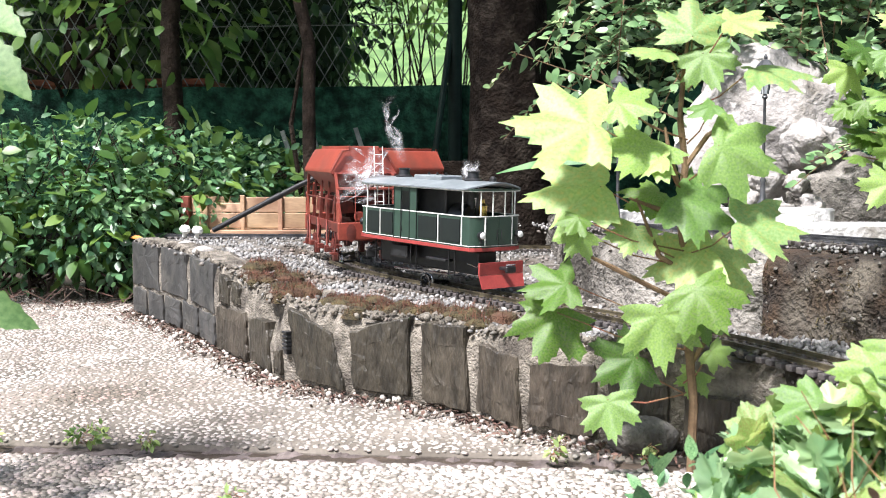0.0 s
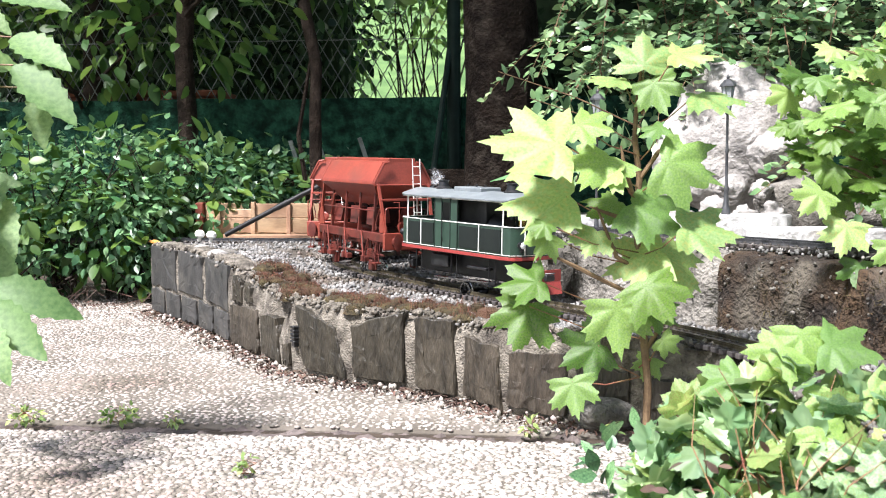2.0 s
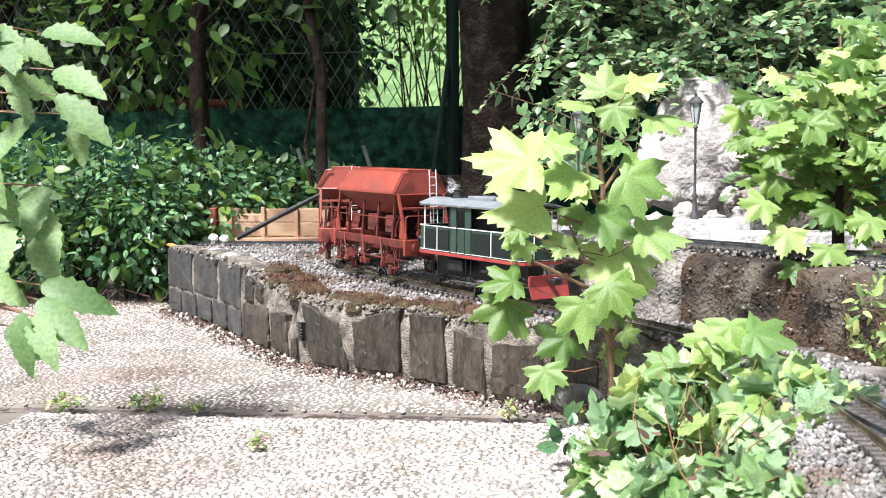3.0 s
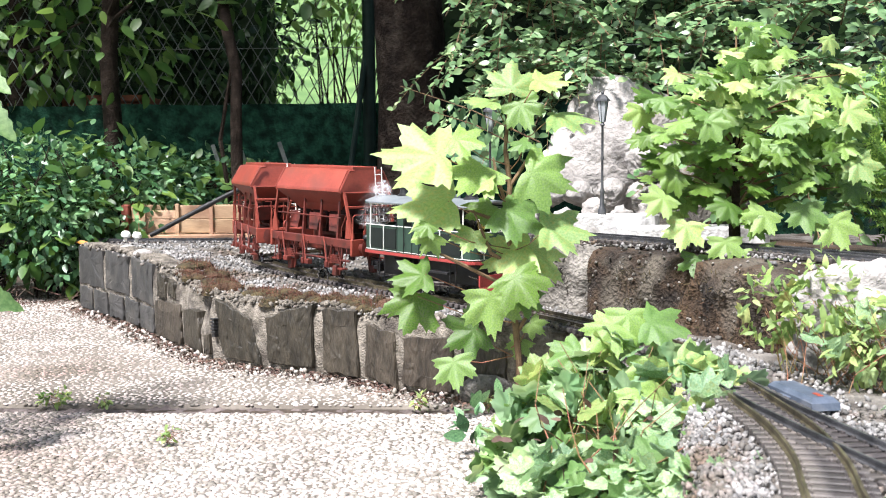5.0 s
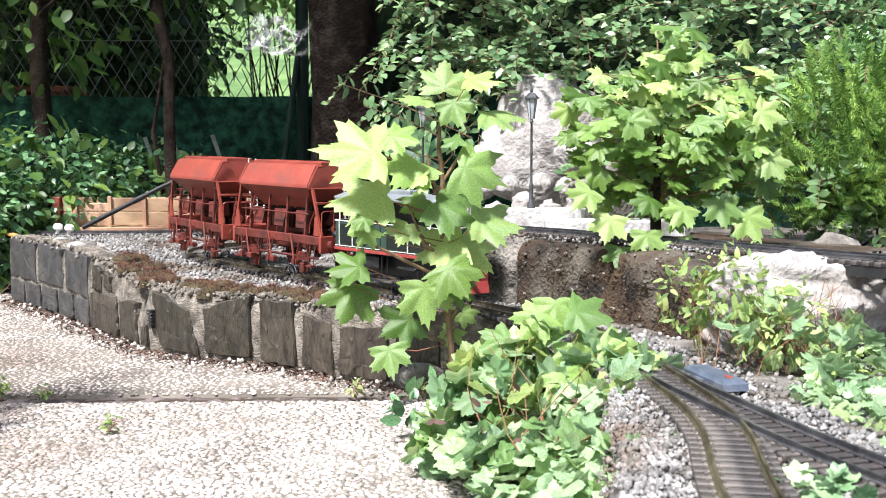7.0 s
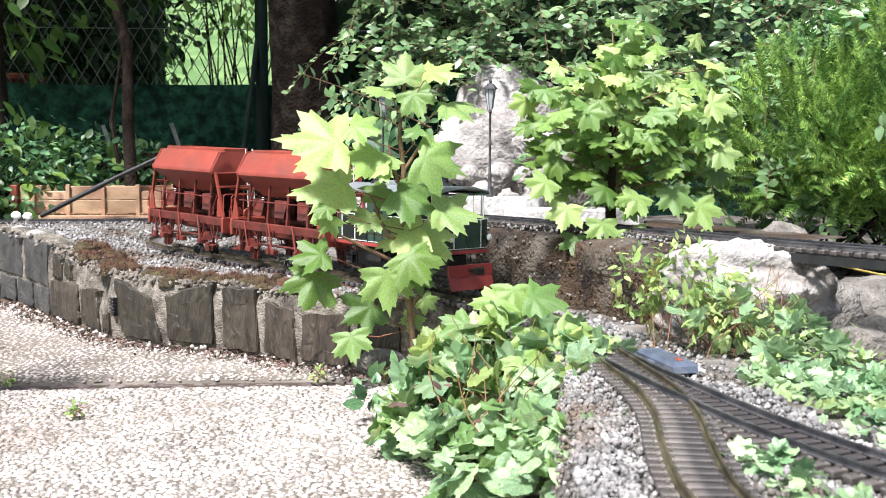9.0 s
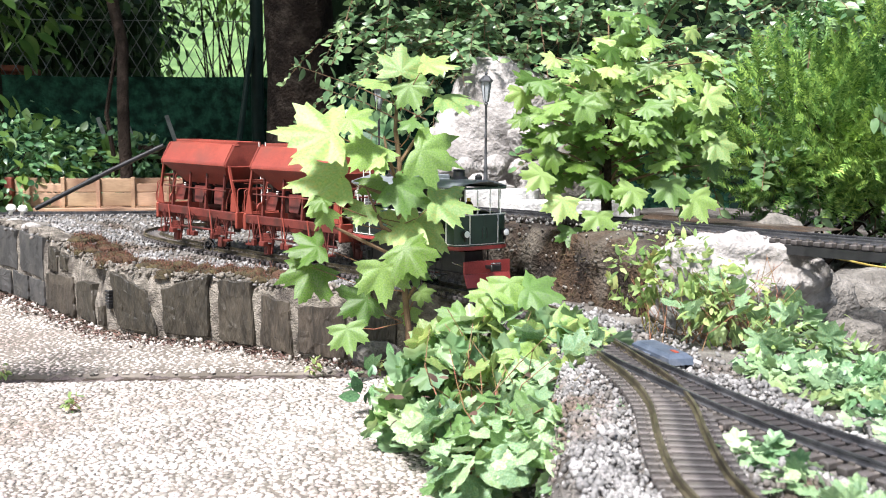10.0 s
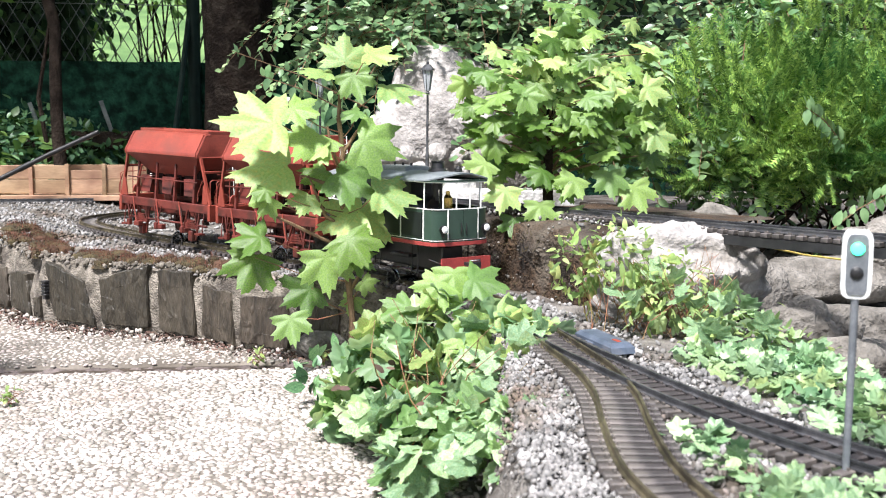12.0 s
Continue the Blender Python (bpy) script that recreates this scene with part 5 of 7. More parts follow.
Build().tube([(-1.06, 1.57, -0.01), (-1.08, 1.57, 0.12), (-1.05, 1.57, 0.42), (-1.08, 1.6, 0.9)], [0.006, 0.006, 0.0045, 0.003], 6).part("vine_stem", TWIG, vine)

# ---- shrubs ----
bush = thing("bush", "dense dark green leafy shrub beside the wall corner", "shrub")
BB = [(-1.9, 3.5, 0.3, 0.3, 0.3, 0.28), (-1.6, 3.6, 0.33, 0.3, 0.3, 0.25), (-1.35, 3.75, 0.32, 0.28, 0.25, 0.24), (-1.1, 3.95, 0.32, 0.28, 0.2, 0.2), (-1.55, 3.42, 0.22, 0.24, 0.12, 0.14), (-0.85, 4.0, 0.3, 0.2, 0.15, 0.14), (-2.3, 3.6, 0.35, 0.35, 0.35, 0.3), (-1.45, 3.45, 0.3, 0.15, 0.15, 0.12), (-1.4, 3.42, 0.13, 0.12, 0.1, 0.1), (-1.15, 3.85, 0.38, 0.15, 0.15, 0.12), (-0.98, 3.95, 0.36, 0.14, 0.12, 0.12)]
foliage("leaf_mass", BB, 8600, 0.034, OVAL, BUSH_LEAF, bush, 41, 0.35, 0.5, 0.7)
foliage("leaf_mass", BB, 1400, 0.06, oval_leaf(0.6), MID_LEAF, bush, 42, 0.5, 0.75, 0.8)
stems("stem_tangle", 70, (-1.6, 3.65, 0.0, 0.45, 0.25), (-1.6, 3.65, 0.4, 0.5, 0.3, 0.15), 0.004, BARK, bush, 43)

cot = thing("cotoneaster", "arching evergreen shrub with small glossy leaves over the rock", "shrub")
g = np.random.default_rng(55)
pos, tip = [], []
twigs = Build()
for i in range(740):
    root = Vector((g.uniform(-0.05, 1.7), g.uniform(2.95, 3.4), g.uniform(0.66, 1.35)))
    if root.x > 0.62 and g.random() < 0.5:
        root = Vector((g.uniform(0.62, 1.5), g.uniform(2.35, 2.7), g.uniform(0.35, 0.85)))
    d = Vector((g.normal() * 0.6 - 0.15, -abs(g.normal()) * 0.5 - 0.1, g.normal() * 0.5)).normalized()
    ln = g.uniform(0.14, 0.34)
    pts = [root + d * ln * u + Vector((0, 0, -0.1 * ln * u * u * 4)) for u in (0, 0.25, 0.5, 0.75, 1.0)]
    twigs.tube(pts, [0.0028, 0.0024, 0.002, 0.0015, 0.0008], 4, cap=False)
    for k in range(int(ln * 100)):
        u = (k + 0.5) / (ln * 100)
        p = root + d * ln * u + Vector((0, 0, -0.4 * ln * u * u))
        sgn = 1 if k % 2 else -1
        side = d.cross(Vector((0, 0, 1))).normalized() * sgn
        pos.append(p)
        tip.append(side * 0.8 + d * 0.6 + Vector((g.normal() * 0.3, g.normal() * 0.3, g.normal() * 0.3)))
for a, b in (((0.14, 2.6, 0.5), (-0.21, 2.55, 0.64)), ((0.1, 2.6, 0.48), (-0.14, 2.55, 0.58)), ((1.1, 2.0, 0.2), (1.27, 1.95, 0.33)), ((1.18, 2.05, 0.42), (1.06, 2.0, 0.5))):
    a, b = Vector(a), Vector(b)
    twigs.tube([a, a.lerp(b, 0.5) + Vector((0, 0, 0.012)), b], [0.002, 0.0016, 0.0008], 5)
    for k in range(22):
        p = a.lerp(b, k / 22) + Vector((0, 0, 0.01 * math.sin(math.pi * k / 22)))
        pos.append(p)
        tip.append(Vector((0.3 * (b - a).normalized().x, -0.2, 1 if k % 2 else -1)))
pos, tip = np.array(pos), np.array(tip)
nrm = g.normal(size=pos.shape) * 0.5 + np.array((0, -0.5, 0.8))
tagged(twigs.part("twig_tangle", TWIG, cot), kind="stuff")
scatter("leaf_mass", OVAL, place(facing(tip, nrm, g.uniform(0.023, 0.04, len(pos))), pos), SMALL_LEAF, cot)

yew = thing("yew_bush", "feathery bright green yew shrub behind the bridge", "shrub")
g = np.random.default_rng(66)
n = 6500
YB = np.array([(1.06, 2.3, 0.46, 0.24, 0.22, 0.22), (1.3, 2.3, 0.5, 0.3, 0.25, 0.34), (1.6, 2.2, 0.5, 0.3, 0.3, 0.36), (1.2, 2.2, 0.46, 0.22, 0.18, 0.16), (1.45, 2.1, 0.45, 0.25, 0.2, 0.2), (1.9, 2.1, 0.5, 0.3, 0.3, 0.4)])
bl = YB[g.choice(len(YB), n)]
d = g.normal(size=(n, 3))
d /= np.linalg.norm(d, axis=1, keepdims=True)
pos = bl[:, :3] + d * bl[:, 3:] * g.uniform(0.6, 1.05, n)[:, None]
tip = d + np.array((-0.1, -0.2, 0.75)) + g.normal(size=(n, 3)) * 0.35
nrm = np.array((0, -0.9, 0.5)) + g.normal(size=(n, 3)) * 0.5
ok = pos[:, 2] > 0.28
scatter("needle_mass", yew_sprig(1), place(facing(tip, nrm, g.uniform(0.045, 0.095, n)), pos)[ok], YEW_LEAF, yew)
stems("stem_tangle", 40, (1.25, 2.32, 0.12, 0.3, 0.06), (1.3, 2.34, 0.45, 0.3, 0.08, 0.15), 0.004, BARK, yew, 67)

# ---- trees, hedge and fence behind ----
TREES = [(-1.47, 4.0, 0.038, 0.0), (-2.03, 4.4, 0.046, 0.01), (-1.95, 4.65, 0.036, -0.02), (-2.6, 4.5, 0.05, 0.03)]
for i, (x, y, r, lean) in enumerate(TREES):
    t = thing("tree", "slim grey-brown trunk of a garden tree in shade", "tree", group="trees by the fence")
    pts = crooked((x, y, -0.02), (x + lean * 4, y, 2.6), 9, 0.012, 80 + i)
    Build().tube(pts, [r * (1.05 - 0.05 * k) for k in range(10)], 12).part("trunk", BARK, t, smooth=True)
    tr = random.Random(i)
    for k in range(7):
        z = tr.uniform(0.6, 2.0)
        a = (x + lean * 4 * z / 2.6, y, z)
        b = (x + tr.uniform(-0.5, 0.5), y - tr.uniform(0.0, 0.4), z + tr.uniform(0.1, 0.3))
        Build().tube(crooked(a, b, 4, 0.015, i * 9 + k), [0.012, 0.009, 0.007, 0.005, 0.003], 6).part("branch", BARK, t)
    foliage("crown", [(x, y - 0.1, 1.0, 0.5, 0.35, 0.3), (x, y, 1.6, 0.8, 0.6, 0.4), (x + 0.2, y - 0.2, 2.1, 1.0, 0.9, 0.5)], 1500, 0.075, OVAL, MID_LEAF, t, 90 + i, 0.5, 0.3, 0.8)
t = thing("tree", "thin crooked young tree before the fence", "tree", group="trees by the fence")
Build().tube([(-0.88, 3.68, 0.1), (-0.9, 3.7, 0.46), (-0.912, 3.75, 0.62), (-0.918, 3.8, 0.8), (-0.96, 3.85, 0.95), (-0.99, 3.9, 1.06), (-0.96, 3.9, 1.3), (-1.0, 3.9, 1.7)], [0.024, 0.022, 0.021, 0.021, 0.022, 0.024, 0.018, 0.012], 10).part("trunk", BARK, t, smooth=True)
Build().tube([(-0.95, 3.8, 0.3), (-0.985, 3.8, 0.55), (-0.93, 3.8, 0.86)], [0.01, 0.009, 0.006], 6).part("branch", BARK, t)
foliage("crown", [(-0.8, 3.9, 1.15, 0.35, 0.25, 0.2), (-0.9, 3.9, 1.7, 0.6, 0.5, 0.35)], 500, 0.07, OVAL, MID_LEAF, t, 99, 0.5, 0.3, 0.8)
big = thing("tree", "thick dark cherry trunk with scarred bark", "tree", group="trees by the fence")
secs = []
for k in range(24):
    z = 0.1 + 2.6 * k / 23
    rr = 0.118 + 0.05 * math.exp(-(z - 0.1) * 5)
    secs.append([((-0.268 + 0.02 * math.sin(z * 3)) + rr * (1 + 0.09 * noise.noise((3 * math.cos(a), 3 * math.sin(a), z * 5))) * math.cos(a), 3.62 + rr * (1 + 0.09 * noise.noise((3 * math.cos(a), 3 * math.sin(a), z * 5))) * math.sin(a), z) for a in [2 * math.pi * j / 28 for j in range(28)]])
Build().loft(secs).part("trunk", BARK_DARK, big, smooth=True)
# canopy added out of view, spread forward to shade the trunk and background
foliage("crown", [(-0.3, 3.9, 2.3, 1.4, 1.0, 0.45), (0.6, 4.2, 2.1, 1.2, 0.9, 0.5), (-1.3, 4.4, 2.5, 1.4, 1.0, 0.5), (-0.95, 3.0, 2.25, 0.9, 0.4, 0.3), (-0.1, 3.1, 2.3, 0.6, 0.35, 0.3)], 9000, 0.075, OVAL, MID_LEAF, big, 101, 0.4, 0.2, 0.8)
for i in range(7):
    a = (0.0 + 0.02 * i, 3.3, 0.4)
    leafy = Build()
    leafy.add(*oval_leaf(0.09, 0.1, 0.35, 0, 8), leaf_pose(Vector((-0.02 + i * 0.02, 3.2, 0.42)), 0.26 + 0.02 * i, -50 + i * 22 + 180, 35))
    if i == 0:
        lily = thing("strap_leaf_plant", "dark strap-leaved plant at the foot of the big trunk", "plant")
    leafy.part("leaf", BUSH_LEAF, lily, smooth=True)

hedge = thing("hedge", "dark conifer hedge beyond the fence in deep shade", "hedge")
HB = [(-3.6 + 0.45 * i, 5.6, 0.5 + 0.75 * k, 0.4, 0.35, 0.55) for i in range(6) for k in range(5)] + [(0.05 + 0.5 * i, 4.9, 0.4 + 0.7 * k, 0.42, 0.35, 0.5) for i in range(9) for k in range(5)]
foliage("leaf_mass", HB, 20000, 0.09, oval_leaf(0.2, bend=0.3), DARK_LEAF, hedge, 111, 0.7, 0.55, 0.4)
# second layer of hedge leaves, the shade held in their darker green
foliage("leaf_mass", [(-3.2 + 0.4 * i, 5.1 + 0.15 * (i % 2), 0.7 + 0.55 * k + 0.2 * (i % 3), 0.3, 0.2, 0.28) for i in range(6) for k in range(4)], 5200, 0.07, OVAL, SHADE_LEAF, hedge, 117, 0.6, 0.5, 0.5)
# solid dark boxes added behind the leaves in place of shaded depth
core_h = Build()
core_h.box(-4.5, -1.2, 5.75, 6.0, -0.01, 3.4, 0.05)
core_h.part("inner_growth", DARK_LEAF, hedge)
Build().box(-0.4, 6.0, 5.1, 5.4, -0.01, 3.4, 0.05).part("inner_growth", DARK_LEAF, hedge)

shrub = thing("garden_shrub", "light green shrub on the grass beyond the fence", "shrub")
foliage("leaf_mass", [(-1.35, 6.1, 0.5, 0.22, 0.25, 0.5), (-0.7, 6.3, 1.55, 0.35, 0.25, 0.22), (-0.95, 6.2, 1.95, 0.4, 0.3, 0.35), (-1.3, 6.1, 1.2, 0.25, 0.25, 0.6), (-0.7, 6.3, 2.2, 0.5, 0.3, 0.3), (-0.85, 6.2, 1.3, 0.25, 0.25, 0.2), (-0.5, 6.25, 1.45, 0.2, 0.2, 0.2)], 1900, 0.065, OVAL, MAPLE_LEAF, shrub, 141, 0.5, 0.2, 0.7)
stems("stem_tangle", 20, (-0.75, 6.2, 0.0, 0.2, 0.15), (-0.75, 6.2, 1.4, 0.3, 0.2, 0.5), 0.008, BARK, shrub, 142)
far = thing("far_trees", "sunlit trees at the top of the grass slope", "tree")
foliage("crown", [(-8 + 1.0 * i, 17 + (i % 3), 4.5 + 0.6 * (i % 2), 1.2, 0.9, 2.0) for i in range(14)], 5200, 0.3, OVAL, MID_LEAF, far, 131, 0.3, 0.5, 0.6)
# plain dark box added to close the gaps between the crowns
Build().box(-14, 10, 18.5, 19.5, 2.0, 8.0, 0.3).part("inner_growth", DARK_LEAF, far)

fence = thing("chain_link_fence", "wire mesh fence on dark green posts with shade netting", "fence")
FY = 4.32
for x in (-2.55, -0.475, 1.6):
    Build().tube([(x, FY - 0.05, -0.02), (x, FY - 0.05, 2.2)], 0.027, 12).part("post", POST, fence, "dark green steel post", smooth=True)
Build().tube([(-0.56, FY - 0.3, 0.2), (-0.52, FY - 0.15, 0.6), (-0.49, FY - 0.06, 0.9)], 0.012, 8).part("strut", POST, fence)
wires = Build()
c = 0.062
for i in range(-24, 60):
    x = -2.5 + i * c
    if x > -0.5:
        break
    for s in (1, -1):
        x0, x1 = x, x + s * 1.5 * 0.6
        wires.tube([(x0, FY + 0.003 * s, 0.5), (x1, FY + 0.003 * s, 2.0)], 0.0022, 3, cap=False)
tagged(wires.part("wire_mesh", WIRE, fence), kind="stuff")
for z in (0.95, 1.9):
    Build().tube([(-2.6, FY, z), (1.7, FY, z)], 0.002, 4).part("tension_wire", WIRE, fence)
nb = Build()
secs = []
for i in range(120):
    x = -2.6 + i * 0.036
    secs.append([(x, FY - 0.03 + 0.03 * noise.noise((x * 5, z * 2.5, 0)), z + 0.01 * noise.noise((x * 3, 0, 2))) for z in (0.02, 0.17, 0.33, 0.49, 0.61, 0.715)])
nb.loft(secs, close=False)
nb.part("shade_net", NET, fence, "dark green woven shade netting")

# ---- rocks, stones and gravel ----
def boulder(name, c, size, material, label, seed, sub=4, rough=0.3, turn=0):
    bm = bmesh.new()
    bmesh.ops.create_icosphere(bm, subdivisions=sub, radius=1.0)
    o = Vector((seed * 3.1, seed * 1.7, seed))
    for v in bm.verts:
        p = v.co.copy()
        k = 1 + rough * noise.noise(p * 1.4 + o) + rough * 0.5 * noise.noise(p * 3.3 + o) + rough * 0.22 * noise.noise(p * 8 + o) + rough * 0.1 * noise.noise(p * 19 + o)
        v.co = Vector((p.x * size[0], p.y * size[1], p.z * size[2])) * k
    me = bpy.data.meshes.new(name)
    bm.to_mesh(me)
    bm.free()
    me.materials.append(material)
    me.shade_smooth()
    ob = new(name, me)
    ob.matrix_world = pose(*c, 0, 0, turn)
    return tagged(ob, label, "rock")


boulder("boulder", (0.395, 2.92, 0.48), (0.2, 0.15, 0.215), GRANITE, "large pale rough boulder under the shrub", 1, 5, 0.22)
boulder("boulder", (0.445, 2.74, 0.45), (0.06, 0.05, 0.05), GRANITE, "rounded pale stone beside the big boulder", 2)
boulder("boulder", (0.61, 1.555, 0.2), (0.155, 0.1, 0.088), GRANITE, "pale pitted lump carrying the end of the bridge", 3, 5, 0.3)
boulder("boulder", (0.79, 1.46, 0.115), (0.07, 0.06, 0.05), GREY_ROCK, "grey lichened stone among the weeds", 4)
boulder("boulder", (0.83, 1.37, 0.06), (0.1, 0.07, 0.055), GREY_ROCK, "broad grey stone lying in the soil", 5)
boulder("boulder", (1.02, 1.86, 0.125), (0.19, 0.1, 0.055), GREY_ROCK, "flat ledge stone in the rockery below the bridge", 6)
boulder("boulder", (1.06, 1.76, 0.05), (0.2, 0.1, 0.045), GREY_ROCK, "flat ledge stone in the rockery below the bridge", 7)
boulder("boulder", (0.95, 1.6, 0.03), (0.11, 0.08, 0.05), GREY_ROCK, "flat ledge stone in the rockery below the bridge", 8)
boulder("boulder", (1.3, 1.9, 0.16), (0.2, 0.12, 0.12), GREY_ROCK, "flat ledge stone in the rockery below the bridge", 9)
boulder("boulder", (0.88, 1.52, 0.1), (0.06, 0.05, 0.045), GREY_ROCK, "grey lichened stone among the weeds", 17)
boulder("boulder", (1.22, 1.72, 0.04), (0.13, 0.09, 0.06), GREY_ROCK, "flat ledge stone in the rockery below the bridge", 18)
boulder("boulder", (0.8, 1.72, 0.12), (0.09, 0.08, 0.09), GREY_ROCK, "grey stone behind the bridge pier", 19)
boulder("boulder", (0.0, 1.86, 0.02), (0.05, 0.04, 0.03), GREY_ROCK, "smooth stone at the foot of the maple", 10, 3, 0.12)
boulder("boulder", (0.9, 2.1, 0.22), (0.07, 0.06, 0.06), GREY_ROCK, "brown stone under the yew", 12, 3)
boulder("boulder", (0.56, 2.75, 0.33), (0.14, 0.1, 0.1), GREY_ROCK, "grey rock behind the bushy maple", 13, 4)
boulder("boulder", (-0.99, 2.92, 0.196), (0.055, 0.03, 0.012), GREY_ROCK, "flat stone on the wall bed", 14, 3, 0.15, 20)
boulder("boulder", (-1.06, 2.98, 0.2), (0.026, 0.02, 0.016), GRANITE, "small white stone on the wall", 15, 3, 0.15)
boulder("boulder", (-0.96, 2.82, 0.2), (0.028, 0.02, 0.015), GRANITE, "small white stone on the wall", 16, 3, 0.15)
for i, (x, y, z, s) in enumerate(((0.21, 2.62, 0.31, 0.03), (0.28, 2.63, 0.325, 0.036), (0.35, 2.62, 0.31, 0.032), (0.42, 2.64, 0.32, 0.03), (0.25, 2.66, 0.37, 0.034), (0.33, 2.68, 0.375, 0.035), (0.4, 2.68, 0.37, 0.028), (0.18, 2.68, 0.36, 0.03), (0.12, 2.65, 0.31, 0.03))):
    boulder("rubble_stone", (x, y, z), (s, s * 0.9, s * 0.75), GRANITE, "pale rubble stone piled under the boulder", 30 + i, 3, 0.55, 40 * i)

# white stepping slabs by the upper track
for i, (x0, x1, y0, y1, z) in enumerate(((0.14, 0.42, 2.42, 2.52, 0.322), (0.3, 0.66, 2.3, 2.44, 0.298), (-0.1, 0.12, 2.62, 2.74, 0.31))):
    b = Build()
    r = random.Random(i)
    ring = []
    for k in range(16):
        a = 2 * math.pi * k / 16
        sx, sy = math.copysign(abs(math.cos(a)) ** 0.45, math.cos(a)), math.copysign(abs(math.sin(a)) ** 0.45, math.sin(a))
        ring.append(((x0 + x1) / 2 + sx * (x1 - x0) / 2 * r.uniform(0.94, 1.03), (y0 + y1) / 2 + sy * (y1 - y0) / 2 * r.uniform(0.9, 1.05)))
    b.loft([[(x, y, z - 0.05) for x, y in ring], [(x, y, z - 0.003) for x, y in ring], [((x0 + x1) / 2 + (x - (x0 + x1) / 2) * 0.97, (y0 + y1) / 2 + (y - (y0 + y1) / 2) * 0.95, z) for x, y in ring]])
    tagged(b.part("stone_slab", WHITE_STONE), "pale flat stone slab beside the upper track", "slab", "slabs by the upper track")

# pebbles of the path
STONES = [stone_form(random.Random(i)) for i in range(5)]
g = np.random.default_rng(1)


def strew(name, pts, sizes, material, label, seed, squash=1.0, forms=STONES, flat=25):
    g = np.random.default_rng(seed)
    r = random.Random(seed)
    pts, sizes = np.asarray(pts), np.asarray(sizes)
    which = g.integers(0, len(forms), len(pts))
    for k in range(len(forms)):
        sel = which == k
        rot = turns(int(sel.sum()), r, flat) * sizes[sel][:, None, None]
        rot[:, 2] *= squash
        scatter(name, forms[k], place(rot, pts[sel]), material, None, label, "stuff", "gravel")


def path_points(x0, x1, y0, y1, cell):
    nx, ny = int((x1 - x0) / cell), int((y1 - y0) / cell)
    gx, gy = np.meshgrid(np.arange(nx), np.arange(ny))
    p = np.stack([x0 + (gx.ravel() + 0.5 + g.uniform(-0.42, 0.42, nx * ny)) * cell, y0 + (gy.ravel() + 0.5 + g.uniform(-0.42, 0.42, nx * ny)) * cell], 1)
    return p


pp = np.vstack([path_points(-1.0, 0.19, 0.62, 1.768, 0.0085), path_points(-1.85, 0.19, 1.832, 3.9, 0.0115)])
keep = np.array([not inside(x, y, BED) for x, y in pp])
pp = pp[keep]
strew("path_pebbles", np.column_stack([pp, np.full(len(pp), -0.0045)]), np.where(pp[:, 1] < 1.8, g.uniform(0.0085, 0.0145, len(pp)), g.uniform(0.007, 0.013, len(pp))), PEBBLE, "washed pebbles set in the path's concrete", 2, 0.75, [stone_form(random.Random(i), 1) for i in range(3)])


def bed_points(n, seed, fn):
    g = np.random.default_rng(seed)
    out = []
    while len(out) < n:
        x, y = g.uniform(-1.2, 1.0), g.uniform(0.5, 3.7)
        if inside(x, y, BED) and fn(x, y, g):
            out.append((x, y))
    return np.array(out)


MAINP, LEFTP, RIGHTP, UPPERP = spline(MAIN, 0.03), spline(LEFT, 0.03), spline(RIGHT, 0.03), spline(UPPER, 0.03)


def near(p, x, y):
    return float(np.min(np.hypot(p[:, 0] - x, p[:, 1] - y)))


wall_line = spline(WALL, 0.03)


def on_bed(x, y, g):
    d = min(near(MAINP, x, y), near(LEFTP, x, y), near(RIGHTP, x, y))
    w = near(wall_line, x, y)
    return g.random() < ((0.9 if y < 1.95 else 0.32) if d < 0.11 else (0.55 if w < 0.24 and y > 1.8 else 0.12)) and w > 0.025


bp = bed_points(16000, 3, on_bed)
bz = np.array([bed_height(x, y) for x, y in bp])
dd = np.array([min(near(MAINP, x, y), near(LEFTP, x, y), near(RIGHTP, x, y)) for x, y in bp])
strew("ballast_gravel", np.column_stack([bp, bz + np.where(dd < 0.035, -0.007, 0.0) + np.where(dd < 0.035, 0, 0.004) * np.random.default_rng(4).random(len(bp))]), np.random.default_rng(5).uniform(0.005, 0.0105, len(bp)) * np.where(dd > 0.06, 1.35, 1.0), BALLAST, "grey and white ballast gravel round the tracks", 6, flat=180)
# coarser white stones along the turnout and the wall top
cg = np.random.default_rng(8)
cp = [(0.222 + cg.normal() * 0.02 - 0.02 * (y < 0.9), y) for y in cg.uniform(0.6, 1.55, 2600)] + [(0.405 + 0.12 * max(0, 1.0 - y) + cg.normal() * 0.012 + 0.03, y) for y in cg.uniform(0.8, 1.4, 260)]
for i in range(0, len(wall_line)):
    x, y = wall_line[i]
    for k in range(16):
        cp.append((x + cg.normal() * 0.02 + 0.03, y + cg.normal() * 0.02 + 0.035))
for i in range(0, len(wall_line)):
    x, y = wall_line[i]
    if x < -0.8 or cg.random() < 0.5:
        for k in range(5):
            cp.append((x + abs(cg.normal()) * 0.06 + 0.02, y + abs(cg.normal()) * 0.06 + 0.02))
cp = np.array(cp)
strew("coarse_gravel", np.column_stack([cp, [bed_height(x, y) + 0.006 for x, y in cp]]), np.where(np.arange(len(cp)) < 2860, cg.uniform(0.0035, 0.0085, len(cp)), cg.uniform(0.0045, 0.016, len(cp))), CHIPS, "coarse white gravel at the edge of the bed", 9, flat=180)
ug = np.random.default_rng(10)
up = []
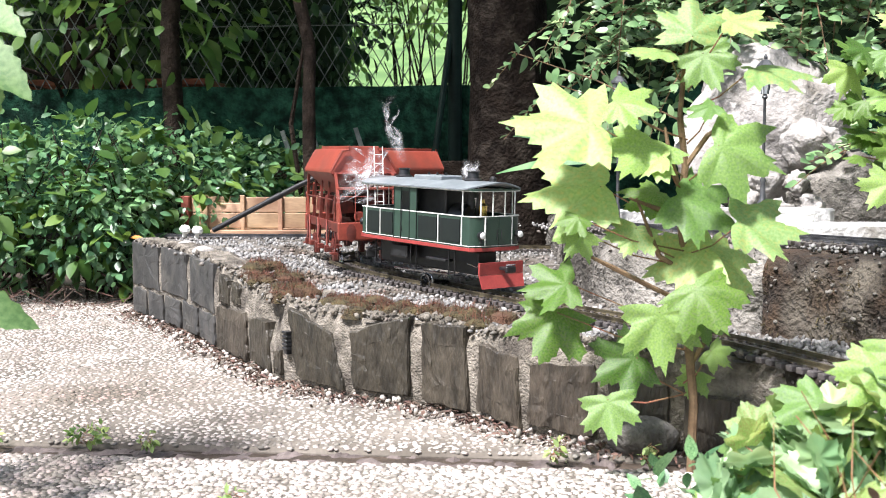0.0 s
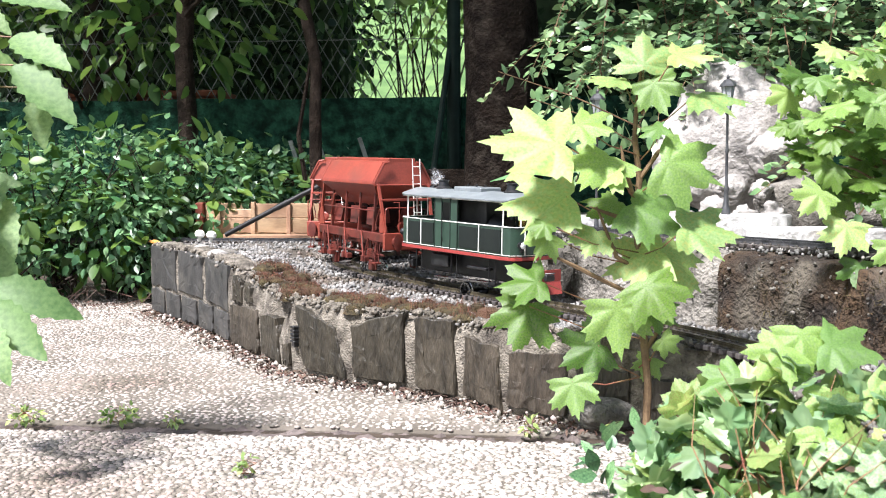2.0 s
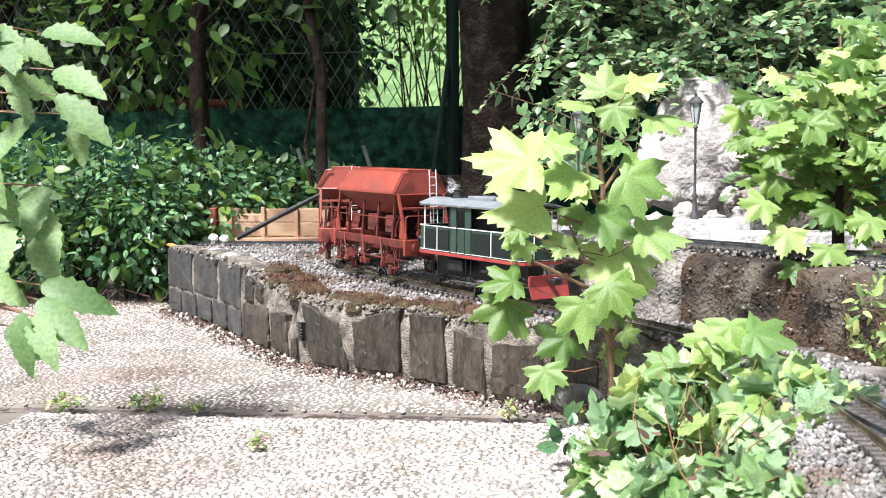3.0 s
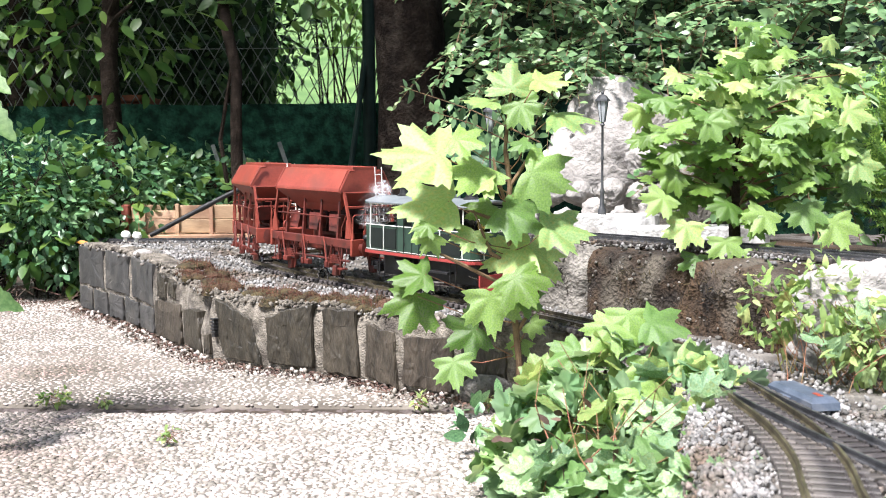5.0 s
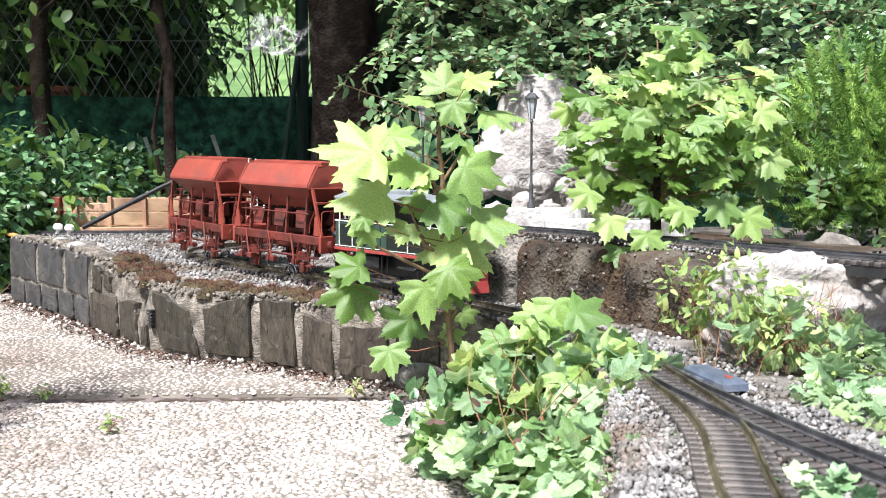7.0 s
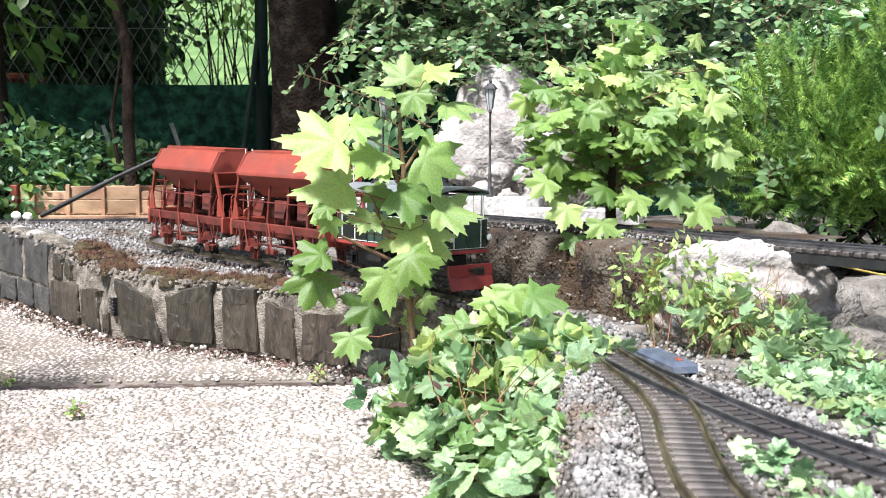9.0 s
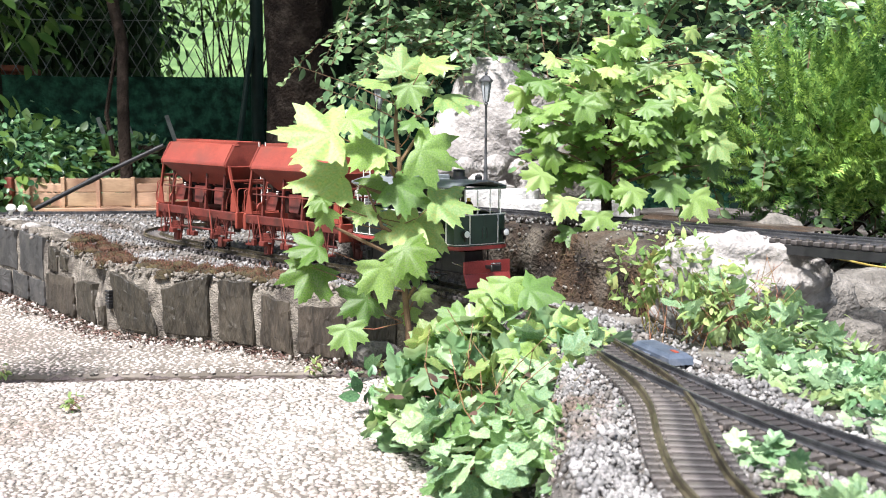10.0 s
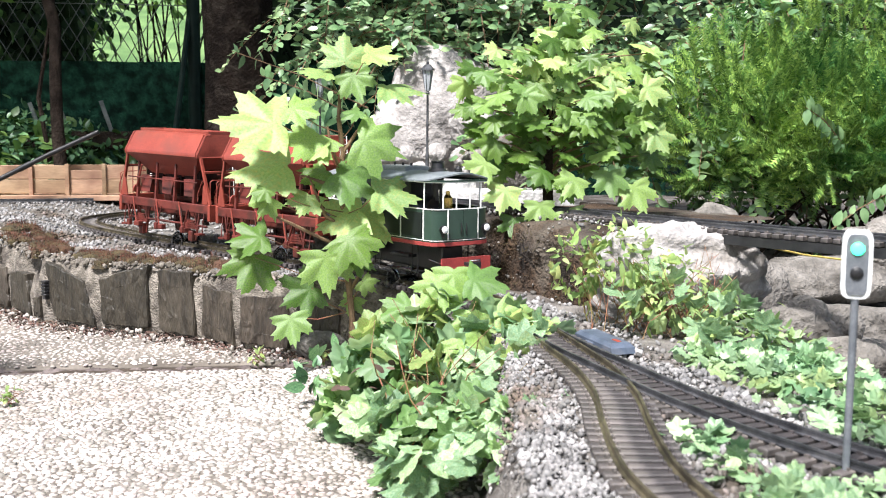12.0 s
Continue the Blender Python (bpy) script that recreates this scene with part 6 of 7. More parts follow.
for i in range(2600):
    k = ug.integers(0, len(UPPERP))
    x, y = UPPERP[k] + ug.normal(size=2) * 0.045
    if x < 0.52:
        up.append((x, y, 0.272 + ug.random() * 0.006))
strew("upper_ballast", np.array(up), ug.uniform(0.005, 0.011, len(up)), BALLAST, "grey ballast of the upper track", 11, flat=180)
lg = np.random.default_rng(12)
lit = []
for i in range(2400):
    k = lg.integers(0, len(wall_line))
    x, y = wall_line[k] + np.array((-0.6, -0.75)) * abs(lg.normal()) * 0.035
    if not inside(x, y, BED):
        lit.append((x, y, 0.003))
for i in range(900):
    lit.append((lg.uniform(-2.0, -1.2), 3.35 + lg.normal() * 0.12, 0.004))
lit = np.array(lit)
scatter("leaf_litter", oval_leaf(0.35, 0.3, 0.5), place(turns(len(lit), random.Random(5), 35) * lg.uniform(0.004, 0.016, len(lit))[:, None, None], lit), DRY_LEAF, None, "brown leaf litter at the foot of the wall", "stuff", "litter")
sp = np.array([(*(wall_line[k] + np.array((-0.6, -0.75)) * abs(lg.normal()) * 0.04), 0.004) for k in lg.integers(0, len(wall_line), 240)])
strew("loose_stones", sp[:150], lg.uniform(0.005, 0.015, 150), PEBBLE, "loose pebbles along the foot of the wall", 13, flat=180)

# stones held in the bank's face and rubble along the wall's crown
fg = np.random.default_rng(14)
fp = np.array([bank_points[k] for k in fg.integers(0, len(bank_points), 900)]) + fg.normal(size=(900, 3)) * 0.005
strew("bank_stones", fp, fg.uniform(0.003, 0.009, len(fp)), GREY_ROCK, "small stones set in the dark bank", 15, flat=180)
rub = [(wall_line[k][0] + 0.012 + fg.normal() * 0.008, wall_line[k][1] + 0.014 + fg.normal() * 0.008) for k in fg.integers(0, len(wall_line), 520)]
strew("wall_rubble", np.array([(x, y, bed_height(x, y) + 0.008 + 0.006 * fg.random()) for x, y in rub]), fg.uniform(0.006, 0.019, len(rub)), MORTAR, "crumbled mortar and rubble on the wall's crown", 16, flat=180)

twig_litter = Build()
for i in range(60):
    a = (fg.uniform(-1.9, -1.15), fg.uniform(3.2, 3.5), fg.uniform(0.004, 0.02))
    q = fg.uniform(0, 3.14)
    ln = fg.uniform(0.04, 0.14)
    twig_litter.tube([a, (a[0] + ln * math.cos(q), a[1] + 0.4 * ln * math.sin(q), a[2] + fg.uniform(0, 0.05))], 0.0016, 4)
setting("twig_litter", twig_litter, DRY_LEAF, "dead brown twigs under the shrub", kind="stuff", category="litter")

# moss cushions on the wall
mb = Build()
mg = random.Random(21)
stalks = []
for i, (x, y) in enumerate(wall_line):
    if not -0.84 < x < -0.25:
        continue
    for k in range(4 if mg.random() < 0.62 else 0):
        q0 = mg.uniform(0.02, 0.13)
        cx, cy = x + q0 * 0.55 + mg.uniform(-0.015, 0.015), y + q0 * 0.83 + mg.uniform(-0.015, 0.015)
        r = mg.uniform(0.01, 0.03)
        z = bed_height(cx, cy) + 0.008
        prof = [(r, -0.006), (r * 0.95, 0.004), (r * 0.7, 0.01), (r * 0.35, 0.0135), (0.001, 0.0145)]
        mb.lathe([(q * mg.uniform(0.85, 1.15), h) for q, h in prof], 9, pose(cx, cy, z))
        for j in range(190):
            a, q = mg.uniform(0, 6.28), r * math.sqrt(mg.random())
            stalks.append((cx + q * math.cos(a), cy + q * math.sin(a), z + 0.011 * (1 - (q / r) ** 2)))
setting("moss_cushions", mb, MOSS, "brown-green moss cushions on the wall", smooth=True, kind="stuff", category="moss")
wide_blade = ([(-0.12, 0, 0), (0.12, 0, 0), (0, 0, 1)], [(0, 1, 2)])
blade = ([(-0.03, 0, 0), (0.03, 0, 0), (0, 0, 1)], [(0, 1, 2)])
stalks = np.array(stalks)
sg = np.random.default_rng(22)
scatter("moss_stalks", blade, place(turns(len(stalks), mg, 30) * (np.where(sg.random(len(stalks)) < 0.12, 0.02, 0.009) * sg.uniform(0.6, 1.2, len(stalks)))[:, None, None], stalks), MOSS_STALK, None, "rust-red moss stalks", "stuff", "moss")

pick = stalks[sg.random(len(stalks)) < 0.8] + sg.normal(size=(1, 3)) * 0.001
scatter("moss_fronds", wide_blade, place(turns(len(pick), mg, 50) * sg.uniform(0.004, 0.009, len(pick))[:, None, None], pick), MOSS, None, "shaggy brown moss fronds", "stuff", "moss")
# shaggy moss and pale flecks all over the bank
bank_me = bpy.data.objects["rock_bank"].data
areas = np.array([p.area for p in bank_me.polygons])
kg = np.random.default_rng(77)
took = kg.choice(len(areas), 9000, p=areas / areas.sum())
bpos, bnrm = [], []
for k in took:
    p = bank_me.polygons[int(k)]
    w = kg.dirichlet(np.ones(len(p.vertices)))
    q = sum((bank_me.vertices[v].co * float(a) for v, a in zip(p.vertices, w)), Vector())
    bpos.append(q + p.normal * 0.001)
    bnrm.append(p.normal)
bpos, bnrm = np.array(bpos), np.array(bnrm)
patch = np.array([noise.noise((x * 14, y * 14, z * 14)) > -0.12 and z < 0.25 for x, y, z in bpos])
hang = bnrm * 0.5 + kg.normal(size=bnrm.shape) * 0.45 - np.array((0, 0, 0.55))
scatter("bank_moss", wide_blade, place(facing(hang, bnrm + kg.normal(size=bnrm.shape) * 0.3, kg.uniform(0.006, 0.014, len(bpos))), bpos)[patch], MOSS, None, "rusty brown moss hanging on the rock bank", "stuff", "moss")
strew("bank_flecks", bpos[~patch][:110], kg.uniform(0.0012, 0.003, min(110, int((~patch).sum()))), CHIPS, "pale grit on the rock bank", 78, flat=180)

# ---- things round the line ----
crate = thing("wooden_trough", "long low trough of pale pine boards with a red end", "trough")
for i, (xa, xb) in enumerate(((-1.262, -1.219), (-1.209, -1.099), (-1.087, -0.977), (-0.965, -0.855), (-0.843, -0.73), (-0.718, -0.6))):
    for k, (za, zb) in enumerate(((0.214, 0.262), (0.264, 0.312 - 0.018 * (i in (1, 4))))):
        Build().box(xa, xb, 3.6, 3.612, za, zb, 0.002).part("board", PINE, crate)
for x in (-1.214, -1.093, -0.971, -0.849, -0.724):
    Build().box(x - 0.007, x + 0.007, 3.59, 3.601, 0.207, 0.318, 0.0015).part("upright", PINE, crate)
Build().box(-1.293, -1.266, 3.585, 3.76, 0.207, 0.316, 0.003).part("end_board", PINE_RED, crate, "red-stained end board")
Build().box(-1.265, -0.6, 3.75, 3.762, 0.207, 0.31, 0.002).part("board", PINE, crate)
Build().box(-1.265, -0.6, 3.56, 3.77, 0.19, 0.209, 0.002).part("base_board", PINE, crate)
pole = thing("black_pipe", "black plastic pipe leaning over the trough", "pipe")
Build().tube([(-1.16, 3.5, 0.212), (-0.9, 3.5, 0.345), (-0.72, 3.5, 0.43)], 0.0085, 10).part("tube", BLACK, pole, smooth=True)
Build().tube([(-0.985, 3.5, 0.3015), (-0.945, 3.5, 0.322)], 0.0102, 10).part("collar", BLACK, pole, smooth=True)
for x, z in ((-1.15, 0.224), (-1.114, 0.221)):
    k = thing("white_knob", "white plastic knob on the wall corner", "knob", pose(x, 3.22, z, 20, 15, 0), "knobs on the wall corner")
    Build().lathe([(0.006, -0.015), (0.006, 0.0), (0.014, 0.002), (0.016, 0.008), (0.012, 0.016), (0.004, 0.019)], 14).part("cap", CREAM, k, smooth=True)
for x, y, z in ((-1.055, 4.0, 0.5), (-0.95, 4.0, 0.5), (-0.795, 4.02, 0.51)):
    s = thing("metal_stake", "short grey metal stake", "stake", group="stakes by the fence")
    Build().box(-0.008, 0.008, -0.002, 0.002, -0.1, 0.04, 0.001, pose(x, y, z, 0, -18, 0)).part("blade", WIRE, s)
beam = Build().box(-1.12, -0.4, 3.97, 4.03, 0.36, 0.43, 0.004)
tagged(beam.part("timber_edging", BARK), "dark weathered timber edging", "timber")
trough = Build()
trough.loft([[(-2.35, 4.75, 0.55), (-1.65, 4.75, 0.55), (-1.65, 4.95, 0.55), (-2.35, 4.95, 0.55)], [(-2.4, 4.72, 0.78), (-1.6, 4.72, 0.78), (-1.6, 4.98, 0.78), (-2.4, 4.98, 0.78)]])
trough.box(-2.42, -1.58, 4.7, 5.0, 0.76, 0.79, 0.005)
for x in (-2.3, -1.75):
    trough.box(x, x + 0.06, 4.78, 4.92, -0.01, 0.56)
tagged(trough.part("planter", TERRA), "terracotta-coloured planter in the shade", "planter")


drain = thing("drain_pipe_end", "black ribbed pipe end in a gap of the wall", "pipe")
for k in range(5):
    Build().box(-0.0085, 0.0085, -0.012, 0.004, 0.062 + k * 0.0075, 0.067 + k * 0.0075, 0.001, Matrix.Translation((-0.612, 2.272, 0)) @ Matrix.Rotation(radians(-48), 4, "Z")).part("rib", BLACK, drain)
Build().box(-0.0065, 0.0065, -0.01, 0.02, 0.054, 0.096, 0.001, Matrix.Translation((-0.612, 2.272, 0)) @ Matrix.Rotation(radians(-48), 4, "Z")).part("pipe_body", BLACK, drain)
fallen = thing("fallen_leaf", "orange-brown fallen leaf caught at the wall corner", "leaf")
Build().add(*oval_leaf(0.4, 0.3, 0.3), leaf_pose(Vector((-1.36, 3.34, 0.2)), 0.06, 80, 65)).part("blade", mat("orange_dead_leaf", (0.4, 0.16, 0.02), (0.5, 0.22, 0.03), 30, 0.6, 0.1), fallen)


def model_lamp(x, y, z0, h):
    t = thing("model_street_lamp", "grey model street lamp with a six-sided lantern", "lamp", pose(x, y, z0), "model street lamps")
    Build().lathe([(0.01, 0), (0.01, 0.012), (0.006, 0.018), (0.0045, 0.05), (0.006, 0.055), (0.0034, 0.062), (0.003, 0.13), (0.0045, 0.134), (0.003, 0.14), (0.0028, h - 0.07), (0.006, h - 0.066), (0.003, h - 0.06)], 12).part("post", LAMP_GREY, t, smooth=True)
    Build().lathe([(0.006, h - 0.06), (0.0125, h - 0.012), (0.0125, h - 0.01)], 6).part("lantern_pane", LAMP_PANE, t, "frosted lantern panes")
    Build().lathe([(0.018, h - 0.01), (0.017, h - 0.006), (0.008, h + 0.004), (0.003, h + 0.006), (0.004, h + 0.01), (0.001, h + 0.016)], 6).part("lantern_cap", LAMP_GREY, t)
    for k in range(6):
        a = math.pi / 3 * k
        Build().tube([(0.0065 * math.cos(a), 0.0065 * math.sin(a), h - 0.06), (0.0135 * math.cos(a), 0.0135 * math.sin(a), h - 0.01)], 0.0009, 4).part("lantern_bar", LAMP_GREY, t)


model_lamp(0.281, 2.45, 0.322, 0.28)
model_lamp(0.014, 2.6, 0.265, 0.322)

ctl = thing("turnout_motor_box", "blue-grey plastic turnout motor box beside the rails", "motor box", pose(0.392, 1.25, 0.139, 0, 0, 100) @ Matrix.Diagonal((1, 1, 0.72, 1)))
b = Build()
b.loft([[(-0.06, -0.018, 0), (0.06, -0.018, 0), (0.06, 0.018, 0), (-0.06, 0.018, 0)], [(-0.058, -0.018, 0.012), (0.058, -0.018, 0.012), (0.058, 0.018, 0.012), (-0.058, 0.018, 0.012)], [(-0.05, -0.013, 0.02), (0.05, -0.013, 0.02), (0.05, 0.013, 0.02), (-0.05, 0.013, 0.02)]])
b.part("cover", BLUEGREY, ctl)
Build().box(-0.045, -0.028, -0.004, 0.002, 0.0195, 0.0215, 0.0005).part("slide", ORANGE, ctl, "red slide")
Build().box(-0.005, 0.02, 0.017, 0.05, 0.002, 0.008, 0.001).part("throw_bar", BLUEGREY, ctl)

sig = thing("model_signal", "grey model light signal with a lit green lamp", "signal", pose(0.444, 0.68, 0.148, 0, 0, -26))
Build().tube([(0, 0, -0.01), (0, 0, 0.155)], 0.0034, 10).part("mast", SIGNAL_GREY, sig, smooth=True)


def stadium(w, h, n=8):
    return [(w * math.copysign(abs(math.cos(a)) ** 0.5, math.cos(a)), h * math.copysign(abs(math.sin(a)) ** 0.28, math.sin(a))) for a in [2 * math.pi * k / 32 for k in range(32)]]


b = Build()
b.loft([[(x, 0.006, 0.182 + z) for x, z in stadium(0.0125, 0.03)], [(x, -0.004, 0.182 + z) for x, z in stadium(0.0125, 0.03)]])
b.part("signal_rim", SIGNAL_RIM, sig, "pale rim", smooth=True)
b = Build()
b.loft([[(x, -0.003, 0.182 + z) for x, z in stadium(0.009, 0.0265)], [(x, -0.0055, 0.182 + z) for x, z in stadium(0.009, 0.0265)]])
b.part("signal_face", SIGNAL_GREY, sig)
turn = Matrix.Rotation(radians(90), 4, "X")
Build().lathe([(0.0055, 0.0), (0.0055, 0.0015), (0.003, 0.0026), (0.0005, 0.003)], 16, Matrix.Translation((0, -0.0055, 0.196)) @ turn).part("green_lamp", GREEN_LIGHT, sig, "lit green lamp")
Build().lathe([(0.0055, 0.0), (0.0055, 0.0015), (0.003, 0.0026), (0.0005, 0.003)], 16, Matrix.Translation((0, -0.0055, 0.175)) @ turn).part("dark_lamp", BLACK, sig, "unlit lamp")

bridge = thing("bridge_deck", "dark girder bridge carrying the upper track over a gap", "bridge")
bl = deck_line([(0.66, 1.578), (0.7, 1.51), (0.8, 1.37), (1.0, 1.12), (1.3, 0.8)], 0.273)
for s in (-1, 1):
    secs = []
    for i, p in enumerate(bl):
        d = bl[min(i + 1, len(bl) - 1)] - bl[max(i - 1, 0)]
        d = d / np.linalg.norm(d)
        nn = np.array((-d[1], d[0], 0)) * s
        secs.append([tuple(p + nn * u + np.array((0, 0, h))) for u, h in ((0.032, -0.016), (0.042, -0.016), (0.042, -0.001), (0.032, -0.001))])
    Build().loft(secs).part("girder", BLACK, bridge)
for x, y in ((0.7, 1.515), (0.955, 1.18)):
    pr = new("pier")
    pr.parent = bridge
    for dx, dy in ((-0.02, -0.012), (0.02, 0.012)):
        Build().tube([(x + dx, y + dy, 0.05), (x + dx, y + dy, 0.262)], 0.004, 8).part("pier_leg", BLACK, pr)
cable = thing("cable", "thin yellow and black twisted cable hanging below the bridge", "cable")
Build().tube([(0.75, 1.5, 0.25), (0.82, 1.5, 0.235), (0.9, 1.5, 0.225), (0.97, 1.48, 0.24), (1.05, 1.45, 0.255)], 0.0018, 6).part("wire", mat("yellow_cable", (0.3, 0.22, 0.05), (0.5, 0.4, 0.1), 300, 0.6, 0), cable)

# ---- steam ----
STEAM = bpy.data.materials.new("steam")
STEAM.use_nodes = True
sn, sl = STEAM.node_tree.nodes, STEAM.node_tree.links
sd, stp, smx = sn.new("ShaderNodeBsdfDiffuse"), sn.new("ShaderNodeBsdfTransparent"), sn.new("ShaderNodeMixShader")
sd.inputs["Color"].default_value = (0.95, 0.95, 0.96, 1)
str_, sadd = sn.new("ShaderNodeBsdfTranslucent"), sn.new("ShaderNodeMixShader")
str_.inputs["Color"].default_value = (0.95, 0.95, 0.96, 1)
sl.new(sd.outputs[0], sadd.inputs[1])
sl.new(str_.outputs[0], sadd.inputs[2])
stx, sco, ssep = sn.new("ShaderNodeTexNoise"), sn.new("ShaderNodeTexCoord"), sn.new("ShaderNodeSeparateXYZ")
stx.inputs["Scale"].default_value, stx.inputs["Detail"].default_value, stx.inputs["Distortion"].default_value = 55, 4, 1.2
srp = sn.new("ShaderNodeMapRange")
srp.inputs["From Min"].default_value, srp.inputs["From Max"].default_value = 0.38, 0.68
srp.inputs["To Min"].default_value, srp.inputs["To Max"].default_value = 0.04, 0.6
sl.new(sco.outputs["Object"], stx.inputs["Vector"])
sl.new(sco.outputs["UV"], ssep.inputs[0])
sl.new(stx.outputs["Fac"], srp.inputs["Value"])
thin = srp.outputs[0]
for axis in ("X", "Y"):
    # thins out towards the rims of each veil
    away, soft, times_ = sn.new("ShaderNodeMath"), sn.new("ShaderNodeMapRange"), sn.new("ShaderNodeMath")
    away.operation, away.inputs[1].default_value = "PINGPONG", 0.5
    soft.interpolation_type = "SMOOTHSTEP"
    soft.inputs["From Max"].default_value = 0.45
    times_.operation = "MULTIPLY"
    sl.new(ssep.outputs[axis], away.inputs[0])
    sl.new(away.outputs[0], soft.inputs["Value"])
    sl.new(soft.outputs[0], times_.inputs[0])
    sl.new(thin, times_.inputs[1])
    thin = times_.outputs[0]
sl.new(thin, smx.inputs[0])
sl.new(stp.outputs[0], smx.inputs[1])
sl.new(sadd.outputs[0], smx.inputs[2])
sl.new(smx.outputs[0], sn["Material Output"].inputs["Surface"])


def veil(name, parent, pts, widths, twist, across=6):
    """A soft twisting ribbon of vapour along points."""
    v, f, uv, n = [], [], [], len(pts)
    for i, (p, w) in enumerate(zip(pts, widths)):
        a = twist * i / n
        d = Vector((math.cos(a), math.sin(a) * 0.8, 0.25 * math.sin(2 * a)))
        for k in range(across + 1):
            u = k / across
            q = Vector(p) + d * w * (u - 0.5) + Vector((0, 0.25 * w * math.sin(math.pi * u), 0))
            v.append(tuple(q))
            uv.append((u, i / (n - 1)))
    for i in range(n - 1):
        for k in range(across):
            a = i * (across + 1) + k
            f.append((a, a + 1, a + across + 2, a + across + 1))
    me = bpy.data.meshes.new(name)
    me.from_pydata(v, [], f)
    me.materials.append(STEAM)
    layer = me.uv_layers.new(name="veil")
    for loop in me.loops:
        layer.data[loop.index].uv = uv[loop.vertex_index]
    me.shade_smooth()
    ob = new(name, me)
    ob.parent = parent
    return ob


def steam_wisp(seed, kind):
    """A wisp of steam round its origin: a rising plume, a round puff or a torn cloud."""
    r = random.Random(seed)
    label = {"plume": "thin curling plume of white steam above the engine", "puff": "small white puff of steam at the chimney", "cloud": "torn white wisps of steam drifting by the train"}[kind]
    t = thing("steam_wisp", label, "steam", group="steam from the engine")
    for k in range({"plume": 4, "puff": 6, "cloud": 7}[kind]):
        a, b, c = r.uniform(0, 6.28), r.uniform(0, 6.28), r.uniform(0.7, 1.4)
        pts, ws = [], []
        for i in range(26):
            u = i / 25
            if kind == "plume":
                pts.append((0.016 * math.sin(u * 7 * c + 1.0) * (0.3 + u) - 0.03 * u * u + 0.004 * math.sin(a + 19 * u), 0.008 * math.cos(b + 6 * u), 0.16 * u))
                ws.append(0.018 + 0.024 * math.sin(math.pi * u) + 0.006 * math.sin(b + 15 * u))
            elif kind == "puff":
                q = 0.011
                pts.append((q * math.sin(a + 5 * u * c), q * math.cos(b + 5 * u), -0.018 + 0.04 * u + 0.004 * math.sin(a + 9 * u)))
                ws.append(0.012 + 0.026 * math.sin(math.pi * u))
            else:
                pts.append((-0.06 + 0.12 * u + 0.014 * math.sin(a + 9 * u), 0.02 * math.sin(b + 5 * u), 0.03 * math.sin(a + 6 * u * c) + 0.02 * math.sin(b)))
                ws.append(0.02 + 0.045 * math.sin(math.pi * u) * (0.7 + 0.3 * math.sin(b + 11 * u)))
        veil("strand", t, pts, ws, r.uniform(1.5, 4.0) * (1 if k % 2 else -1))
    return t


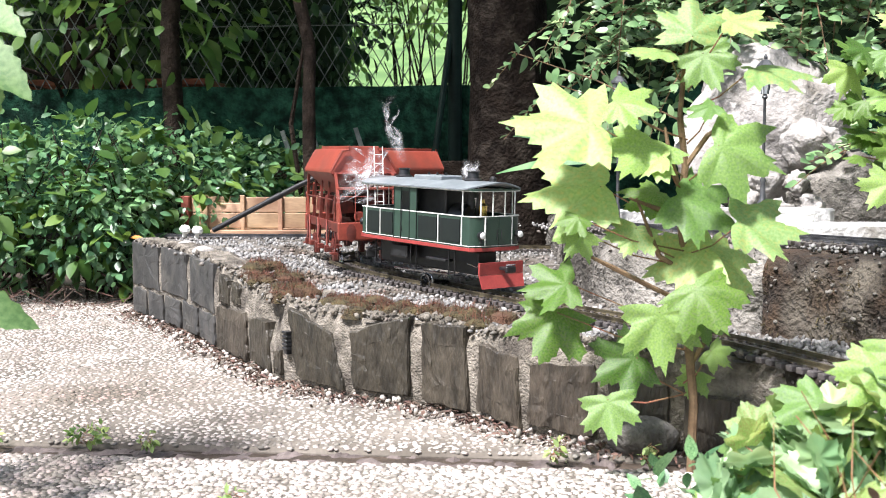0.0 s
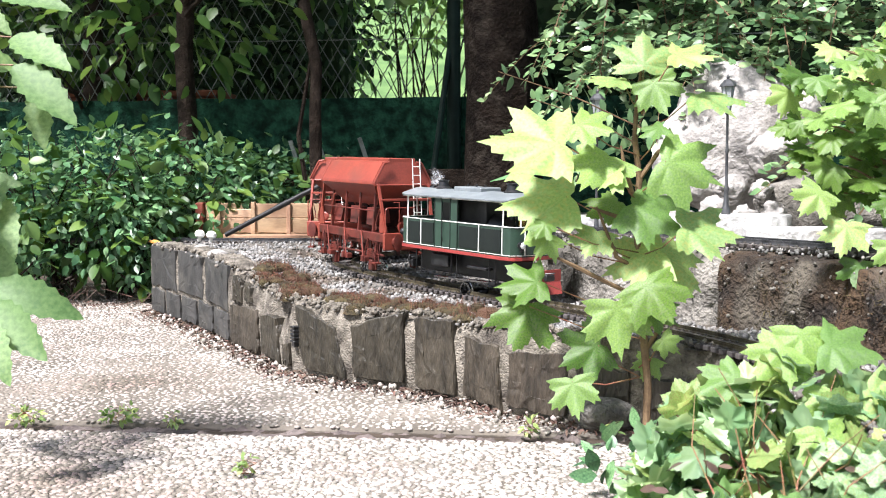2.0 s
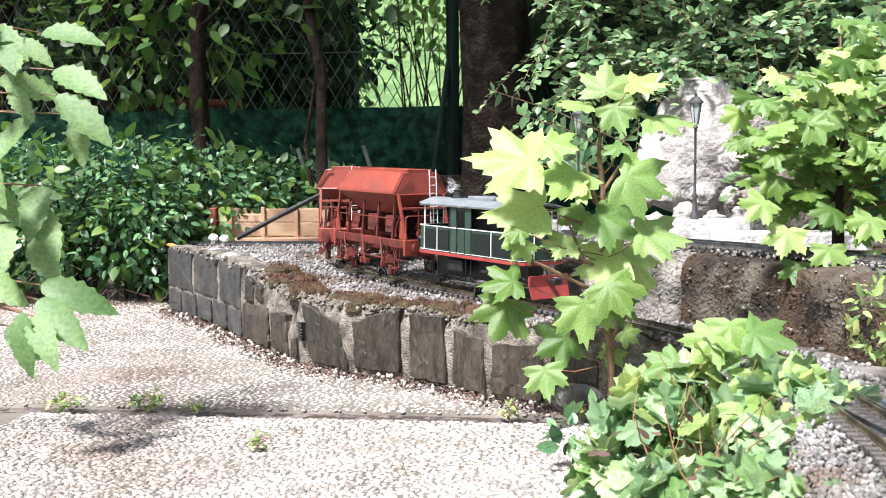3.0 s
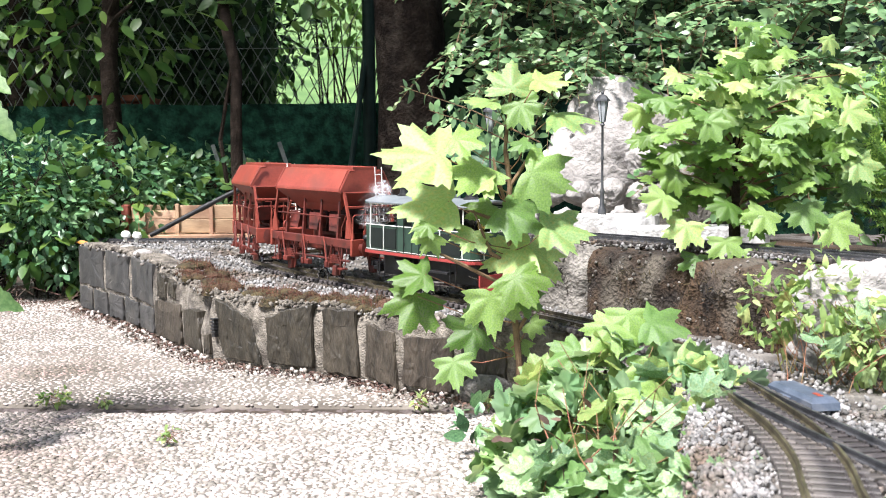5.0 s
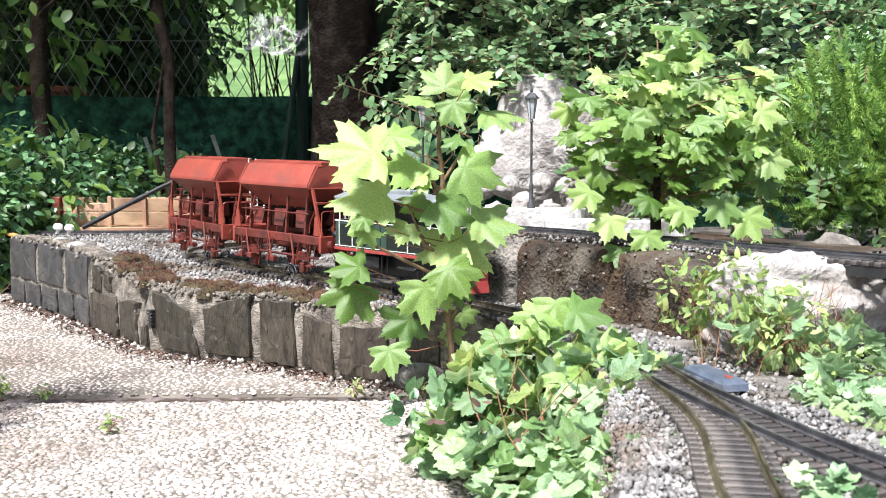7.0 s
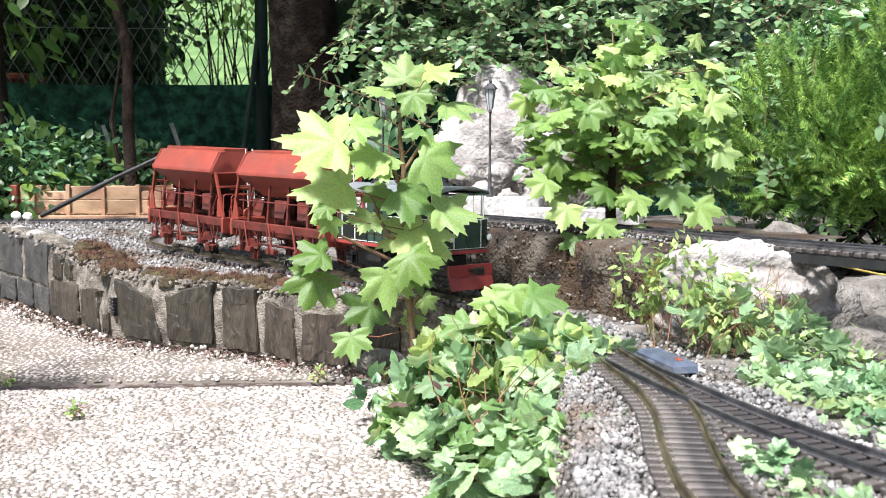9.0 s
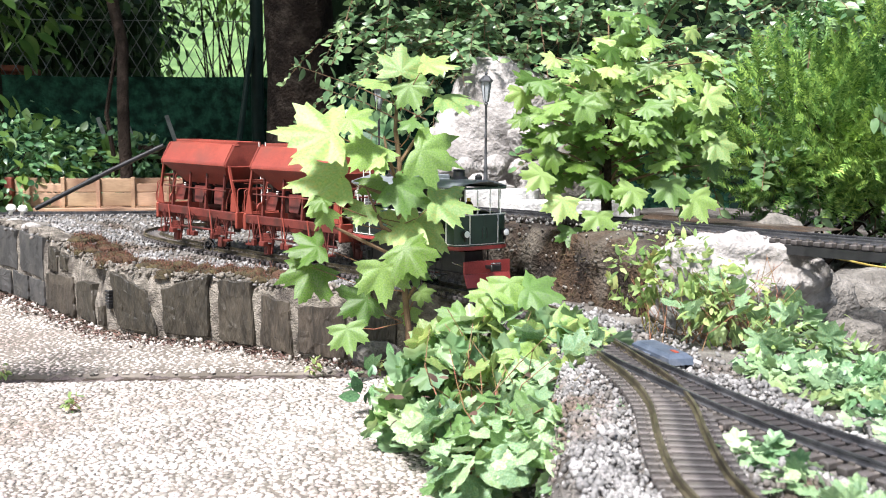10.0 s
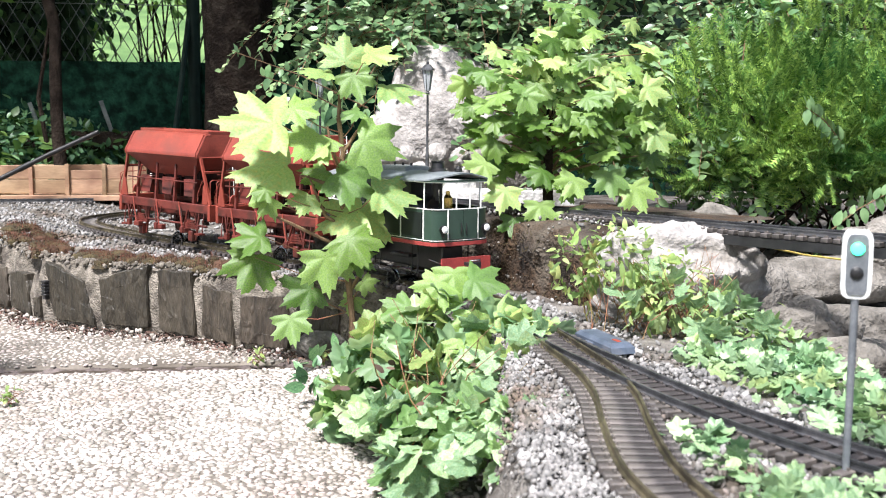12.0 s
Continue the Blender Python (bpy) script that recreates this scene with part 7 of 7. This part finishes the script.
# kind; then when and where from the engine's middle: along it, beside it, up
WISPS = [
    ("plume", [(0.0, -0.13, 0.0, 0.235), (0.25, -0.17, -0.02, 0.3), (0.6, -0.2, -0.03, 0.62), (1.2, -0.25, -0.05, 1.6)]),
    ("cloud", [(0.0, -0.17, -0.05, 0.225), (0.25, -0.24, -0.07, 0.21), (0.6, -0.15, -0.03, 0.255), (0.8, -0.2, -0.03, 0.3), (1.0, -0.3, 0.0, 1.1), (1.6, -0.5, 0.0, 2.2)]),
    ("cloud", [(0.0, -0.2, -0.04, 0.2), (0.25, -0.26, -0.05, 0.2), (0.6, -0.19, -0.03, 0.25), (0.8, -0.3, 0.0, 0.34), (1.0, -0.4, 0.0, 1.1), (1.6, -0.5, 0.0, 2.2)]),
    ("puff", [(0.0, 0.12, 0.0, 0.232), (0.2, 0.1, 0.0, 0.252), (0.5, 0.07, 0.0, 0.36), (1.2, 0.0, 0.0, 1.7)]),
    ("puff", [(0.0, 0.12, 0.0, 0.15), (0.1, 0.12, 0.0, 0.232), (0.25, 0.1, 0.0, 0.262), (0.6, 0.06, 0.0, 0.5), (1.2, 0.0, 0.0, 1.8)]),
    ("puff", [(0.0, -0.12, 0.0, 0.15), (0.7, -0.12, 0.0, 0.15), (1.0, -0.13, 0.0, 0.23), (1.6, -0.14, 0.0, 0.235), (3.2, -0.14, 0.0, 0.24), (4.0, -0.3, 0.0, 1.6)]),
    ("cloud", [(0.0, -0.09, 0.0, 0.14), (4.8, -0.09, 0.0, 0.14), (5.2, -0.24, -0.05, 0.24), (5.5, -0.33, -0.08, 0.2), (6.1, -0.38, -0.08, 0.21), (6.8, -0.45, 0.0, 0.3), (7.8, -0.7, 0.0, 1.8)]),
    ("cloud", [(0.0, -0.09, 0.0, 0.14), (4.8, -0.09, 0.0, 0.14), (5.2, -0.22, -0.03, 0.26), (5.5, -0.28, -0.08, 0.23), (6.1, -0.3, -0.07, 0.25), (6.8, -0.6, 0.05, 0.33), (7.8, -0.9, 0.0, 1.8)]),
]
WISPS = [(steam_wisp(200 + i, kind), when) for i, (kind, when) in enumerate(WISPS)]


def motions():
    times = [0.25 * k for k in range(49)]
    smooth = {t: sum(run_at(min(12, max(0, t + d))) for d in (-0.4, -0.2, 0, 0.2, 0.4)) / 5 for t in times}
    for body, wheels, back, base, r in ((LOCO, LOCO_WHEELS, HALF_LOCO, 0.19, 0.018), (WAGON_A, WHEELS_A, HALF_LOCO + GAP_A, 0.196, 0.023), (WAGON_B, WHEELS_B, HALF_LOCO + GAP_A + GAP_B, 0.196, 0.023)):
        walk(body, [(t, riding(START + smooth[t] - back, base)) for t in times])
        for w in wheels:
            p = w.matrix_local.translation.copy()
            walk(w, [(t, Matrix.Translation(p) @ Matrix.Rotation(smooth[t] / r, 4, "Y")) for t in times])
    # each wisp waits in the engine, is blown out, drifts off and away
    for w, when in WISPS:
        ts = [r[0] for r in when]
        rows = []
        for t in sorted(set(times + ts)):
            at = [float(np.interp(t, ts, [r[k] for r in when])) for k in (1, 2, 3)]
            p = riding(START + run_at(t) - HALF_LOCO, 0.19) @ Vector(at)
            rows.append((t, pose(p.x, p.y, p.z)))
        walk(w, rows)


motions()
